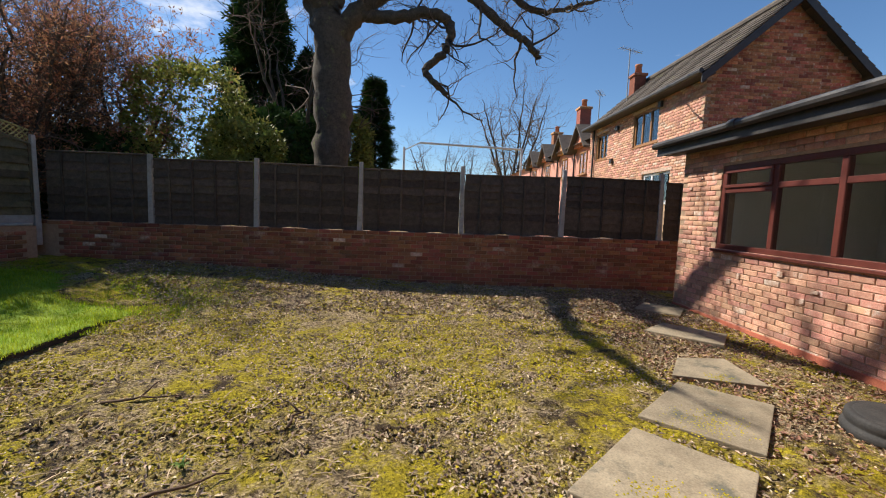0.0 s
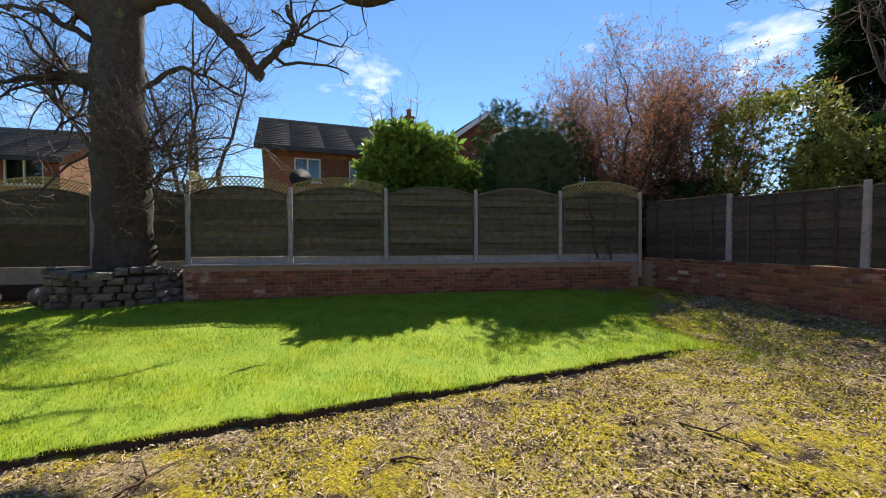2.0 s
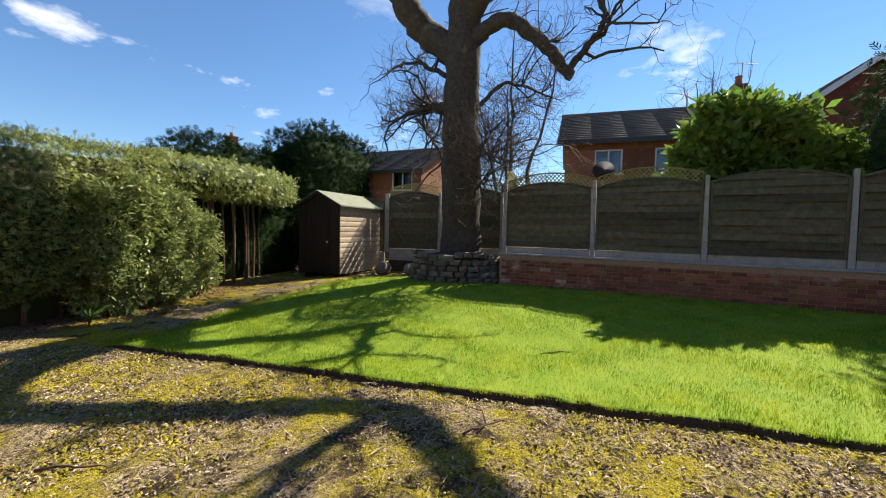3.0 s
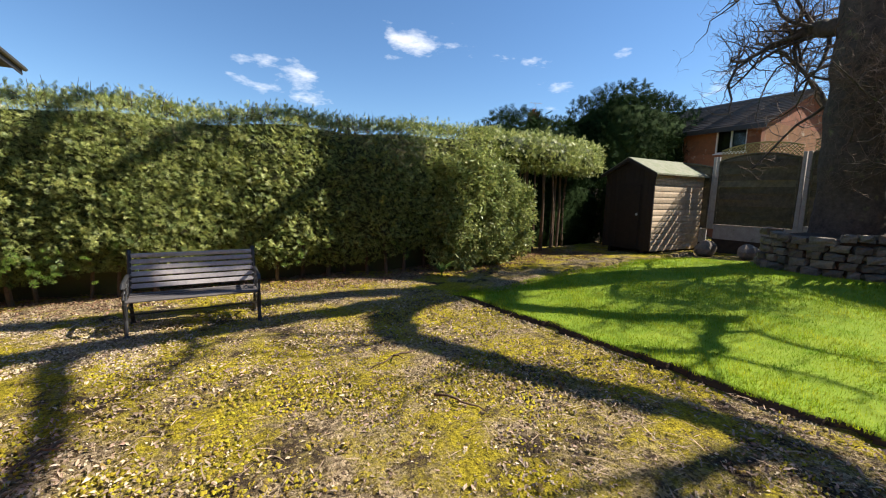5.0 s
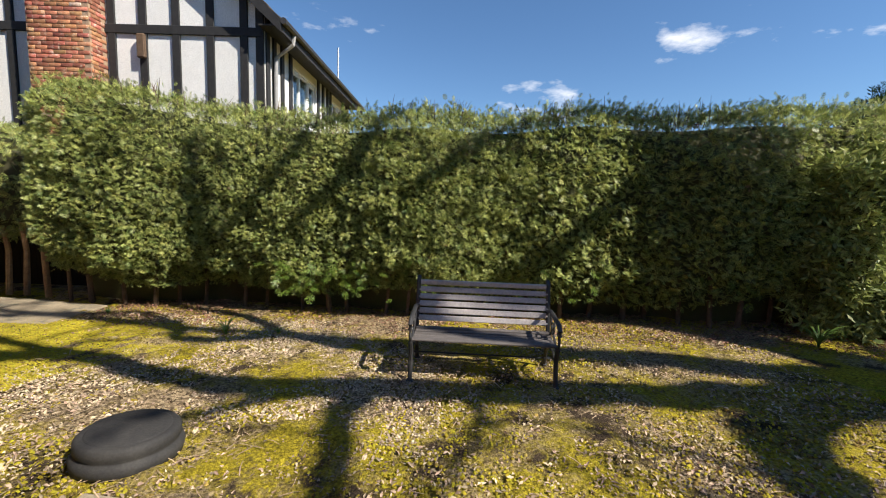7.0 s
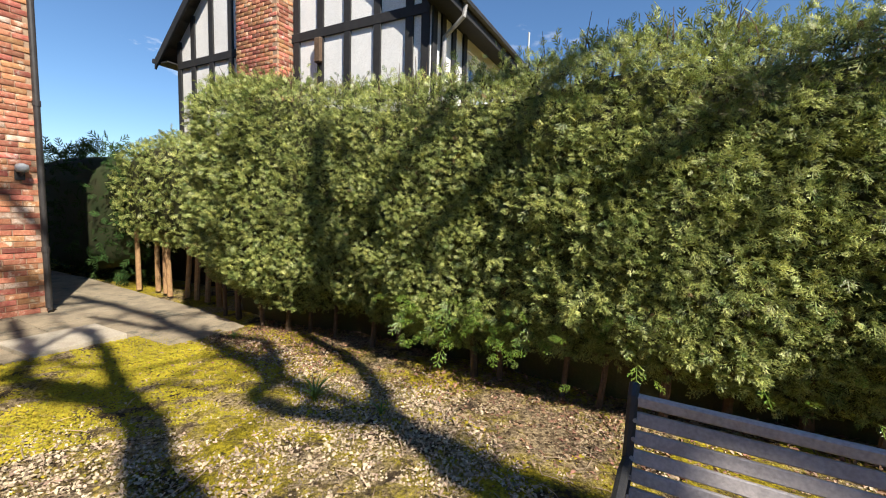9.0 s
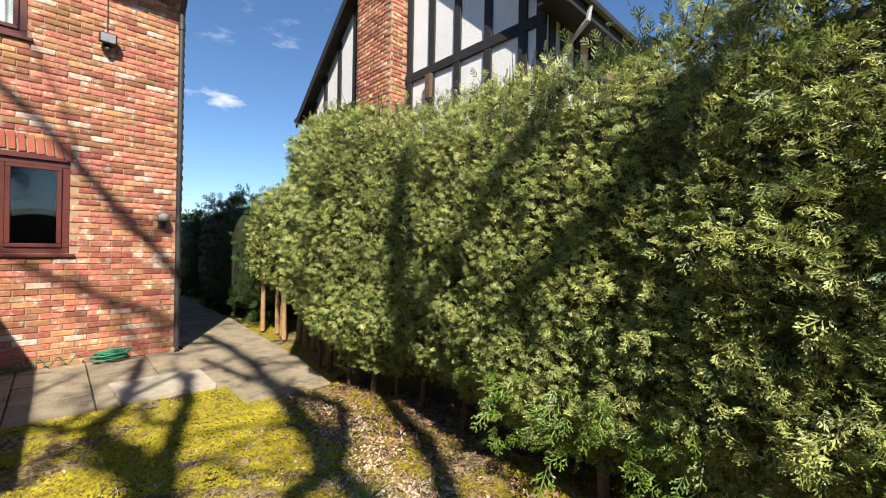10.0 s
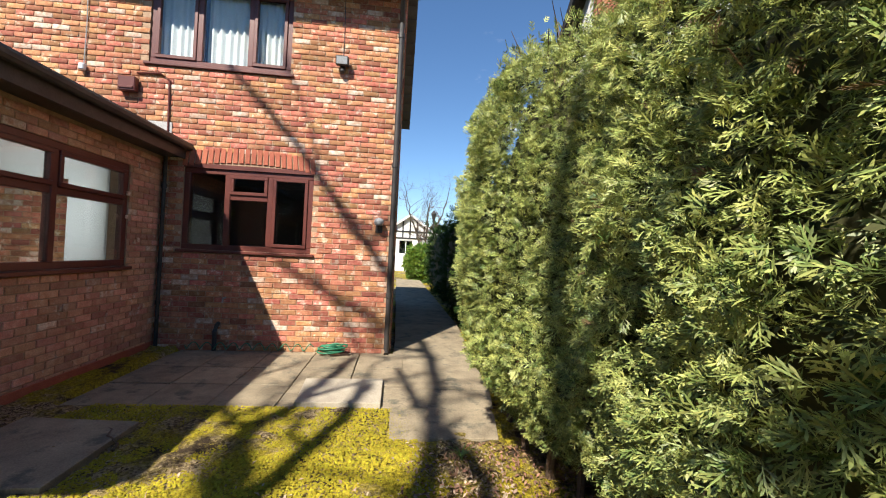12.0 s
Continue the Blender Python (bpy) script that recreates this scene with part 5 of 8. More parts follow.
# ---- plants ----
def spray_template(fingers):
    """A flat cypress spray: an axis with paired scale-leaved fingers."""
    V, F = [], []

    def leaf(ax, ay, bx, by, w):
        dx, dy = bx - ax, by - ay
        l = math.hypot(dx, dy)
        nx, ny = -dy / l * w, dx / l * w
        k = len(V)
        mx, my = ax + dx * 0.55, ay + dy * 0.55
        V.extend([(ax, ay, 0.0), (mx + nx, my + ny, 0.02), (bx, by, -0.03), (mx - nx, my - ny, 0.02)])
        F.append((k, k + 1, k + 2, k + 3))
    leaf(0, 0, 1.0, 0, 0.045)
    for t, s in fingers:
        for sg in (-1, 1):
            leaf(t, 0, t + s * 0.8, sg * s * 0.62, 0.05)
    return np.array(V), np.array(F)


def leaf_template(n=5, seed=1, wide=0.24):
    """A small cluster of broad leaves."""
    r = random.Random(seed)
    V, F = [], []
    for i in range(n):
        a, e = 2 * math.pi * i / n + r.uniform(-0.4, 0.4), r.uniform(-0.2, 0.8)
        d = Vector((math.cos(a) * math.cos(e), math.sin(a) * math.cos(e), math.sin(e)))
        s = Vector((-math.sin(a), math.cos(a), r.uniform(-0.4, 0.4))).normalized() * wide
        k = len(V)
        o = d * 0.15
        V += [tuple(o), tuple(o + d * 0.45 + s), tuple(o + d), tuple(o + d * 0.45 - s)]
        F.append((k, k + 1, k + 2, k + 3))
    return np.array(V), np.array(F)


def scatter(template, P, D, size, rng, face=None):
    """Copies of a template at P, its x axis along D, turned at random about it or with its flat side towards face."""
    V, F = template
    n = len(P)
    D = D / np.linalg.norm(D, axis=1, keepdims=True)
    ref = rng.normal(0, 1, (n, 3)) if face is None else face + rng.normal(0, 0.45, (n, 3))
    B = np.cross(D, ref)
    B /= np.linalg.norm(B, axis=1, keepdims=True)
    C = np.cross(D, B)
    W = P[:, None, :] + size[:, None, None] * (V[None, :, 0:1] * D[:, None, :] + V[None, :, 1:2] * B[:, None, :] + V[None, :, 2:3] * C[:, None, :])
    FF = F[None] + (np.arange(n) * len(V))[:, None, None]
    return W.reshape(-1, 3), FF.reshape(-1, F.shape[1])


def vnoise(p, f, seed):
    """Smooth cheap noise in -1..1 from sines."""
    r = np.random.default_rng(seed)
    out = 0
    for i in range(5):
        k = r.normal(0, 1, 3) * f * (1 + 0.5 * i)
        out = out + np.sin(p @ k + r.uniform(0, 6.3)) / (1 + 0.4 * i)
    return out / 2.6




def ragged_spray(seed):
    """A finer, uneven spray with thin forked fingers."""
    r = random.Random(seed)
    V, F = [], []

    def cord(ax, ay, ang, l, w):
        dx, dy = math.cos(ang), math.sin(ang)
        k, z = len(V), r.uniform(-0.10, 0.10)
        mx, my = ax + dx * l * 0.6, ay + dy * l * 0.6
        V.extend([(ax, ay, 0.0), (mx - dy * w, my + dx * w, z * 0.5), (ax + dx * l, ay + dy * l, z), (mx + dy * w, my - dx * w, z * 0.5)])
        F.append((k, k + 1, k + 2, k + 3))
    cord(0, 0, 0, 1.0, 0.03)
    for i in range(7):
        t, sg = 0.10 + 0.115 * i + r.uniform(-0.03, 0.03), (1 if i % 2 else -1)
        a, l = sg * r.uniform(0.45, 0.85), (0.62 - 0.055 * i) * r.uniform(0.75, 1.2)
        cord(t, 0, a, l, 0.040)
        if i < 5:
            cord(t + 0.45 * l * math.cos(a), 0.45 * l * math.sin(a), a - sg * r.uniform(0.4, 0.7), l * 0.5, 0.038)
    return np.array(V), np.array(F)


def fine_spray(seed):
    """A fern-like spray whose fingers carry short scale-leaved side shoots."""
    r = random.Random(seed)
    V, F = [], []

    def cord(ax, ay, ang, l, w):
        dx, dy = math.cos(ang), math.sin(ang)
        k, z = len(V), r.uniform(-0.08, 0.08)
        mx, my = ax + dx * l * 0.55, ay + dy * l * 0.55
        V.extend([(ax, ay, 0.0), (mx - dy * w, my + dx * w, z * 0.5), (ax + dx * l, ay + dy * l, z), (mx + dy * w, my - dx * w, z * 0.5)])
        F.append((k, k + 1, k + 2, k + 3))
    cord(0, 0, 0, 1.0, 0.022)
    for i in range(8):
        t, sg = 0.08 + 0.105 * i + r.uniform(-0.02, 0.02), (1 if i % 2 else -1)
        a, l = sg * r.uniform(0.55, 0.95), (0.50 - 0.04 * i) * r.uniform(0.8, 1.2)
        cord(t, 0, a, l, 0.026)
        for j in (0.35, 0.6, 0.82):
            q = sg * (1 if j == 0.6 else -1)
            cord(t + j * l * math.cos(a), j * l * math.sin(a), a + q * r.uniform(0.5, 0.8), l * 0.34 * (1.15 - 0.4 * j), 0.026)
    return np.array(V), np.array(F)


FINE = [fine_spray(k) for k in (4, 5)]
RAGGED = [ragged_spray(k) for k in (1, 2, 3)]
SPRAY = spray_template(((0.12, 0.46), (0.32, 0.50), (0.52, 0.40), (0.72, 0.26)))
SPRAY_S = spray_template(((0.15, 0.48), (0.42, 0.48), (0.70, 0.30)))
LEAF5 = leaf_template(5, 1)
LEAF4 = leaf_template(4, 2, 0.16)


def hedge_face_y(x):
    """Front of the cypress hedge; it bows and its ends round off."""
    x = np.asarray(x, dtype=float)
    y = -8.16 + 0.10 * np.sin(x * 1.3 + 0.5) + 0.06 * np.sin(x * 3.1)
    y = y - 0.55 * smoothstep(5.4, 6.2, x) ** 2
    return y - 0.55 * smoothstep(-5.6, -6.9, x) ** 2


def hedge_top(x):
    """Height of the hedge's top; it rises towards the house and towards the shed."""
    x = np.asarray(x, dtype=float)
    return 2.62 + 0.04 * np.sin(x * 0.9 + 1) + 0.03 * np.sin(x * 2.7) + 0.22 * smoothstep(0.6, -2.4, x) + 0.08 * smoothstep(-3.5, -6, x) + 0.30 * smoothstep(2.6, 4.6, x) - 0.05 * smoothstep(5.6, 6.1, x)


def cypress_hedge():
    hd = empty("cypress_hedge", label="tall clipped green cypress hedge with dark bare base", category="hedge")
    rng = np.random.default_rng(21)
    x0, x1 = -6.9, 6.1

    def surface(n, xa, xb, inner=0.0):
        x = rng.uniform(xa, xb, n)
        s = rng.random(n)
        top = hedge_top(x)
        low = 0.17 + 0.12 * np.sin(x * 1.9) * np.sin(x * 0.7 + 1) + 0.1 * smoothstep(2, 5, x)
        z = low + (top - low) * s
        belly = 0.15 * np.sin(np.pi * np.clip(s, 0, 1)) - 0.22 * smoothstep(0.9, 1.0, s) - 0.22 * smoothstep(0.18, 0.0, s)
        P = np.stack([x, hedge_face_y(x) + belly, z], 1)
        P[:, 1] += 0.05 * vnoise(P, 2.6, 3) + 0.065 * vnoise(P, 6.5, 4) + 0.035 * vnoise(P, 15.0, 5) - inner - 0.15 * rng.random(n) ** 2
        return P
    jobs = [(17000, -6.9, -1.0, 0.088, SPRAY_S), (4800, -1.0, 1.3, 0.092, FINE[0]), (9500, -1.0, 1.3, 0.060, RAGGED[0]), (8500, 1.3, 4.3, 0.056, RAGGED[0]), (8500, 1.3, 4.3, 0.048, RAGGED[1]), (4200, 1.3, 4.3, 0.078, FINE[1]),
            (5500, 4.3, 6.1, 0.078, RAGGED[0]), (4500, 4.3, 6.1, 0.064, RAGGED[1])]
    for n, xa, xb, sz, tmp in jobs:
        P = surface(n, xa, xb)
        D = np.stack([rng.normal(0, 0.8, n), 0.55 + rng.normal(0, 0.3, n), rng.normal(0.05, 0.6, n)], 1)
        D[:, 2] += 0.5 * smoothstep(2.4, 2.9, P[:, 2])
        W, F = scatter(tmp, P, D, sz * rng.uniform(0.55, 1.5, n), rng, np.array([-0.45, 0.5, 0.8]))
        tagged(link("foliage", fast_mesh("foliage", W, F), M_HEDGE, hd), kind="stuff")
    # deeper sprays, coloured dark for the shade between the outer ones
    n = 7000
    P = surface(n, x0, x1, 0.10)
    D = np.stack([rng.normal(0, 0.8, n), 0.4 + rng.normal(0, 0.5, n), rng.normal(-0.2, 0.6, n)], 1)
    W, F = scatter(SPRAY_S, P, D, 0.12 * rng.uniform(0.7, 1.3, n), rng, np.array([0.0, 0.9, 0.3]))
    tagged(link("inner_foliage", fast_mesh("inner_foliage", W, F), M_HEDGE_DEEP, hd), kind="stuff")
    n = 1500
    P = surface(n, x0, x1, -0.01)
    P = P[vnoise(P, 1.3, 9) > 0.25]
    D = np.stack([rng.normal(0, 0.7, len(P)), np.ones(len(P)), rng.normal(0, 0.7, len(P))], 1)
    W, F = scatter(SPRAY, P, D, 0.06 * rng.uniform(0.6, 1.3, len(P)), rng)
    tagged(link("dead_sprig", fast_mesh("dead_sprig", W, F), M_HEDGE_BROWN, hd), kind="stuff")
    # large drooping sprays low on the hedge
    n = 120
    x = np.concatenate([rng.normal(1.75, 0.4, n * 2 // 3), rng.uniform(-4, 3.0, n - n * 2 // 3)])
    P = np.stack([x, hedge_face_y(x) + 0.06 + rng.normal(0, 0.08, n), rng.uniform(0.22, 0.7, n)], 1)
    D = np.stack([rng.normal(0, 0.6, n), np.full(n, 0.6), rng.normal(-0.35, 0.3, n)], 1)
    W, F = scatter(FINE[0], P, D, 0.14 * rng.uniform(0.6, 1.4, n), rng, np.array([-0.3, 0.4, 0.9]))
    tagged(link("low_spray", fast_mesh("low_spray", W, F), M_LAUREL, hd), kind="stuff")
    # feathery leaders on top
    V, F, k = [], [], 0
    bmt = bmesh.new()
    r = random.Random(6)
    for i in range(520):
        x = r.uniform(-3.5, x1) if i % 4 else r.uniform(x0, 1.5)
        y = float(hedge_face_y(x)) - r.uniform(0.1, 0.9)
        z = float(hedge_top(x)) - 0.16
        h = r.uniform(0.12, 0.36)
        dx, dy = r.uniform(-0.14, 0.14), r.uniform(-0.1, 0.14)
        add_tube(bmt, [(x, y, z), (x + dx * 0.4, y + dy * 0.4, z + h * 0.6), (x + dx, y + dy, z + h)], 0.007, 3, 0.002)
    tagged(part("leader", bmt, M_STEM, hd), kind="stuff")
    n = 6000
    x = rng.uniform(x0, x1, n)
    P = np.stack([x, hedge_face_y(x) - rng.uniform(0.0, 1.1, n), hedge_top(x) - 0.04 + rng.normal(0, 0.055, n)], 1)
    D = np.stack([rng.normal(0, 0.5, n), rng.normal(0.2, 0.5, n), 0.8 + rng.normal(0, 0.3, n)], 1)
    W, F = scatter(SPRAY_S, P, D, 0.085 * rng.uniform(0.6, 1.3, n), rng)
    tagged(link("top_foliage", fast_mesh("top_foliage", W, F), M_HEDGE, hd), kind="stuff")
    # dense heart that stops the light; inner shade is put into its dark colour
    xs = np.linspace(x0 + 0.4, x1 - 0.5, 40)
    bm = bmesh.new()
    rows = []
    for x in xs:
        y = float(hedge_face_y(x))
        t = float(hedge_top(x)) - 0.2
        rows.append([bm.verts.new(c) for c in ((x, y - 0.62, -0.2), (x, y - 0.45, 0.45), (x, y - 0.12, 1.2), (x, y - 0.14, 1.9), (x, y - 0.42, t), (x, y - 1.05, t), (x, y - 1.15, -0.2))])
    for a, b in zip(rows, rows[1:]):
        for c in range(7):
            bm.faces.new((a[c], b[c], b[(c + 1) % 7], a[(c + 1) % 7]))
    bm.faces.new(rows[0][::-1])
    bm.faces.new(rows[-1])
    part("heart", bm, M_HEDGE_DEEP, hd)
    for i in range(30):
        x = x0 + 0.3 + i * (x1 - x0 - 0.6) / 29 + r.uniform(-0.12, 0.12)
        y = float(hedge_face_y(x)) - 0.35 + r.uniform(-0.12, 0.1)
        part("stem", tube([(x, y, g(x, y) - 0.05), (x + r.uniform(-0.06, 0.06), y, 0.5), (x + r.uniform(-0.15, 0.15), y - 0.1, 1.1)], r.uniform(0.025, 0.05), 7, 0.02), M_STEM, hd)


cypress_hedge()


def blob_hedge(name, label, boxes, material, size, density, seed, stems=(), category="hedge", template=None, heart=True, ragged=1.0):
    """Clipped or loose greenery that fills rounded boxes (x, y, z, rx, ry, rz)."""
    hd = empty(name, label=label, category=category)
    rng = np.random.default_rng(seed)
    for (x, y, z, rx, ry, rz) in boxes:
        area = 4 * (rx * ry + ry * rz + rx * rz) * 1.3
        n = int(area * density)
        d = rng.normal(0, 1, (n, 3))
        d /= np.linalg.norm(d, axis=1, keepdims=True)
        k = (np.abs(d) ** 4).sum(1, keepdims=True) ** -0.25
        s = d * k
        rad = 1 + 0.10 * ragged * vnoise(d * 3, 1.6, seed) + 0.06 * ragged * vnoise(d * 3, 4.0, seed + 1) - 0.16 * ragged * rng.random((n,)) ** 2
        P = np.array([x, y, z]) + s * np.array([rx, ry, rz]) * rad[:, None]
        D = d + rng.normal(0, 0.45, (n, 3))
        W, F = scatter(template or SPRAY_S, P, D if template else d * 0.3 + rng.normal(0, 0.6, (n, 3)), size * rng.uniform(0.6, 1.4, n), rng, None if template else d)
        tagged(link("foliage", fast_mesh("foliage", W, F), material, hd), kind="stuff")
        # heart in a dark colour that stands for the shade inside the greenery
        if heart:
            bm = bmesh.new()
            bmesh.ops.create_icosphere(bm, subdivisions=3, radius=1.0)
            for v in bm.verts:
                dd = v.co.normalized()
                kk = (abs(dd.x) ** 4 + abs(dd.y) ** 4 + abs(dd.z) ** 4) ** -0.25
                w = 0.97 - 0.12 * ragged + 0.05 * noise.noise(dd * 3)
                v.co = Vector((x + dd.x * kk * rx * w, y + dd.y * kk * ry * w, z + dd.z * kk * rz * w))
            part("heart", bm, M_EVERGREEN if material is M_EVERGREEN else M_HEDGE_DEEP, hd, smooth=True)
    r = random.Random(seed)
    for (x, y, z0, z1, rad) in stems:
        part("stem", tube([(x, y, z0), (x + r.uniform(-0.05, 0.05), y + r.uniform(-0.04, 0.04), (z0 + z1) / 2), (x + r.uniform(-0.1, 0.1), y, z1)], rad, 8, rad * 0.7), M_STEM_TAN if name == "path_hedge" else M_STEM, hd)
    return hd


rs = random.Random(77)


def rear_backdrop():
    """Made-up dark boards behind the hedges, a backdrop for the shade between the stems."""
    f = tagged(part("wall_rear_fence", box(-13.5, 14.0, -10.02, -9.97, -0.4, 1.75), M_SHED_DARK), "added dark board backdrop for the shade behind the hedge", "fence", kind="structure")
    n = 182
    me = bpy.data.meshes.new("board")
    bm = box(-0.072, 0.072, 0, 0.022, -0.3, 1.8, 0.004)
    bm.to_mesh(me)
    bm.free()
    me.materials.append(M_SHED_DARK)
    for i in range(n):
        o = link("board", me, None, f)
        o.matrix_world = Matrix.Translation((-13.4 + i * 0.15, -9.965, rs.uniform(-0.02, 0.02)))


rear_backdrop()
# thinned hedge with bare stems next to the shed
blob_hedge("thinned_hedge", "thinned hedge canopy on bare stems next to shed", [(-7.9, -8.95, 2.66, 1.7, 0.72, 0.44), (-10.0, -9.45, 2.66, 1.3, 0.7, 0.46)], M_HEDGE, 0.12, 420, 81, ragged=2.0,
           stems=[(-6.6 - i * 0.30 + rs.uniform(-0.1, 0.1), -8.75 - i * 0.06 + rs.uniform(-0.15, 0.15), -0.1, 2.5, rs.uniform(0.03, 0.055)) for i in range(13)])
# added sheet of blackish leaves that stands in for shade behind the stems
blob_hedge("dark_undergrowth", "added blackish leaf backdrop for the shade behind the bare stems", [(-9.2, -9.75, 0.9, 3.3, 0.2, 1.2), (-12.15, -9.0, 1.0, 0.25, 0.6, 1.3)], M_EVERGREEN, 0.15, 280, 95)
blob_hedge("broadleaf_bush", "rounded grey-green bush in front of the thinned hedge", [(-5.45, -8.1, 1.15, 0.95, 0.5, 1.1), (-6.45, -8.25, 0.95, 0.75, 0.45, 0.85)], M_BUSH, 0.105, 800, 82, template=LEAF4, category="bush", ragged=2.2)
# side-path hedge beyond the house corner
blob_hedge("path_hedge", "green hedge on tan stems along the side path", [(7.85, -9.2, 1.6, 1.45, 0.55, 0.9)], M_HEDGE, 0.10, 520, 83,
           stems=[(6.5 + i * 0.32 + rs.uniform(-0.06, 0.06), -8.95 + rs.uniform(-0.1, 0.1), -0.2, 1.2, 0.045) for i in range(8)])
blob_hedge("far_path_hedge", "dark shaded hedge along the far side path", [(11.5, -9.2, 1.15, 2.8, 0.5, 1.35), (17.5, -9.3, 1.1, 3.6, 0.6, 1.3)], M_YEW, 0.2, 60, 84)
blob_hedge("far_green_hedge", "sunlit light green hedge at the path end", [(24.5, -9.6, 0.7, 1.0, 1.6, 1.0)], M_LAUREL, 0.2, 110, 85, template=LEAF5)
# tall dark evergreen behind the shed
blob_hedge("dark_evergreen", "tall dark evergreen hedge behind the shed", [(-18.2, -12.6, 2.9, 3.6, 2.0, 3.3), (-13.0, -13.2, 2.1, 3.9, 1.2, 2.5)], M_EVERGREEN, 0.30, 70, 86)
# greenery over the side fence
blob_hedge("laurel_bush", "bright sunlit laurel bush behind the fence", [(-9.75, 2.85, 2.95, 0.7, 1.05, 1.2), (-9.6, 3.95, 2.6, 0.5, 0.6, 0.8)], M_LAUREL, 0.19, 200, 87, template=LEAF5, category="bush", ragged=2.2)
blob_hedge("clipped_conifer", "large dark clipped conifer dome behind fence", [(-9.25, 6.0, 2.65, 1.1, 1.5, 2.15)], M_YEW, 0.20, 105, 88, category="conifer", ragged=1.5)
blob_hedge("low_yellow_bush", "yellow-green bush behind the trellis fence", [(-9.6, 7.2, 2.5, 0.6, 0.9, 0.55)], M_SHRUB, 0.12, 130, 89, template=LEAF5, category="bush", heart=False)
blob_hedge("variegated_bush", "yellow-green variegated bush beyond the back fence", [(-6.6, 11.6, 3.4, 1.35, 1.0, 1.7), (-5.0, 11.2, 2.6, 0.9, 0.8, 1.0)], M_SHRUB, 0.12, 70, 90, template=LEAF5, category="bush", heart=False)
blob_hedge("dark_bush", "dark evergreen bush beyond the back fence", [(-5.2, 13.4, 2.7, 1.4, 1.0, 1.7), (-9.8, 11.0, 2.1, 2.2, 0.9, 1.1)], M_YEW, 0.16, 110, 92, template=LEAF5, category="bush")
blob_hedge("lime_bush", "lime green bush beside the small conifer", [(-2.9, 14.2, 3.3, 0.75, 0.7, 1.2)], M_SHRUB, 0.15, 120, 93, template=LEAF5, category="bush", heart=False)


def conifer(label, x, y, z0, h, rad, seed, density=1.0):
    t = empty("conifer_tree", label=label, category="conifer")
    rng = np.random.default_rng(seed)
    n = int(4200 * density)
    u = rng.random(n) ** 0.8
    z = z0 + u * h
    rr = rad * (1 - u) ** 0.75 * (0.72 + 0.28 * np.sin(u * 60 + rng.normal(0, 0.6, n))) * rng.uniform(0.55, 1.08, n) + 0.04
    a = rng.uniform(0, 2 * np.pi, n)
    P = np.stack([x + rr * np.cos(a), y + rr * np.sin(a), z - 0.18 * rr], 1)
    D = np.stack([np.cos(a), np.sin(a), rng.normal(-0.1, 0.35, n)], 1)
    W, F = scatter(SPRAY_S, P, D, 0.06 * h * rng.uniform(0.5, 1.2, n) + 0.1, rng)
    tagged(link("crown", fast_mesh("crown", W, F), M_YEW, t), kind="stuff")
    part("trunk", tube([(x, y, 0), (x, y, z0 + h * 0.95)], 0.2, 8, 0.02), M_BARK, t)


conifer("tall dark conifer beyond the back fence", -6.7, 16.5, 1.5, 9.4, 1.7, 101, 1.3)
conifer("second dark conifer beyond the back fence", -4.9, 17.0, 1.5, 6.0, 1.5, 104, 1.0)
conifer("small dark pointed conifer beyond the back fence", -2.25, 16.0, 1.2, 5.1, 0.95, 102, 0.8)


# ---- bare oaks and other leafless trees ----
class Wood:
    """Collects tapered tubes in arrays."""

    def __init__(self):
        self.v, self.f, self.n = [], [], 0

    def add(self, pts, rads, sides):
        pts, rads = np.asarray(pts, float), np.asarray(rads, float)
        d = np.gradient(pts, axis=0)
        d /= np.linalg.norm(d, axis=1, keepdims=True) + 1e-9
        ref = np.array([0.31, 0.17, 0.93])
        a = np.cross(d, ref)
        bad = np.linalg.norm(a, axis=1) < 0.1
        a[bad] = np.cross(d[bad], np.array([1.0, 0, 0]))
        a /= np.linalg.norm(a, axis=1, keepdims=True)
        b = np.cross(d, a)
        th = 2 * np.pi * np.arange(sides) / sides
        ring = pts[:, None] + rads[:, None, None] * (np.cos(th)[None, :, None] * a[:, None] + np.sin(th)[None, :, None] * b[:, None])
        m = len(pts)
        i = (np.arange(m - 1)[:, None] * sides + np.arange(sides)).ravel()
        j = (np.arange(m - 1)[:, None] * sides + (np.arange(sides) + 1) % sides).ravel()
        self.f.append(np.stack([i, j, j + sides, i + sides], 1) + self.n)
        self.v.append(ring.reshape(-1, 3))
        self.n += m * sides

    def mesh(self, name, smooth=True):
        return fast_mesh(name, np.concatenate(self.v), np.concatenate(self.f), smooth)


def curve(pts, n, rng, jig):
    """A wandering line through the given points."""
    pts = np.asarray(pts, float)
    t = np.linspace(0, len(pts) - 1, n)
    i = np.clip(t.astype(int), 0, len(pts) - 2)
    f = (t - i)[:, None]
    p0, p1 = pts[np.maximum(i - 1, 0)], pts[i]
    p2, p3 = pts[i + 1], pts[np.minimum(i + 2, len(pts) - 1)]
    out = 0.5 * (2 * p1 + (p2 - p0) * f + (2 * p0 - 5 * p1 + 4 * p2 - p3) * f ** 2 + (3 * p1 - p0 - 3 * p2 + p3) * f ** 3)
    j = rng.normal(0, jig, out.shape)
    j[0] = 0
    return out + j


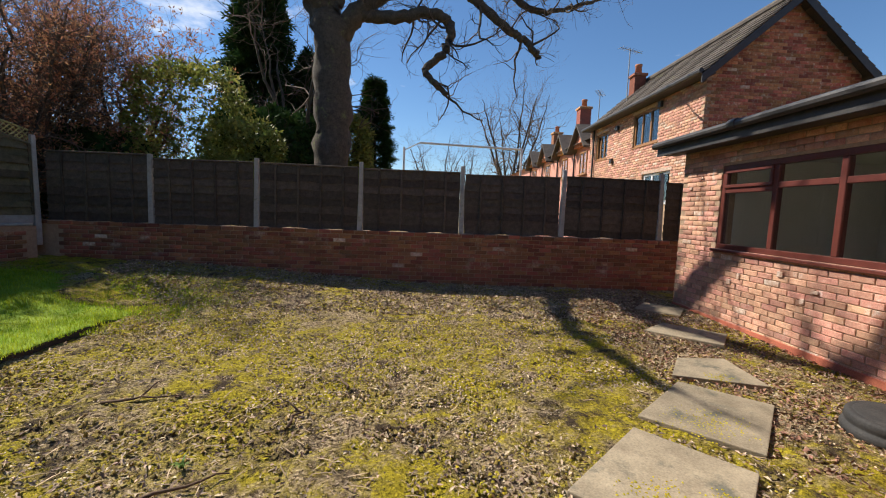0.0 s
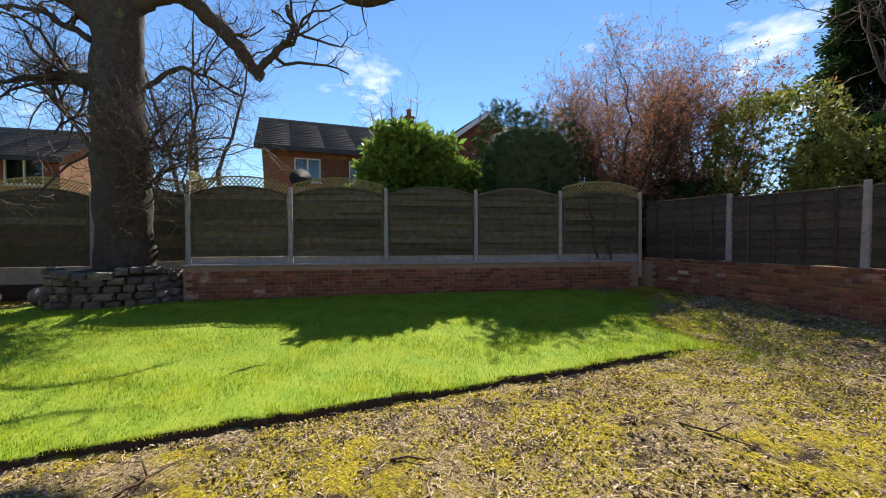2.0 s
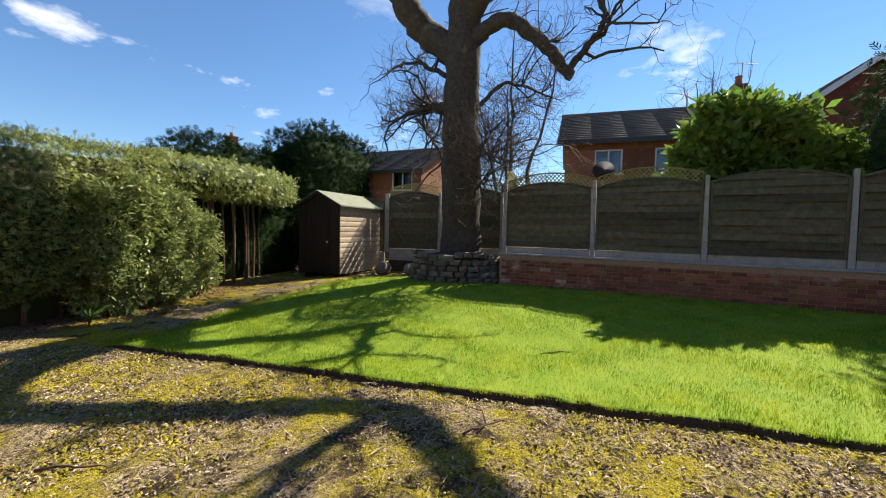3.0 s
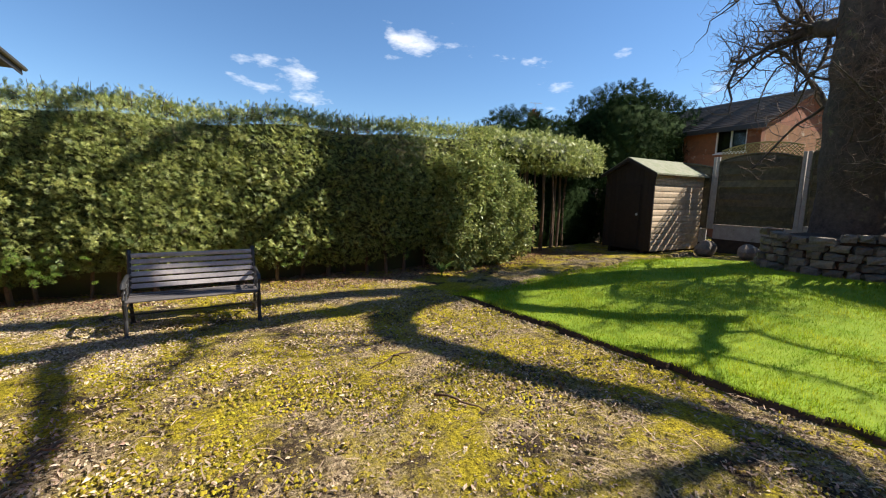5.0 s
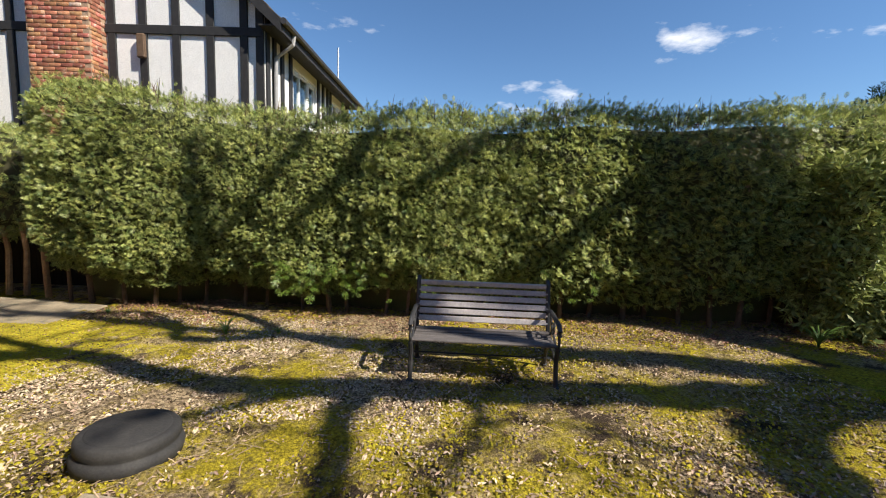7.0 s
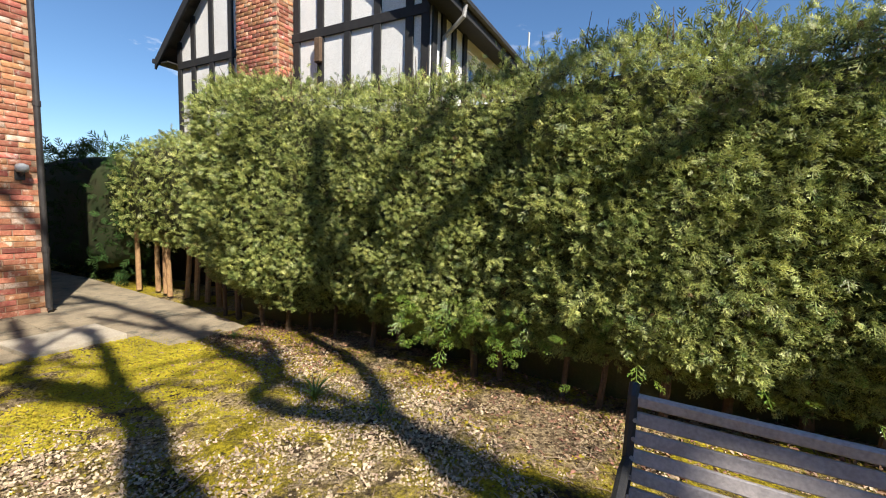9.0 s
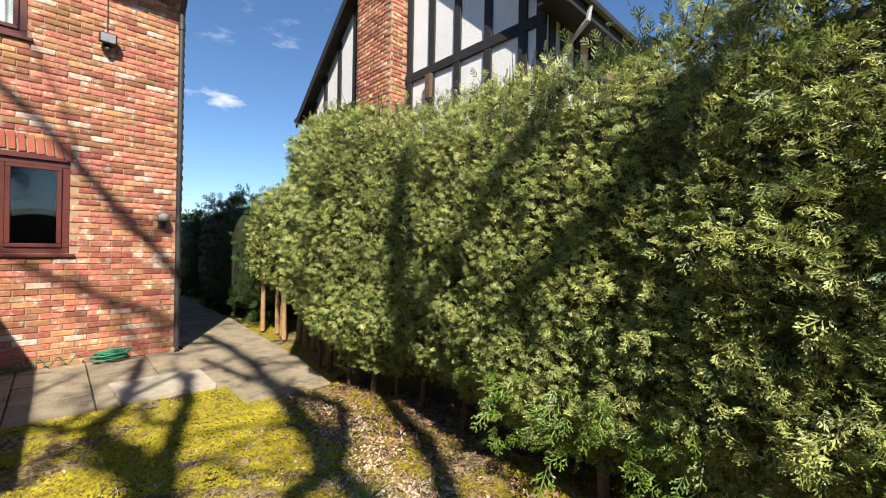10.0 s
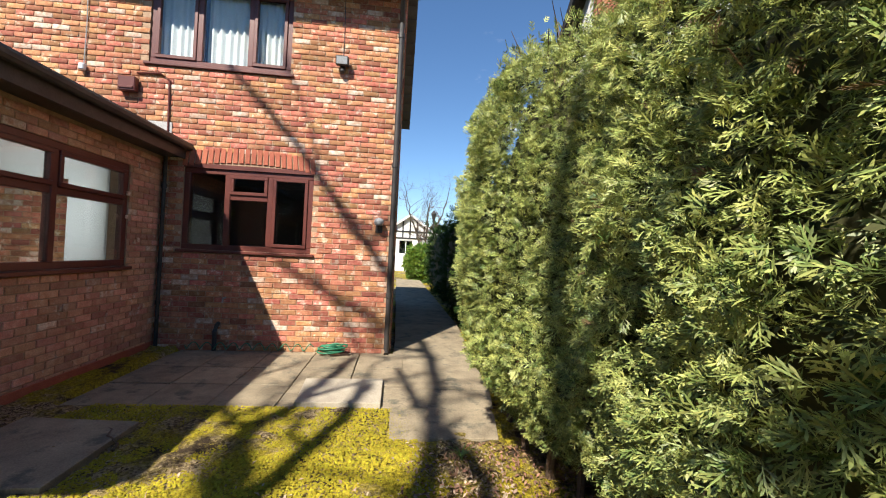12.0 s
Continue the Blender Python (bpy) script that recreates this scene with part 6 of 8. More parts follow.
def shoots(wood, twigs, pts, rads, rng, level, length, count, droop, buds):
    """Side branches off a limb, each with its own twigs."""
    m = len(pts)
    for _ in range(count):
        k = int(rng.integers(max(1, m // 5), m))
        p = pts[k]
        ax = pts[k] - pts[k - 1]
        ax /= np.linalg.norm(ax) + 1e-9
        d = ax * rng.uniform(0.2, 0.8) + rng.normal(0, 0.75, 3)
        d[2] += 0.15 - droop
        d /= np.linalg.norm(d)
        l = length * rng.uniform(0.5, 1.3)
        n = 7 if level else 5
        q, c = [p], d.copy()
        for s in range(n - 1):
            c = c + rng.normal(0, 0.33, 3)
            c[2] += 0.05 - droop * 0.4
            c /= np.linalg.norm(c)
            q.append(q[-1] + c * l / (n - 1))
        q = np.array(q)
        r0 = min(rads[k] * 0.6, 0.022 * l + 0.004)
        rr = np.linspace(r0, 0.0035 if not level else r0 * 0.35, n)
        (wood if level > 1 else twigs).add(q, rr, 5 if level > 1 else 3)
        if level:
            shoots(wood, twigs, q, rr, rng, level - 1, length * 0.5, max(3, int(count * (0.62 if level > 1 else 0.75))), droop, buds)
        else:
            buds.append(q[-1])
            buds.append(q[-2])


def oak(name, label, trunk, r0, r1, limbs, seed, twig_count, droop=0.0, levels=2, length=1.7):
    """limbs: (points, first radius, last radius, number of side branches)."""
    t = empty(name, label=label, category="tree")
    rng = np.random.default_rng(seed)
    w = Wood()
    p = curve(trunk, 26, rng, 0.012)
    r = np.linspace(r0, r1, 26) * (1 + 0.05 * np.sin(np.arange(26) * 1.9)) + 0.35 * r0 * np.exp(-np.arange(26) / 1.6)
    w.add(p, r, 18)
    me = w.mesh("trunk")
    co = np.empty(len(me.vertices) * 3, np.float32)
    me.vertices.foreach_get("co", co)
    co = co.reshape(-1, 3)
    co += (0.065 * vnoise(co.astype(float), 4.0, seed) + 0.02 * vnoise(co.astype(float), 11.0, seed + 2))[:, None] * np.array([1, 1, 0.2])
    me.vertices.foreach_set("co", co.ravel())
    link("trunk", me, M_BARK, t)
    twigs, buds = Wood(), []
    for pts, a, b, cnt in limbs:
        lw = Wood()
        n = 7 * len(pts)
        q = curve(pts, n, rng, 0.02)
        rr = np.linspace(a, b, n) * (1 + 0.07 * np.sin(np.arange(n) * 1.7 + a * 9))
        lw.add(q, rr, 10)
        lw.add(np.stack([q[-1], q[-1] + (q[-1] - q[-2]) * 0.3]), np.array([b, b * 0.3]), 10)
        shoots(lw, twigs, q, rr, rng, levels, length, cnt, droop, buds)
        link("limb", lw.mesh("limb"), M_BARK, t)
    tagged(link("twig", twigs.mesh("twig"), M_TWIG, t), kind="stuff")
    return t, buds


OAK_LIMBS = [
    ([(-9.9, -2.9, 6.1), (-9.7, -2.0, 6.45), (-9.8, -1.2, 5.9), (-9.9, -0.45, 5.05)], 0.20, 0.13, 5),
    ([(-9.88, -0.6, 5.2), (-9.8, -0.1, 5.7), (-9.7, 0.2, 6.15), (-9.8, 0.05, 6.7)], 0.09, 0.05, 8),
    # the long limb over the lawn and its two arms
    ([(-9.9, -2.9, 6.6), (-9.3, -2.1, 7.45), (-8.9, -1.15, 7.6), (-9.0, 0.0, 7.25), (-9.2, 0.9, 7.0), (-9.3, 1.75, 6.9), (-8.6, 2.7, 7.0), (-7.9, 3.6, 7.2)], 0.24, 0.12, 5),
    ([(-9.25, 1.65, 6.9), (-8.67, 1.47, 6.9), (-8.1, 1.45, 6.9), (-7.3, 1.4, 7.0)], 0.10, 0.04, 6),
    # the limb that reaches over the bench to the house
    ([(-9.9, -3.0, 6.8), (-9.2, -2.3, 7.7), (-8.0, -2.1, 8.0), (-6.7, -2.0, 8.1), (-5.6, -1.9, 8.2), (-4.6, -2.1, 8.2), (-3.8, -2.4, 8.2), (-3.1, -2.37, 8.2), (-2.35, -2.2, 8.25), (-1.9, -2.4, 8.3), (-0.3, -2.7, 8.4)], 0.25, 0.06, 3),
    ([(-6.5, -1.98, 8.1), (-6.4, -1.5, 8.1), (-6.55, -0.65, 8.1), (-6.65, 0.3, 8.2), (-6.9, 1.2, 8.4)], 0.12, 0.08, 2),
    ([(-7.35, -2.0, 8.05), (-7.28, -1.4, 8.0), (-7.05, -0.8, 8.0)], 0.06, 0.02, 3),
    ([(-6.2, -1.95, 8.1), (-5.5, -1.58, 8.1), (-5.1, -1.2, 8.1)], 0.07, 0.03, 3),
    ([(-3.9, -2.38, 8.2), (-2.8, -2.7, 8.2), (-1.4, -3.05, 8.3)], 0.10, 0.06, 3),
    ([(-2.4, -2.2, 8.25), (-1.9, -1.7, 8.4), (-0.9, -1.5, 8.8)], 0.06, 0.03, 4),
    ([(-8.0, -2.15, 8.0), (-7.4, -2.5, 8.15), (-6.5, -2.85, 8.2), (-5.4, -3.3, 8.2), (-4.65, -3.9, 8.25), (-3.7, -4.25, 8.6), (-3.45, -4.3, 9.45), (-3.3, -4.45, 10.0)], 0.13, 0.07, 1),
    ([(-5.4, -3.3, 8.2), (-4.4, -2.95, 8.2), (-3.95, -3.5, 8.2), (-3.15, -3.95, 8.2), (-2.4, -3.8, 8.2), (-1.5, -3.5, 8.3), (-0.7, -3.3, 8.4)], 0.10, 0.04, 3),
    ([(-3.95, -3.5, 8.2), (-2.9, -3.5, 8.3), (-2.2, -3.9, 8.4)], 0.05, 0.03, 2),
    # the stout limbs towards the hedge, and the drooping ones that leave them
    ([(-10.0, -3.2, 5.9), (-10.05, -4.1, 6.6), (-9.7, -4.65, 7.4), (-9.55, -4.7, 8.6), (-9.35, -4.7, 9.9), (-9.05, -4.5, 11.0)], 0.38, 0.26, 1),
    ([(-9.95, -4.6, 7.3), (-9.0, -4.6, 8.3), (-8.8, -4.7, 9.5), (-8.6, -4.8, 10.8)], 0.18, 0.12, 1),
    ([(-9.9, -4.6, 9.2), (-9.3, -4.4, 9.55), (-8.6, -4.38, 8.95), (-8.0, -4.38, 8.45), (-7.3, -4.35, 8.1)], 0.16, 0.09, 1),
    ([(-9.3, -4.55, 10.6), (-8.4, -4.25, 10.8), (-7.6, -4.19, 10.46), (-6.9, -4.19, 9.9), (-6.15, -4.19, 9.2)], 0.13, 0.08, 1),
    ([(-9.1, -4.5, 11.0), (-7.6, -4.3, 11.4), (-6.35, -4.09, 10.84), (-5.68, -4.09, 9.9), (-4.88, -4.09, 9.05)], 0.12, 0.07, 1),
    ([(-7.6, -4.3, 11.4), (-6.6, -4.1, 11.6), (-5.7, -4.0, 11.07), (-5.2, -4.0, 10.35), (-4.26, -4.0, 9.3)], 0.11, 0.06, 1),
    ([(-10.1, -3.2, 6.4), (-11.4, -3.5, 7.2), (-12.8, -3.8, 7.8), (-13.8, -4.2, 8.4)], 0.2, 0.06, 5),
    ([(-10.1, -3.0, 7.0), (-11.6, -2.0, 8.6), (-12.8, -0.6, 9.6)], 0.24, 0.06, 8),
    ([(-10.0, -3.1, 6.9), (-10.2, -2.5, 9.0), (-9.6, -1.7, 11.0), (-8.6, -1.2, 12.6)], 0.30, 0.08, 6),
    ([(-8.6, -1.2, 12.5), (-6.0, -1.5, 12.8), (-3.4, -1.8, 12.4), (-1.2, -1.5, 12.2), (0.6, -1.0, 11.9)], 0.12, 0.04, 8),
    ([(-3.4, -1.8, 12.4), (-2.4, -0.6, 12.2), (-1.4, 0.4, 12.2)], 0.07, 0.03, 6),
    ([(-10.2, -3.5, 4.6), (-10.3, -4.0, 4.75), (-10.3, -4.3, 4.65)], 0.17, 0.11, 16),
    ([(-9.8, -2.7, 3.2), (-9.5, -2.3, 3.3), (-9.1, -1.9, 3.0)], 0.05, 0.02, 18),
    ([(-10.2, -3.5, 3.1), (-10.5, -4.0, 3.9), (-10.8, -4.9, 5.0)], 0.06, 0.02, 12),
    ([(-10.0, -3.5, 5.4), (-10.4, -4.6, 6.0), (-11.3, -5.8, 6.2)], 0.07, 0.02, 9),
    ([(-9.9, -2.6, 4.6), (-9.8, -1.9, 5.0), (-9.9, -0.9, 4.6)], 0.06, 0.02, 14),
    ([(-9.7, -2.7, 2.2), (-9.3, -2.4, 2.6), (-9.0, -2.2, 2.5)], 0.04, 0.015, 14),
]
oak("oak_tree", "old bare oak with thick gnarled limbs in corner", [(-9.95, -3.05, 0.4), (-10.0, -3.05, 2.4), (-10.0, -3.1, 4.6), (-10.0, -3.05, 7.1)], 0.50, 0.42, OAK_LIMBS, 5, 0, levels=2, length=1.55)
OAK2 = [
    ([(-2.7, 11.0, 6.0), (-3.3, 11.2, 7.2), (-3.9, 11.3, 8.4), (-4.6, 11.0, 9.6)], 0.42, 0.15, 14),
    ([(-2.6, 11.0, 5.7), (-1.9, 10.9, 6.5), (-1.0, 10.8, 7.0), (0.4, 10.6, 7.3), (2.2, 10.4, 7.6)], 0.30, 0.08, 16),
    ([(-1.9, 10.9, 6.35), (-1.0, 10.7, 6.25), (-0.2, 10.6, 6.35), (0.35, 10.6, 6.1), (0.2, 10.6, 5.4), (-0.25, 10.6, 4.95), (0.35, 10.6, 4.45)], 0.17, 0.07, 11),
    ([(0.4, 10.6, 7.2), (1.1, 10.6, 6.6), (1.9, 10.6, 6.0), (2.3, 10.6, 5.75), (2.62, 10.6, 5.4)], 0.13, 0.07, 9),
    ([(1.4, 10.4, 7.4), (2.2, 10.6, 6.6), (3.2, 10.6, 6.6), (4.2, 10.5, 6.9)], 0.10, 0.03, 10),
    ([(-3.3, 11.2, 7.0), (-4.6, 11.4, 7.3), (-6.0, 11.4, 7.9)], 0.20, 0.06, 12),
    ([(-2.7, 11.0, 6.4), (-2.2, 11.2, 8.0), (-1.2, 11.0, 9.6), (0.5, 10.4, 10.6)], 0.26, 0.06, 14),
    ([(-2.8, 11.0, 6.3), (-3.6, 10.2, 7.8), (-4.1, 9.4, 8.3), (-4.2, 8.2, 9.4), (-3.6, 7.2, 10.2)], 0.26, 0.07, 14),
    ([(-2.7, 11.0, 6.6), (-2.9, 10.0, 8.2), (-2.9, 9.0, 9.2), (-2.2, 8.0, 10.0)], 0.22, 0.06, 14),
    ([(-2.8, 11.0, 6.5), (-4.6, 10.2, 7.6), (-5.6, 8.9, 8.4), (-5.9, 7.6, 9.0)], 0.20, 0.06, 12),
    ([(-1.0, 10.8, 7.0), (0.0, 9.6, 8.2), (1.2, 8.6, 9.2), (2.4, 8.2, 9.6)], 0.13, 0.04, 10),
]
oak("oak_tree", "large bare oak standing beyond the back fence", [(-2.65, 11.0, -0.2), (-2.65, 11.0, 2.4), (-2.62, 11.0, 4.4), (-2.7, 11.0, 6.2)], 0.47, 0.46, OAK2, 9, 0, levels=2, length=1.3)


def bare_tree(label, x, y, h, spread, seed, stems=5, buds_mat=None, count=9, bud=0.07, base=1.0):
    t = empty("bare_tree", label=label, category="tree")
    rng = np.random.default_rng(seed)
    w, tw, bd = Wood(), Wood(), []
    for s in range(stems):
        a = 2 * np.pi * s / stems + rng.uniform(-0.4, 0.4)
        d = np.array([np.cos(a), np.sin(a), 0]) * spread
        pts = [(x + 0.1 * np.cos(a), y + 0.1 * np.sin(a), 0), np.array([x, y, h * 0.35]) + d * 0.25, np.array([x, y, h * 0.7]) + d * 0.7, np.array([x, y, h * rng.uniform(0.9, 1.05)]) + d]
        q = curve(pts, 16, rng, 0.04)
        rr = np.linspace(0.06 * h / 4, 0.012, 16)
        w.add(q, rr, 6)
        shoots(w, tw, q, rr, rng, 1, h * 0.28, count, -0.05, bd)
    link("trunk", w.mesh("trunk"), M_BARK, t)
    tagged(link("twig", tw.mesh("twig"), M_TWIG, t), kind="stuff")
    if buds_mat is not None:
        P = np.array(bd)
        P = P + rng.normal(0, 0.05, P.shape)
        W, F = scatter(LEAF4, P, rng.normal(0, 1, P.shape), bud * rng.uniform(0.6, 1.4, len(P)), rng)
        tagged(link("bud", fast_mesh("bud", W, F), buds_mat, t), kind="stuff")


bare_tree("budding copper-pink tree with many upright stems", -9.7, 9.7, 5.5, 1.8, 201, 14, M_COPPER, 22, 0.075)
bare_tree("second copper-budded tree beyond the fence", -8.8, 12.2, 5.6, 1.5, 202, 9, M_COPPER, 17, 0.10)
bare_tree("bare grey shrub tree behind back fence", -13.8, 12.6, 6.6, 2.0, 203, 8, M_COPPER, 12, 0.07)
bare_tree("tall twiggy tree in hazy woods", -16.0, 15.5, 9.0, 2.6, 212, 8, M_COPPER, 14, 0.08)
bare_tree("slim twiggy tree next to the conifer", -4.4, 14.0, 7.6, 1.6, 213, 6, None, 12)
bare_tree("distant bare tree beyond the row of houses", 6.5, 34.0, 11.0, 3.0, 204, 7, None, 13)
bare_tree("distant bare tree beyond the goal frame", 0.5, 38.0, 7.6, 2.6, 205, 6, None, 11)
bare_tree("distant bare tree with thin crown", 3.4, 40.0, 6.8, 2.4, 206, 6, None, 11)
bare_tree("slender bare tree behind tiled roof", -24.0, 6.0, 9.5, 1.2, 207, 5, None, 9)
bare_tree("distant bare tree above the hedge", -9.5, -33.0, 6.8, 1.8, 208, 6, None, 10)
bare_tree("distant bare tree beyond the path end", 34.0, -9.6, 6.4, 2.0, 209, 6, None, 10)
bare_tree("bare tree behind the oak trunk", -13.6, -2.4, 7.2, 1.5, 210, 4, None, 10)
bare_tree("bare shrub against the fence in front of wall", -7.35, 6.75, 2.6, 0.5, 211, 4, None, 5)


# ---- paving ----
def slab(name, label, pts, z, thick=0.05, group="", seed=0, material=None):
    """A worn paving slab from its outline, with rounded edges and a slight tilt."""
    r = random.Random(seed)
    bm = bmesh.new()
    add_poly_prism(bm, [(x, y, z + r.uniform(-0.006, 0.006)) for x, y in pts], (0, 0, -thick))
    bmesh.ops.bevel(bm, geom=bm.edges[:], offset=0.008, segments=2, affect="EDGES", profile=0.6)
    return tagged(part(name, bm, material or M_SLAB), label, "paving slab", group)


def stepping_stones():
    outlines = [
        [(3.62, 6.55), (4.05, 6.15), (3.72, 5.72), (3.22, 6.12)],
        [(3.25, 5.38), (3.78, 4.86), (3.42, 4.42), (2.78, 4.98)],
        [(2.62, 4.02), (3.12, 4.02), (3.06, 3.36), (2.30, 3.58)],
        [(2.28, 3.46), (2.80, 3.02), (2.16, 2.34), (1.58, 2.82)],
        [(1.48, 2.68), (1.98, 2.18), (1.36, 1.52), (0.78, 2.02)],
        [(0.70, 1.80), (1.30, 1.38), (0.80, 0.80), (0.20, 1.20)],
    ]
    for i, o in enumerate(outlines):
        c = np.mean(o, axis=0)
        slab("stepping_stone", "square concrete stepping stone with dirt and moss", o, g(*c) + 0.035, 0.06, "stepping stones", i)
    slab("stepping_stone", "partly buried concrete slab beside gravel", [(1.55, -3.0), (2.15, -3.15), (2.05, -3.75), (1.42, -3.65)], g(1.8, -3.4) + 0.028, 0.06, "stepping stones", 41)
    slab("stepping_stone", "worn concrete slab sunk among pale gravel", [(1.5, -4.1), (2.1, -4.2), (2.0, -4.62), (1.35, -4.55)], g(1.8, -4.4) + 0.02, 0.05, "stepping stones", 42)


stepping_stones()


def patio():
    z = -0.115
    k = 0
    for i in range(4):
        for j in range(5):
            x0, y0 = 5.62 + i * 0.62, -4.46 - j * 0.61
            a = [(x0 + 0.006, y0 - 0.006), (min(x0 + 0.614, HX - 0.03), y0 - 0.006), (min(x0 + 0.614, HX - 0.03), y0 - 0.604), (x0 + 0.006, y0 - 0.604)]
            if a[0][0] < HX - 0.1 and a[2][1] > -7.6:
                slab("paving_slab", "grey-brown concrete patio slab by the house", a, z + 0.004 * ((i * 7 + j * 3) % 3), 0.06, "patio slabs", k)
            k += 1
    slab("paving_slab", "pale raised doorstep slab on the patio", [(5.62, -6.47), (6.35, -6.42), (6.35, -7.27), (5.60, -7.27)], z + 0.045, 0.07, "patio slabs", 90, M_SLAB_PALE)
    slab("paving_slab", "dark low slab below the shaded wall", [(4.25, -4.5), (5.25, -4.5), (5.15, -5.4), (4.25, -5.4)], z + 0.055, 0.08, "patio slabs", 91)
    # the side path: long slabs with cracks between them
    edge = [(4.95, -7.36, -8.26), (6.15, -7.36, -8.46), (7.3, -7.36, -8.52), (8.6, -7.4, -8.6), (10.2, -7.4, -8.7), (12.2, -7.4, -8.7), (15, -7.4, -8.7), (19, -7.4, -8.7), (24, -7.4, -8.7)]
    for i, (a, b) in enumerate(zip(edge, edge[1:])):
        slab("path_slab", "broad concrete side path slab with hairline joints", [(a[0] + 0.006, a[1]), (b[0] - 0.006, b[1]), (b[0] - 0.006, b[2]), (a[0] + 0.006, a[2])], z + 0.002 * (i % 2), 0.06, "side path slabs", 60 + i)


patio()


# ---- loose cover of the ground ----
def pieces(name, label, material, template, P, flat, size, rng, tilt=0.5):
    n = len(P)
    a = rng.uniform(0, 2 * np.pi, n)
    D = np.stack([np.cos(a), np.sin(a), rng.normal(0, tilt, n)], 1)
    V, F = template
    D /= np.linalg.norm(D, axis=1, keepdims=True)
    up = np.stack([rng.normal(0, tilt, n), rng.normal(0, tilt, n), np.ones(n)], 1)
    B = np.cross(up, D)
    B /= np.linalg.norm(B, axis=1, keepdims=True)
    C = np.cross(D, B)
    W = P[:, None, :] + size[:, None, None] * (V[None, :, 0:1] * D[:, None] + V[None, :, 1:2] * B[:, None] + flat * V[None, :, 2:3] * C[:, None])
    FF = (F[None] + (np.arange(n) * len(V))[:, None, None]).reshape(-1, F.shape[1])
    return tagged(link(name, fast_mesh(name, W.reshape(-1, 3), FF), material), label, "ground cover", kind="stuff")


OCTA = (np.array([(0.5, 0, 0), (-0.5, 0.05, 0), (0, 0.42, 0), (0.05, -0.4, 0), (0.05, 0, 0.38)]),
        np.array([(0, 2, 4), (2, 1, 4), (1, 3, 4), (3, 0, 4)]))
CHIP = (np.array([(-0.5, -0.12, 0), (0.1, -0.2, 0.1), (0.5, 0.05, 0.0), (-0.05, 0.2, 0.12)]), np.array([(0, 1, 2), (0, 2, 3)]))
MOSS = (np.array([(-0.5, -0.1, 0), (-0.12, -0.5, 0), (0.5, 0.06, 0), (0.1, 0.5, 0), (0.02, 0.0, 0.55)]), np.array([(0, 1, 4), (1, 2, 4), (2, 3, 4), (3, 0, 4)]))
TWIG = (np.array([(-0.5, -0.02, 0), (-0.5, 0.02, 0.01), (0.0, 0.05, 0.05), (0.02, 0.0, 0.05), (0.5, -0.03, 0.02)]), np.array([(0, 1, 2), (0, 2, 3), (3, 2, 4)]))


def ground_points(n, rng, box4, keep=None):
    x, y = rng.uniform(box4[0], box4[1], n), rng.uniform(box4[2], box4[3], n)
    ok = ~lawn_inside(x, y)
    ok &= ~((x > 5.6) & (y < -4.4))
    ok &= (x < EX - 0.02) | (y < EY0)
    ok &= ~((x > 4.22) & (x < 5.22) & (y > -5.43))
    ok &= ~((x > 2.1) & (y < 1.72) & (y > EY0 - 0.02))
    if keep is not None:
        ok &= keep(x, y, rng)
    x, y = x[ok], y[ok]
    return np.stack([x, y, gz(x, y)], 1)


def patchy(f, seed, lo):
    return lambda x, y, rng: vnoise(np.stack([x, y, 0 * x], 1), f, seed) + rng.normal(0, 0.35, len(x)) > lo


def off_carpet(keep):
    """The same rule, kept off the moss carpet beside the patio."""
    return lambda x, y, rng: keep(x, y, rng) & ~((x > 3.3 + 0.25 * np.sin(y * 3)) & (y < -4.7) & (y > -7.5) & (rng.random(len(x)) < 0.93))


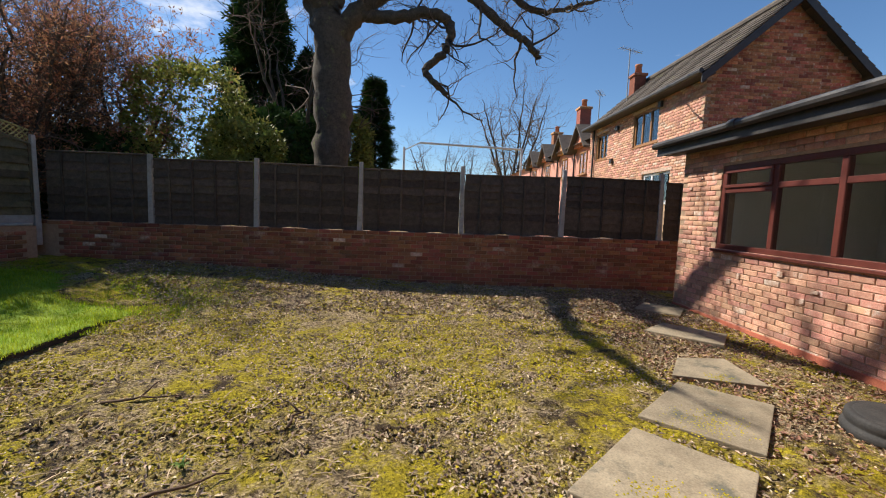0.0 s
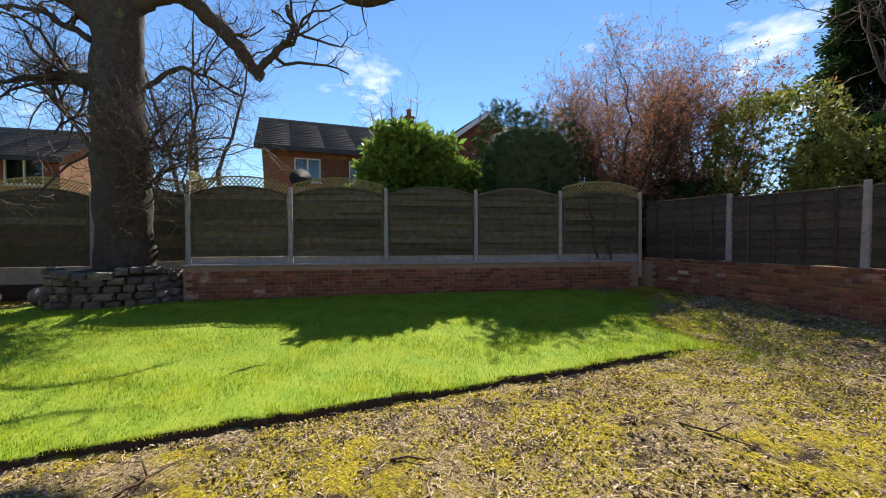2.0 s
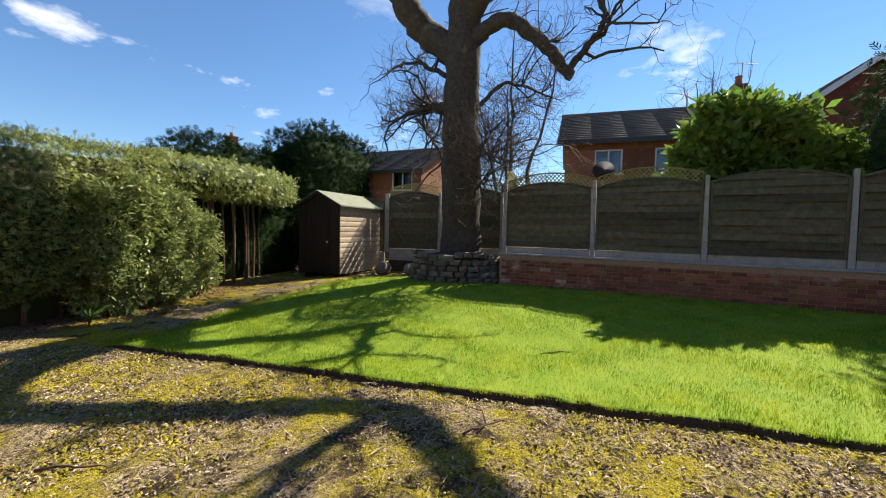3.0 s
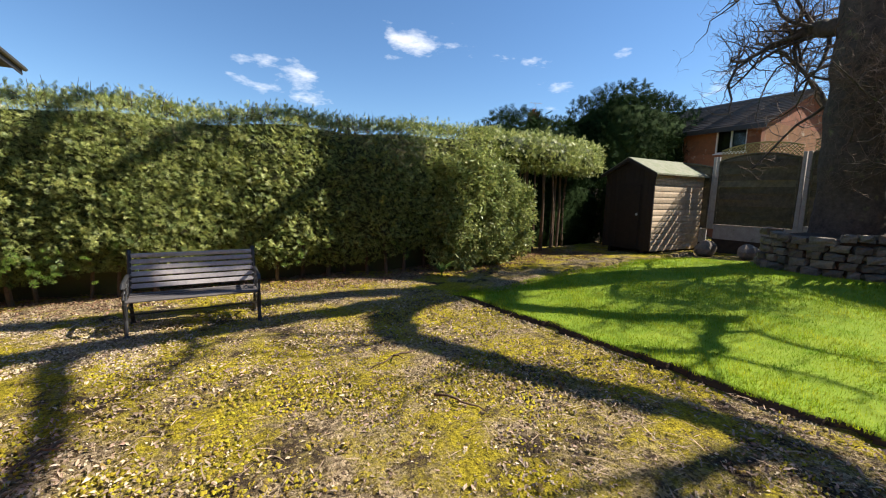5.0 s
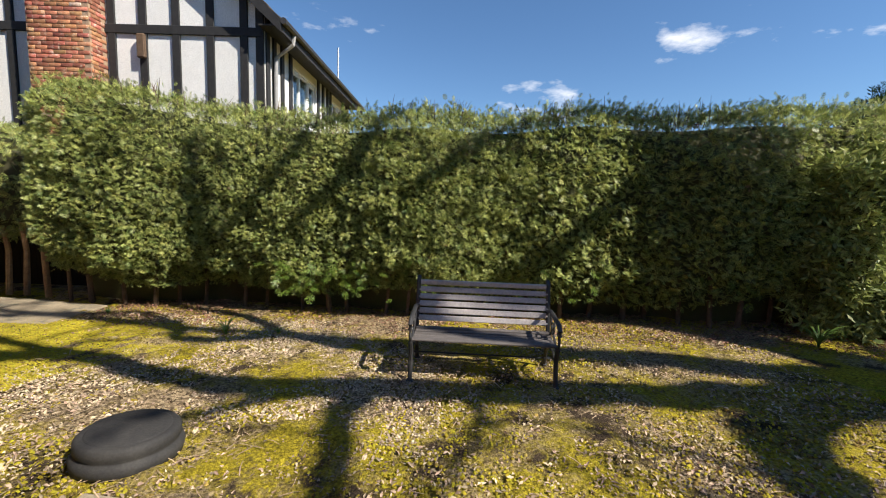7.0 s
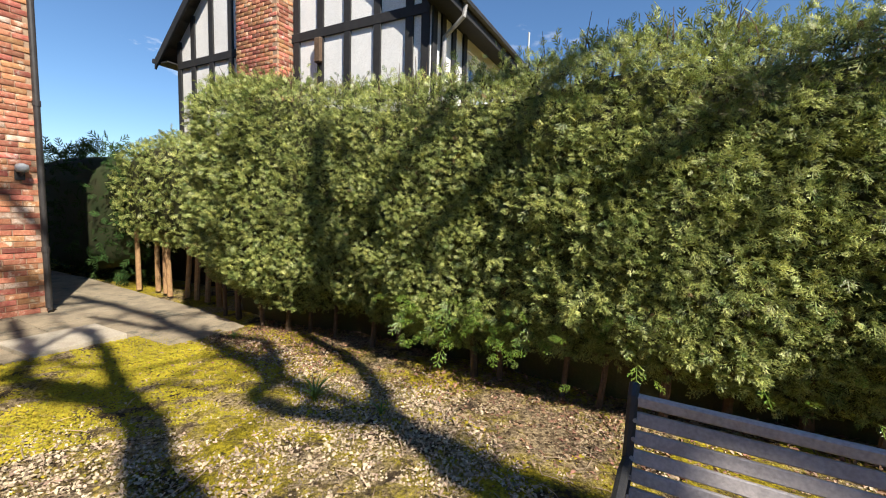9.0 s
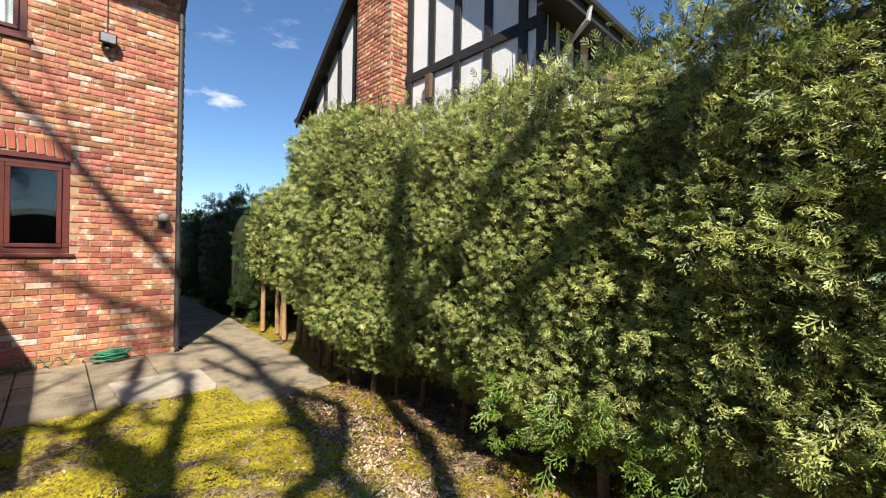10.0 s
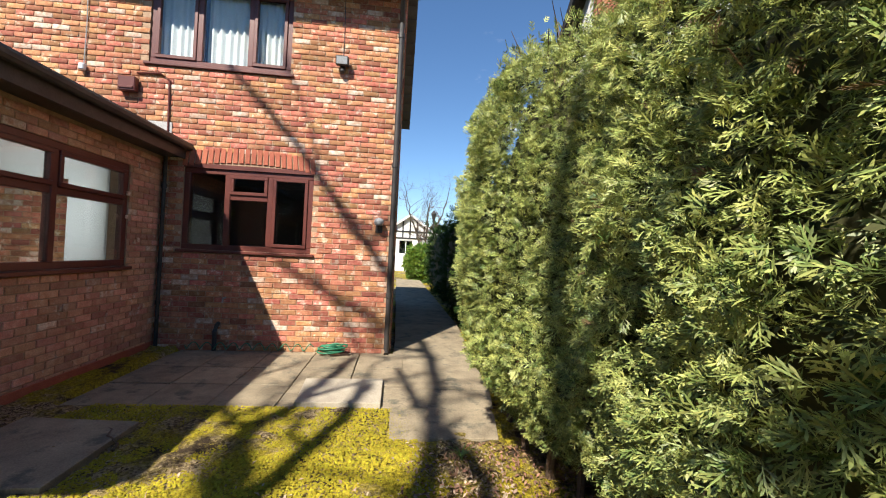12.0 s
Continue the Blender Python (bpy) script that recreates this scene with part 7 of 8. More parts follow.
def ground_cover():
    rng = np.random.default_rng(55)
    P = ground_points(70000, rng, (-3.6, 4.9, -7.9, 7.6), off_carpet(patchy(1.6, 5, 0.05)))
    pieces("gravel", "loose pale gravel stones scattered over the ground", M_PEBBLE, OCTA, P, 1.0, rng.uniform(0.010, 0.026, len(P)), rng)
    P = ground_points(26000, rng, (0.2, 5.0, -8.0, -4.6), lambda x, y, r: (y < -4.9 - 0.5 * np.sin(x)) & (x < 3.7 + 0.3 * np.sin(y * 3)))
    pieces("gravel", "dense pale gravel between bench and side path", M_PEBBLE, OCTA, P, 1.0, rng.uniform(0.014, 0.034, len(P)), rng)
    P = ground_points(46000, rng, (2.9, 5.7, -7.6, -4.6), lambda x, y, r: (y < -4.75 + 0.1 * np.sin(x * 4)) & (x > 3.3 + 0.3 * np.sin(y * 3)))
    pieces("moss", "soft yellow-green moss carpet next to the patio", M_MOSS, MOSS, P + [0, 0, 0.004], 0.7, rng.uniform(0.010, 0.026, len(P)), rng, 0.25)
    P = ground_points(120000, rng, (-3.6, 4.9, -8.2, 7.6), off_carpet(patchy(1.1, 8, -0.35)))
    pieces("bark_litter", "brown bark chips and dry leaf bits", M_CHIP, CHIP, P + [0, 0, 0.010], 1.4, rng.uniform(0.012, 0.050, len(P)), rng, 0.5)
    P = ground_points(130000, rng, (-3.6, 4.9, -7.6, 7.4), lambda x, y, r: vnoise(np.stack([x, y, 0 * x], 1), 1.35, 12) + 0.7 * vnoise(np.stack([x, y, 0 * x], 1), 6.0, 14) + r.normal(0, 0.3, len(x)) - 0.9 * smoothstep(0.6, 2.6, x) * smoothstep(-0.5, 1.5, y) > 0.12)
    pieces("moss", "yellow-green moss tufts in broad patches", M_MOSS, MOSS, P + [0, 0, 0.002], 1.0, rng.uniform(0.010, 0.032, len(P)), rng, 0.4)
    P = ground_points(42000, rng, (-3.6, 3.4, -6.6, 6.6), patchy(1.9, 21, 0.15))
    pieces("moss", "brown crumbly dead moss clods between the green", M_MOSS_BROWN, MOSS, P, 1.1, rng.uniform(0.014, 0.042, len(P)), rng, 0.5)
    # moss that has crept onto the stones
    for cx, cy, rr, n in ((2.0, 2.72, 0.16, 420), (1.25, 2.0, 0.10, 120), (1.6, 1.95, 0.06, 60), (2.75, 3.55, 0.07, 80), (0.75, 1.25, 0.12, 160)):
        xy = np.stack([cx + rng.normal(0, rr, n), cy + rng.normal(0, rr * 0.7, n)], 1)
        P = np.stack([xy[:, 0], xy[:, 1], np.full(n, g(cx, cy) + 0.034)], 1)
        pieces("moss", "small moss cushions grown over a stepping stone", M_MOSS, MOSS, P, 0.8, rng.uniform(0.008, 0.020, n), rng, 0.15)
    P = ground_points(26000, rng, (-9.5, 4.9, -9.3, -6.7), lambda x, y, r: y < -7.45 + 0.25 * np.sin(x * 2.1) - np.abs(r.normal(0, 0.25, len(x))) + 0.35 * (x < -3))
    pieces("leaf_litter", "fallen reddish-brown leaves below the hedge", M_LEAFLITTER, CHIP, P + [0, 0, 0.012], 1.6, rng.uniform(0.02, 0.055, len(P)), rng, 0.6)
    P = ground_points(16000, rng, (-5.5, 4.1, 5.4, 7.7), None)
    pieces("leaf_litter", "dead leaves against the shaded brick wall", M_CHIP, CHIP, P + [0, 0, 0.010], 1.6, rng.uniform(0.03, 0.075, len(P)), rng, 0.6)
    P = ground_points(7000, rng, (2.2, 4.15, 2.0, 7.5), None)
    pieces("leaf_litter", "brown leaves along the extension wall", M_LEAFLITTER, CHIP, P + [0, 0, 0.010], 1.6, rng.uniform(0.025, 0.065, len(P)), rng, 0.6)
    P = ground_points(9500, rng, (-3.6, 4.2, -7.5, 7.4), patchy(1.2, 9, -0.1))
    pieces("dry_stalks", "thin dry stalks and twigs lying about", M_DRYSTALK, TWIG, P + [0, 0, 0.020], 1.0, rng.uniform(0.04, 0.16, len(P)), rng, 0.08)


ground_cover()


def stick(x, y, l, yaw, fork):
    r = random.Random(int(x * 100 + y * 10))
    c, s = math.cos(yaw), math.sin(yaw)
    pts = [(x + c * l * t + r.uniform(-0.03, 0.03), y + s * l * t + r.uniform(-0.03, 0.03), g(x + c * l * t, y + s * l * t) + 0.02 + 0.02 * math.sin(t * 3)) for t in np.linspace(0, 1, 7)]
    bm = tube(pts, 0.011, 6, 0.004)
    if fork:
        p = pts[3]
        add_tube(bm, [p, (p[0] - s * 0.12 + c * 0.05, p[1] + c * 0.12 + s * 0.05, p[2] + 0.05), (p[0] - s * 0.22 + c * 0.05, p[1] + c * 0.22, p[2] + 0.03)], 0.008, 5, 0.003)
    tagged(part("fallen_stick", bm, M_STEM, smooth=True), "thin dry fallen oak stick on moss", "stick", "fallen sticks")


for q in ((-2.9, -1.0, 0.45, 2.4, 1), (-1.4, 1.9, 0.4, 0.6, 0), (-0.9, 2.6, 0.28, 1.4, 1), (-2.3, 2.9, 0.5, 0.2, 1), (-1.6, -3.4, 0.4, 2.0, 0), (0.6, -4.1, 0.35, 0.9, 1), (-1.9, -4.3, 0.5, 0.3, 1),
          (-0.6, 3.2, 0.3, 2.2, 0), (-2.7, 0.6, 0.35, 1.1, 0), (-1.2, 0.9, 0.3, 2.7, 1), (4.75, -5.5, 0.5, 0.8, 0), (-4.9, -0.6, 0.4, 2.0, 0)):
    stick(*q)


def strap_plant(x, y, n, h, seed):
    r = random.Random(seed)
    bm = bmesh.new()
    for i in range(n):
        a, l = r.uniform(0, 2 * math.pi), h * r.uniform(0.6, 1.2)
        c, s = math.cos(a), math.sin(a)
        prev = None
        for k in range(5):
            t = k / 4
            out, up = l * (0.15 * t + 0.55 * t * t), l * (t - 0.45 * t * t)
            w = 0.012 * (1 - t * 0.85)
            row = [bm.verts.new((x + c * out - s * w, y + s * out + c * w, g(x, y) + up)), bm.verts.new((x + c * out + s * w, y + s * out - c * w, g(x, y) + up))]
            if prev:
                bm.faces.new((prev[0], prev[1], row[1], row[0]))
            prev = row
    tagged(part("strap_leaved_plant", bm, M_STRAP), "tuft of fresh green strap leaves in leaf litter", "plant", "spring bulbs")


strap_plant(-4.35, -7.55, 46, 0.42, 1)
strap_plant(2.72, -7.25, 26, 0.26, 2)
strap_plant(2.15, -7.35, 10, 0.13, 3)
strap_plant(4.65, -7.9, 16, 0.14, 4)
strap_plant(-1.35, 2.2, 12, 0.08, 5)


# ---- bench ----
def bench(m):
    b = empty("garden_bench", m, "slatted wooden garden bench with black cast-iron ends", "bench")
    W = 1.28
    for i in range(5):
        z, y = 0.475 + i * 0.075, -0.205 - i * 0.020
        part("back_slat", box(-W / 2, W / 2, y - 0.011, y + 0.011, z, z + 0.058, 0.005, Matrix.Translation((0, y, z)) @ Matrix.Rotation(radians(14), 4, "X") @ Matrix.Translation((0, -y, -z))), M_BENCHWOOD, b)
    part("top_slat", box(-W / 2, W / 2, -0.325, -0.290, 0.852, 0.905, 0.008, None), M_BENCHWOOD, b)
    for i in range(6):
        y = 0.22 - i * 0.072
        z = 0.405 - 0.012 * math.sin(i / 5 * math.pi) * 1.6
        part("seat_slat", box(-W / 2, W / 2, y - 0.03, y + 0.03, z, z + 0.022, 0.006), M_BENCHSEAT, b, "dark seat slat")
    for s in (-1, 1):
        x = s * (W / 2 + 0.0)
        e = part("iron_end", tube([(x, 0.26, 0.0), (x, 0.245, 0.05), (x, 0.215, 0.2), (x, 0.235, 0.33), (x, 0.26, 0.40)], 0.021, 8), M_IRON, b)
        part("back_leg", tube([(x, -0.30, 0.0), (x, -0.27, 0.06), (x, -0.21, 0.22), (x, -0.19, 0.40), (x, -0.22, 0.55), (x, -0.30, 0.90), (x, -0.335, 0.94)], 0.021, 8), M_IRON, b)
        part("seat_rail", tube([(x, 0.26, 0.395), (x, 0.05, 0.375), (x, -0.19, 0.395)], 0.018, 8), M_IRON, b)
        arm = [(x, -0.245, 0.63), (x, -0.10, 0.665), (x, 0.10, 0.65), (x, 0.24, 0.63), (x, 0.30, 0.585), (x, 0.285, 0.54), (x, 0.25, 0.545)]
        part("armrest", tube(arm, 0.021, 8), M_IRON, b)
        sc = bmesh.new()
        add_tube(sc, [(x, 0.26, 0.40), (x, 0.29, 0.46), (x, 0.27, 0.53), (x, 0.24, 0.62)], 0.013, 6)
        add_tube(sc, [(x, -0.12, 0.40), (x, -0.02, 0.48), (x, 0.08, 0.56), (x, 0.06, 0.64)], 0.010, 6)
        add_tube(sc, [(x, 0.16, 0.40), (x, 0.06, 0.47), (x, -0.06, 0.55), (x, -0.10, 0.65)], 0.010, 6)
        add_tube(sc, [(x, 0.215, 0.2), (x, 0.08, 0.30), (x, -0.06, 0.29), (x, -0.21, 0.2)], 0.012, 6)
        add_tube(sc, [(x, 0.01 + 0.06 * math.cos(a), 0.52 + 0.06 * math.sin(a)) for a in np.linspace(0, 2 * math.pi, 13)], 0.008, 5)
        part("scrollwork", sc, M_IRON, b)
        for y, z in ((0.26, 0.0), (-0.30, 0.0)):
            bm = lathe([(0.034, 0), (0.034, 0.012), (0.022, 0.03)], 10)
            bmesh.ops.translate(bm, verts=bm.verts[:], vec=(x, y, z))
            part("foot", bm, M_IRON, b)
        for i in range(5):
            part("bolt", tube( [(x * 0.975, -0.187 - i * 0.020, 0.505 + i * 0.075), (x * 0.975, -0.176 - i * 0.020, 0.507 + i * 0.075)], 0.009, 7), M_LEAD, b)
    part("tie_rod", tube([(-W / 2, 0.0, 0.2), (W / 2, 0.0, 0.2)], 0.009, 6), M_IRON, b)


bx, by = -0.17, -6.40
bench(pose(bx, by, g(bx, by) + 0.0, 0, 0, -2.5) @ Matrix.Diagonal((1, 1, 0.9, 1)))


# ---- black round plinth ----
def tyre(x, y, s, label):
    t = empty("round_plinth", pose(x, y, g(x, y) - 0.01, 2, -2, 0), label, "plinth", "rubber plinths")
    part("rim", lathe([(0.40 * s, 0.0), (0.46 * s, 0.012), (0.47 * s, 0.06), (0.45 * s, 0.085), (0.43 * s, 0.09), (0.425 * s, 0.10), (0.44 * s, 0.115), (0.435 * s, 0.155), (0.41 * s, 0.172), (0.38 * s, 0.174)], 48), M_RUBBER, t, smooth=True)
    part("cover", lathe([(0.378 * s, 0.15), (0.378 * s, 0.170), (0.34 * s, 0.178), (0.02, 0.181)], 48), M_RUBBER, t, "dusty flat black lid", smooth=True)


tyre(2.05, -4.98, 0.60, "round black rubber plinth standing on pale gravel")
tyre(3.30, 2.62, 0.58, "round black rubber plinth beside the brick wall")


# ---- shed ----
def shed(m):
    s = empty("garden_shed", m, "small apex garden shed with plank side coloured sunlit, door coloured shaded", "shed")
    W, D, ze, zr = 1.42, 2.25, 2.05, 2.42   # front along x, facing -y
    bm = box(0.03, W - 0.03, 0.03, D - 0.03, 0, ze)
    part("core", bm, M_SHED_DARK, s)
    # sun and shade are coloured in: pale sunny side, near-black far side
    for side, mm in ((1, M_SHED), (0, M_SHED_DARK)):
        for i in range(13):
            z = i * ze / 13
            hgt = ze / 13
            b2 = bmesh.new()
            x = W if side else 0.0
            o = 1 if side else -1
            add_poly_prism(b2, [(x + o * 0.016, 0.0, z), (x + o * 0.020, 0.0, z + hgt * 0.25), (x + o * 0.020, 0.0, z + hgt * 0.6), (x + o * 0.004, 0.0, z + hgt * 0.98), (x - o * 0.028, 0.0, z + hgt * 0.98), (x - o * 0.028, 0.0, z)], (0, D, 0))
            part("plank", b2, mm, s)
    for i in range(10):
        x = i * W / 10
        top = lambda q: ze + (zr - ze) * (1 - abs(q - W / 2) / (W / 2))
        b2 = bmesh.new()
        add_poly_prism(b2, [(x + 0.003, -0.0, 0), (x + W / 10 - 0.003, -0.0, 0), (x + W / 10 - 0.003, -0.0, top(x + W / 10) - 0.02), (x + 0.003, -0.0, top(x) - 0.02)], (0, 0.028, 0))
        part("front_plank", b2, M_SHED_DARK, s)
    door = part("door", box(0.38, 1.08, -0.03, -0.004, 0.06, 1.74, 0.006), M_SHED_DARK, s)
    bm = lathe([(0.03, 0), (0.034, 0.012), (0.016, 0.03)], 12)
    bmesh.ops.rotate(bm, verts=bm.verts[:], cent=(0, 0, 0), matrix=Matrix.Rotation(radians(90), 3, "X"))
    bmesh.ops.translate(bm, verts=bm.verts[:], vec=(1.02, -0.032, 0.95))
    part("door_knob", bm, M_WHITEPIPE, door)
    for x in (0.0, W):
        part("corner_post", box(x - 0.03, x + 0.03, -0.022, 0.02, 0, ze + 0.01, 0.004), M_SHED_DARK, s)
    ov = 0.14
    rise = (zr - ze) * (1 + ov / (W / 2))
    for sx in (-1, 1):
        a = [(W / 2, -0.12, zr + 0.05), (W / 2 + sx * (W / 2 + ov), -0.12, zr + 0.05 - rise), (W / 2 + sx * (W / 2 + ov), -0.12, zr + 0.01 - rise), (W / 2, -0.12, zr + 0.01)]
        b2 = bmesh.new()
        add_poly_prism(b2, a, (0, D + 0.24, 0))
        part("roof", b2, M_FELT, s, "mossy grey-green roofing felt")
        b2 = bmesh.new()
        add_poly_prism(b2, [(p[0], -0.135, p[2] - 0.02) for p in a[:2]] + [(a[1][0], -0.135, a[1][2] - 0.11), (a[0][0], -0.135, a[0][2] - 0.11)], (0, 0.018, 0))
        part("barge_board", b2, M_SHED_DARK, s)
    for x in (0.2, W - 0.2):
        part("bearer", box(x - 0.04, x + 0.04, 0.02, D - 0.02, -0.14, -0.002), M_SHED_DARK, s)


shed(pose(-10.42, -8.22, g(-10.5, -7.8) + 0.12, 0, 0, 86))


# ---- stone planter round the oak ----
def planter():
    p = empty("stone_planter", label="rough dry-stone planter wall around the oak base", category="planter")
    r = random.Random(17)
    cx, cy = -9.95, -3.05
    stones = []
    for v in range(3):
        bm = bmesh.new()
        add_box(bm, -0.5, 0.5, -0.5, 0.5, -0.5, 0.5)
        bmesh.ops.subdivide_edges(bm, edges=bm.edges[:], cuts=1, use_grid_fill=True)
        for q in bm.verts:
            q.co = q.co * (0.82 + 0.18 * (q.co.length < 0.6)) + Vector((r.uniform(-0.07, 0.07), r.uniform(-0.07, 0.07), r.uniform(-0.07, 0.07)))
        me = bpy.data.meshes.new("stone")
        bm.to_mesh(me)
        bm.free()
        me.materials.append(M_RUBBLE)
        stones.append(me)
    part("earth_fill", lathe([(1.0, 0.0), (1.0, 0.62), (0.4, 0.7)], 24), M_SOIL, p).matrix_world = Matrix.Translation((cx + 0.1, cy, 0.25))
    for row in range(6):
        z = 0.22 + row * 0.135
        a = -78 + r.uniform(0, 10)
        while a < 78:
            l = r.uniform(0.16, 0.38)
            rad = 1.08 - row * 0.012 + r.uniform(-0.03, 0.03)
            o = link("stone", stones[r.randrange(3)], None, p)
            th = radians(a + math.degrees(l / 2 / rad))
            zz = z + (0.05 * math.sin(a * 0.07) if row == 5 else 0)
            o.matrix_world = Matrix.Translation((cx + 0.05 + rad * math.cos(th), cy + rad * math.sin(th), zz)) @ Matrix.Rotation(th + math.pi / 2, 4, "Z") @ Matrix.Rotation(r.uniform(-0.06, 0.06), 4, "Y") @ Matrix.Diagonal((l * 1.06, 0.3, 0.14 + r.uniform(-0.015, 0.02), 1))
            a += math.degrees(l / rad)


planter()
for i, (x, y, s) in enumerate(((-11.4, -5.9, 0.3), (-11.2, -4.9, 0.26))):
    bm = bmesh.new()
    bmesh.ops.create_icosphere(bm, subdivisions=2, radius=s)
    for v in bm.verts:
        v.co = Vector((v.co.x * 1.1, v.co.y * 0.8, v.co.z * 0.75)) * (1 + 0.22 * noise.noise(v.co * 3 + Vector((i * 7, 0, 0))))
    o = tagged(part("boulder", bm, M_RUBBLE), "grey rough boulder beside the shed", "boulder", "boulders")
    o.matrix_world = Matrix.Translation((x, y, g(x, y) + s * 0.45))


# ---- fittings on the house ----
def wall_lamp():
    w = empty("wall_lamp", pose(HX - 0.016, -7.08, 1.66), "small grey wall lamp with round glass head", "lamp")
    part("back_plate", box(-0.02, 0.0, -0.05, 0.05, -0.02, 0.12, 0.006), M_FASCIA, w)
    bm = lathe([(0.02, -0.05), (0.055, -0.045), (0.07, 0.0), (0.06, 0.04), (0.02, 0.06)], 20)
    bmesh.ops.translate(bm, verts=bm.verts[:], vec=(-0.10, 0, 0.13))
    part("head", bm, M_LIGHTBODY, w, "pale grey rounded head", smooth=True)
    part("arm", tube([(-0.01, 0, 0.04), (-0.07, 0, 0.05), (-0.10, 0, 0.09)], 0.016, 8), M_FASCIA, w)


wall_lamp()


def flood_light():
    w = empty("security_light", pose(HX - 0.016, -6.45, 4.02), "black security light fixed high on brick wall", "lamp")
    part("bracket", box(-0.03, 0.0, -0.04, 0.04, -0.06, 0.06, 0.006), M_FASCIA, w)
    part("housing", box(-0.13, -0.03, -0.09, 0.09, 0.0, 0.13, 0.012, Matrix.Rotation(radians(-12), 4, "Y")), M_FASCIA, w)
    part("lens", box(-0.136, -0.131, -0.075, 0.075, 0.015, 0.115, 0, Matrix.Rotation(radians(-12), 4, "Y")), M_LIGHTBODY, w)
    bm = lathe([(0.03, -0.05), (0.035, -0.02), (0.03, 0.0)], 14)
    bmesh.ops.translate(bm, verts=bm.verts[:], vec=(-0.06, 0, -0.06))
    part("sensor", bm, M_FASCIA, w, smooth=True)
    part("cable", tube([(-0.005, 0.0, 0.08), (-0.005, 0.0, 0.5), (-0.005, 0.01, 1.05)], 0.006, 5), M_FASCIA, w)


flood_light()


def small_fittings():
    d = empty("downpipe", label="black rainwater downpipe at the house corner", category="drainpipe")
    part("pipe", tube([(HX - 0.30, HY0 + 0.05, 5.05), (HX - 0.28, HY0 + 0.05, 4.95), (HX - 0.07, HY0 + 0.05, 4.72), (HX - 0.07, HY0 + 0.05, -0.05), (HX - 0.13, HY0 + 0.05, -0.1)], 0.036, 12), M_FASCIA, d)
    for z in (4.5, 2.6, 0.7):
        part("clip", tube([(HX - 0.07, HY0 + 0.05, z), (HX - 0.07, HY0 + 0.05, z + 0.07)], 0.045, 12), M_FASCIA, d)
    d2 = empty("downpipe", label="black downpipe in the corner of extension", category="drainpipe")
    part("pipe", tube([(HX - 0.05, EY0 - 0.06, 2.54), (HX - 0.05, EY0 - 0.06, -0.1)], 0.024, 12), M_FASCIA, d2)
    for z in (2.1, 0.5):
        part("clip", tube([(HX - 0.05, EY0 - 0.06, z), (HX - 0.05, EY0 - 0.06, z + 0.06)], 0.031, 12), M_FASCIA, d2)
    b = empty("junction_box", pose(HX - 0.016, -3.62, 3.38), "square brown vent cover on brick wall", "vent")
    part("cover", box(-0.10, 0.0, -0.11, 0.11, 0.0, 0.2, 0.012), M_FRAME, b)
    part("louvre", box(-0.115, -0.10, -0.09, 0.09, 0.03, 0.06, 0.004), M_FRAME, b)
    c = tagged(part("wall_cable", tube([(HX - 0.028, -3.7, 3.66), (HX - 0.028, -4.0, 3.68), (HX - 0.028, -4.12, 3.6), (HX - 0.028, -4.14, 2.75)], 0.013, 6), M_FRAME), "brown pipe run down the brick wall", "pipe")
    tagged(part("wall_cable", tube([(HX - 0.028, -3.02, 5.1), (HX - 0.028, -3.04, 4.3), (HX - 0.028, -3.03, 3.72)], 0.007, 5), M_LIGHTBODY), "thin grey cable down the brick wall", "cable")
    p = empty("pir_sensor", pose(HX - 0.02, -3.03, 3.62), "small white sensor on brick wall", "sensor")
    part("body", box(-0.07, 0, -0.035, 0.035, 0, 0.09, 0.012), M_WHITEPIPE, p)
    r = random.Random(4)
    for i, (x, z) in enumerate(((6.95, 1.62), (7.12, 1.32), (7.2, 1.34), (6.1, 0.62), (6.95, 1.9))):
        bm = box(x, x + r.uniform(0.04, 0.07), EY0 - 0.03, EY0 - 0.014, z, z + r.uniform(0.04, 0.09), 0.006)
        tagged(part("socket_plate", bm, M_BRICK_WHITE), "pale leftover fixing patch on the brick", "fixing", "fixings on shaded wall")
    for i, (y, z) in enumerate(((6.35, 1.95), (6.1, 2.1), (5.2, 0.72), (4.55, 0.85), (4.1, 0.74), (4.25, 0.6), (5.35, 0.62))):
        bm = box(EX - 0.03, EX - 0.012, y, y + r.uniform(0.04, 0.09), z, z + r.uniform(0.03, 0.08), 0.006)
        tagged(part("plaster_patch", bm, M_BRICK_WHITE), "white mortar dab stuck on sunlit brick", "fixing", "mortar dabs on sunlit wall")
    # coiled hose and the wire edging at the wall's foot
    pts = []
    for i in range(110):
        a = i * 0.55
        rr = 0.10 + 0.03 * math.sin(i * 0.23)
        pts.append((HX - 0.22 + rr * math.cos(a) * 0.8, -6.5 - 0.0005 * i + rr * 1.5 * math.sin(a), -0.075 + 0.02 + 0.0009 * i + 0.01 * math.sin(i)))
    h = tagged(part("garden_hose", tube(pts, 0.011, 6), M_HOSE, smooth=True), "tangled coil of green garden hose on patio", "hose")
    pts = []
    for i in range(150):
        a = i * 0.42
        pts.append((HX - 0.12 + 0.035 * math.cos(a), -6.25 + i * 0.0115, -0.03 + 0.045 * math.sin(a) + 0.0))
    tagged(part("coiled_hose", tube(pts, 0.007, 5), M_HOSE, smooth=True), "stretched spiral green hose along the wall", "hose")
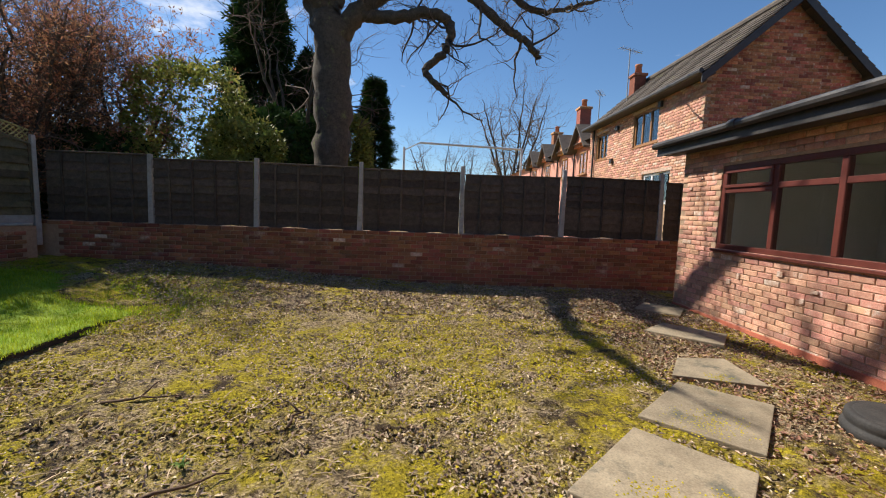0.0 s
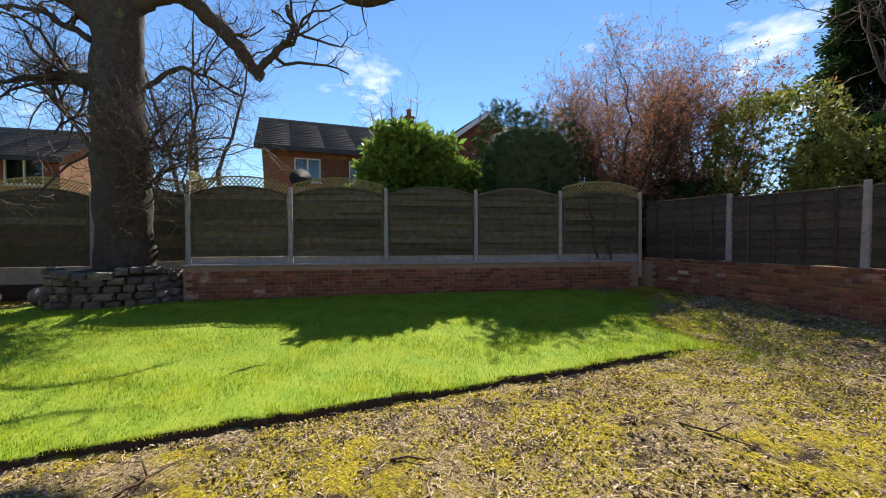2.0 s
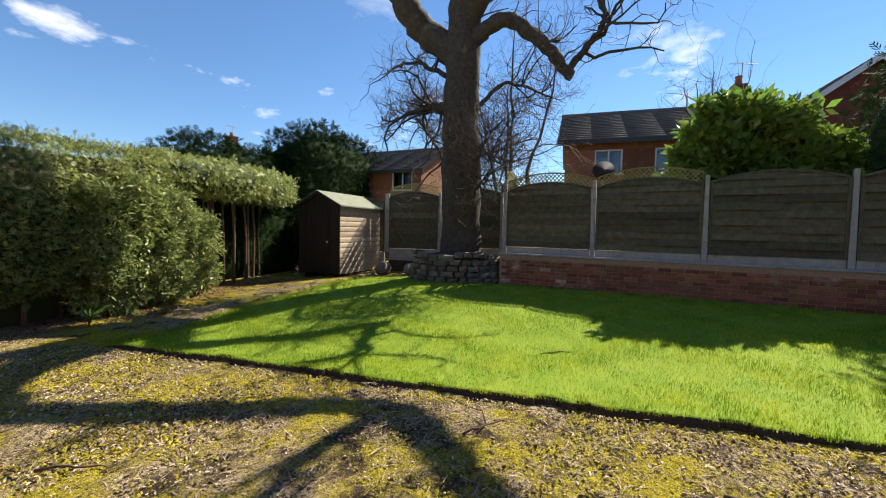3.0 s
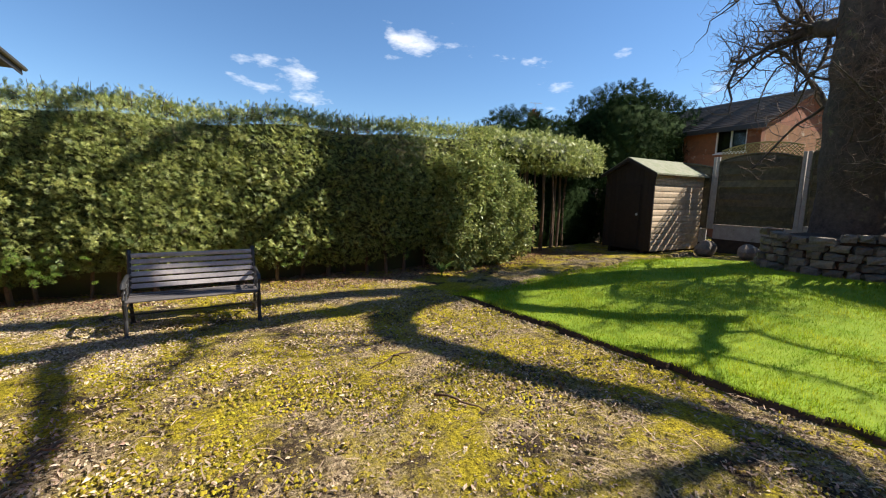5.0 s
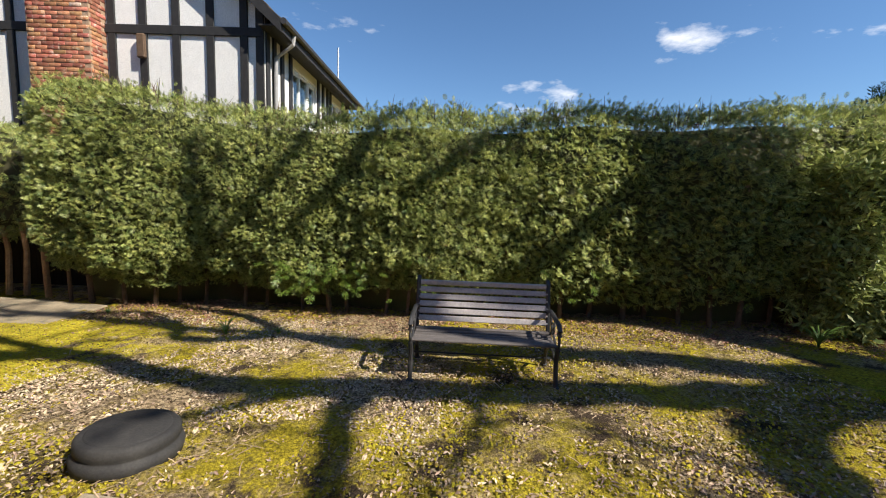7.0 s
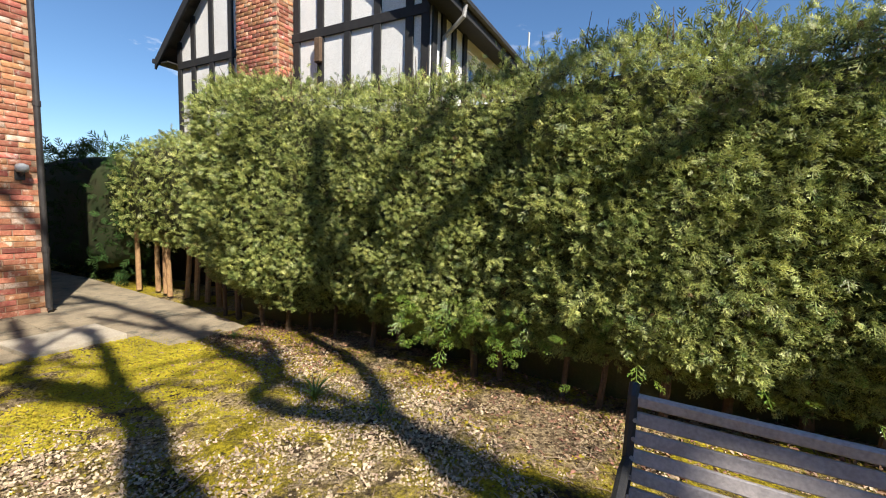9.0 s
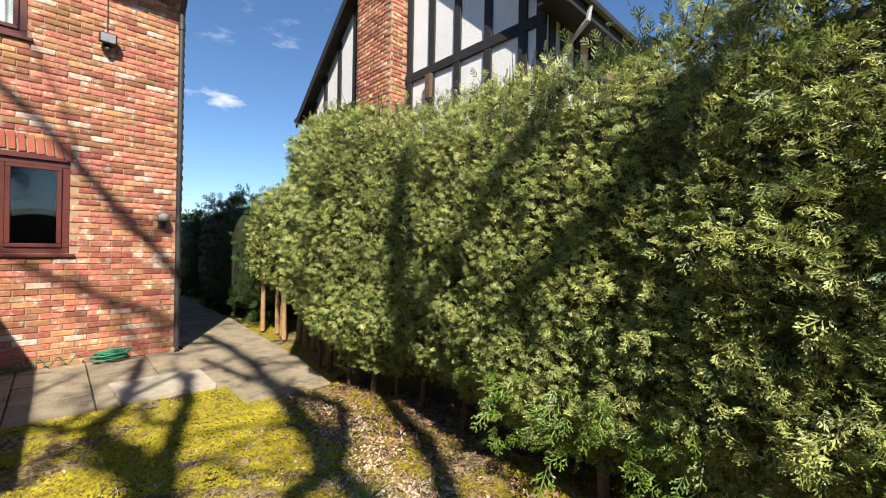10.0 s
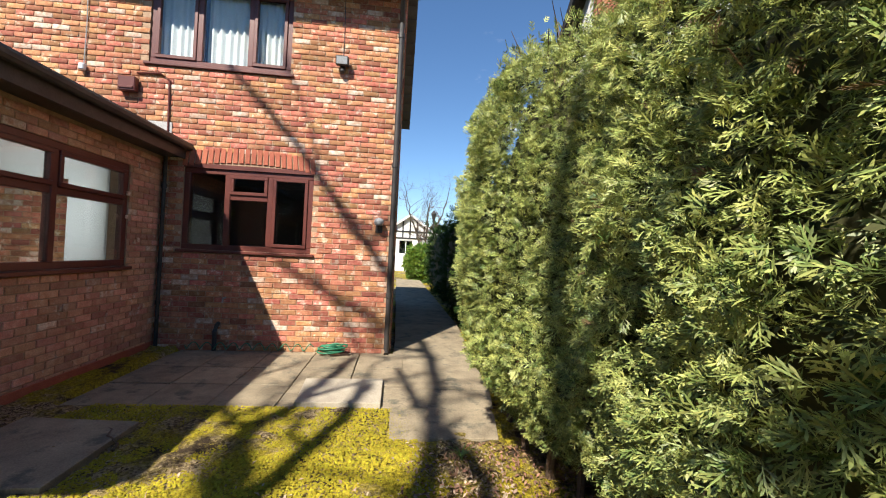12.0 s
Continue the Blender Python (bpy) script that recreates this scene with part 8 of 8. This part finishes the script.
    tagged(part("drain_pipe", tube([(HX - 0.10, -4.92, -0.1), (HX - 0.10, -4.92, 0.16), (HX - 0.07, -4.93, 0.24), (HX - 0.02, -4.93, 0.26)], 0.03, 10), M_FASCIA), "short black waste pipe from the wall", "pipe")
    tagged(part("tap", tube([(HX - 0.02, -5.0, 0.62), (HX - 0.09, -5.0, 0.62), (HX - 0.10, -5.0, 0.56)], 0.014, 8), M_LEAD), "small outside tap on shaded brick", "tap")


small_fittings()


# ---- beyond the fence ----
def goal_frame():
    f = empty("goal_frame", label="white tubular goal frame in field beyond fence", category="goal")
    y = 20.0
    part("post", tube([(-1.35, y, 0), (-1.35, y, 4.45)], 0.055, 8), M_WHITEPIPE, f)
    part("post", tube([(4.35, y, 0), (4.35, y, 4.6)], 0.055, 8), M_WHITEPIPE, f)
    part("crossbar", tube([(-0.6, y, 4.68), (4.4, y, 4.55)], 0.055, 8), M_WHITEPIPE, f)
    part("low_rail", tube([(-1.35, y, 4.3), (-0.6, y, 4.68)], 0.03, 8), M_WHITEPIPE, f)
    r = tagged(part("white_rail", tube([(-2.9, 17.6, 3.12), (1.0, 17.6, 3.02)], 0.05, 8), M_WHITEPIPE), "low white rail beyond the back fence", "rail")
    part("rail_post", tube([(-2.7, 17.6, 0), (-2.7, 17.6, 3.1)], 0.04, 8), M_WHITEPIPE, r)
    part("rail_post", tube([(0.9, 17.6, 0), (0.9, 17.6, 3.0)], 0.04, 8), M_WHITEPIPE, r)
    d = empty("satellite_dish", label="dark satellite dish above the trellis fence", category="dish")
    bm = lathe([(0.02, 0.0), (0.12, 0.014), (0.21, 0.05), (0.26, 0.09)], 24)
    bmesh.ops.rotate(bm, verts=bm.verts[:], cent=(0, 0, 0), matrix=Matrix.Rotation(radians(70), 3, "Y"))
    bmesh.ops.translate(bm, verts=bm.verts[:], vec=(-10.9, 0.35, 3.0))
    part("bowl", bm, M_RUBBER, d, smooth=True)
    part("mast", tube([(-10.95, 0.35, 0), (-10.95, 0.35, 2.95)], 0.025, 8), M_LEAD, d)
    l = empty("street_lamp", pose(20.5, -9.0, 0), "distant black lantern street lamp", "lamp")
    part("post", tube([(0, 0, 0), (0, 0, 2.9)], 0.04, 8), M_FASCIA, l)
    part("lantern", lathe([(0.05, 2.9), (0.13, 3.2), (0.15, 3.22), (0.02, 3.38)], 8), M_FASCIA, l)


goal_frame()


def close_distance():
    """Low woods and hedges that close the horizon."""
    rng = np.random.default_rng(91)
    n = 5200
    a = rng.uniform(0, 2 * np.pi, n)
    R = rng.uniform(52, 75, n)
    top = 2.2 + 1.6 * np.sin(a * 5) * np.sin(a * 11 + 1) + 1.0 * np.sin(a * 23)
    P = np.stack([R * np.cos(a), R * np.sin(a), rng.random(n) ** 0.7 * np.maximum(top, 1.2)], 1)
    W, F = scatter(LEAF5, P, rng.normal(0, 1, (n, 3)), rng.uniform(0.8, 1.8, n), rng)
    tagged(link("distant_woods", fast_mesh("distant_woods", W, F), M_YEW), "low dark line of distant hedges and woods", "woods", kind="stuff")


close_distance()


# ---- bricks and other countable pieces of the walls ----
for job in BRICK_JOBS:
    lay_bricks(*job)
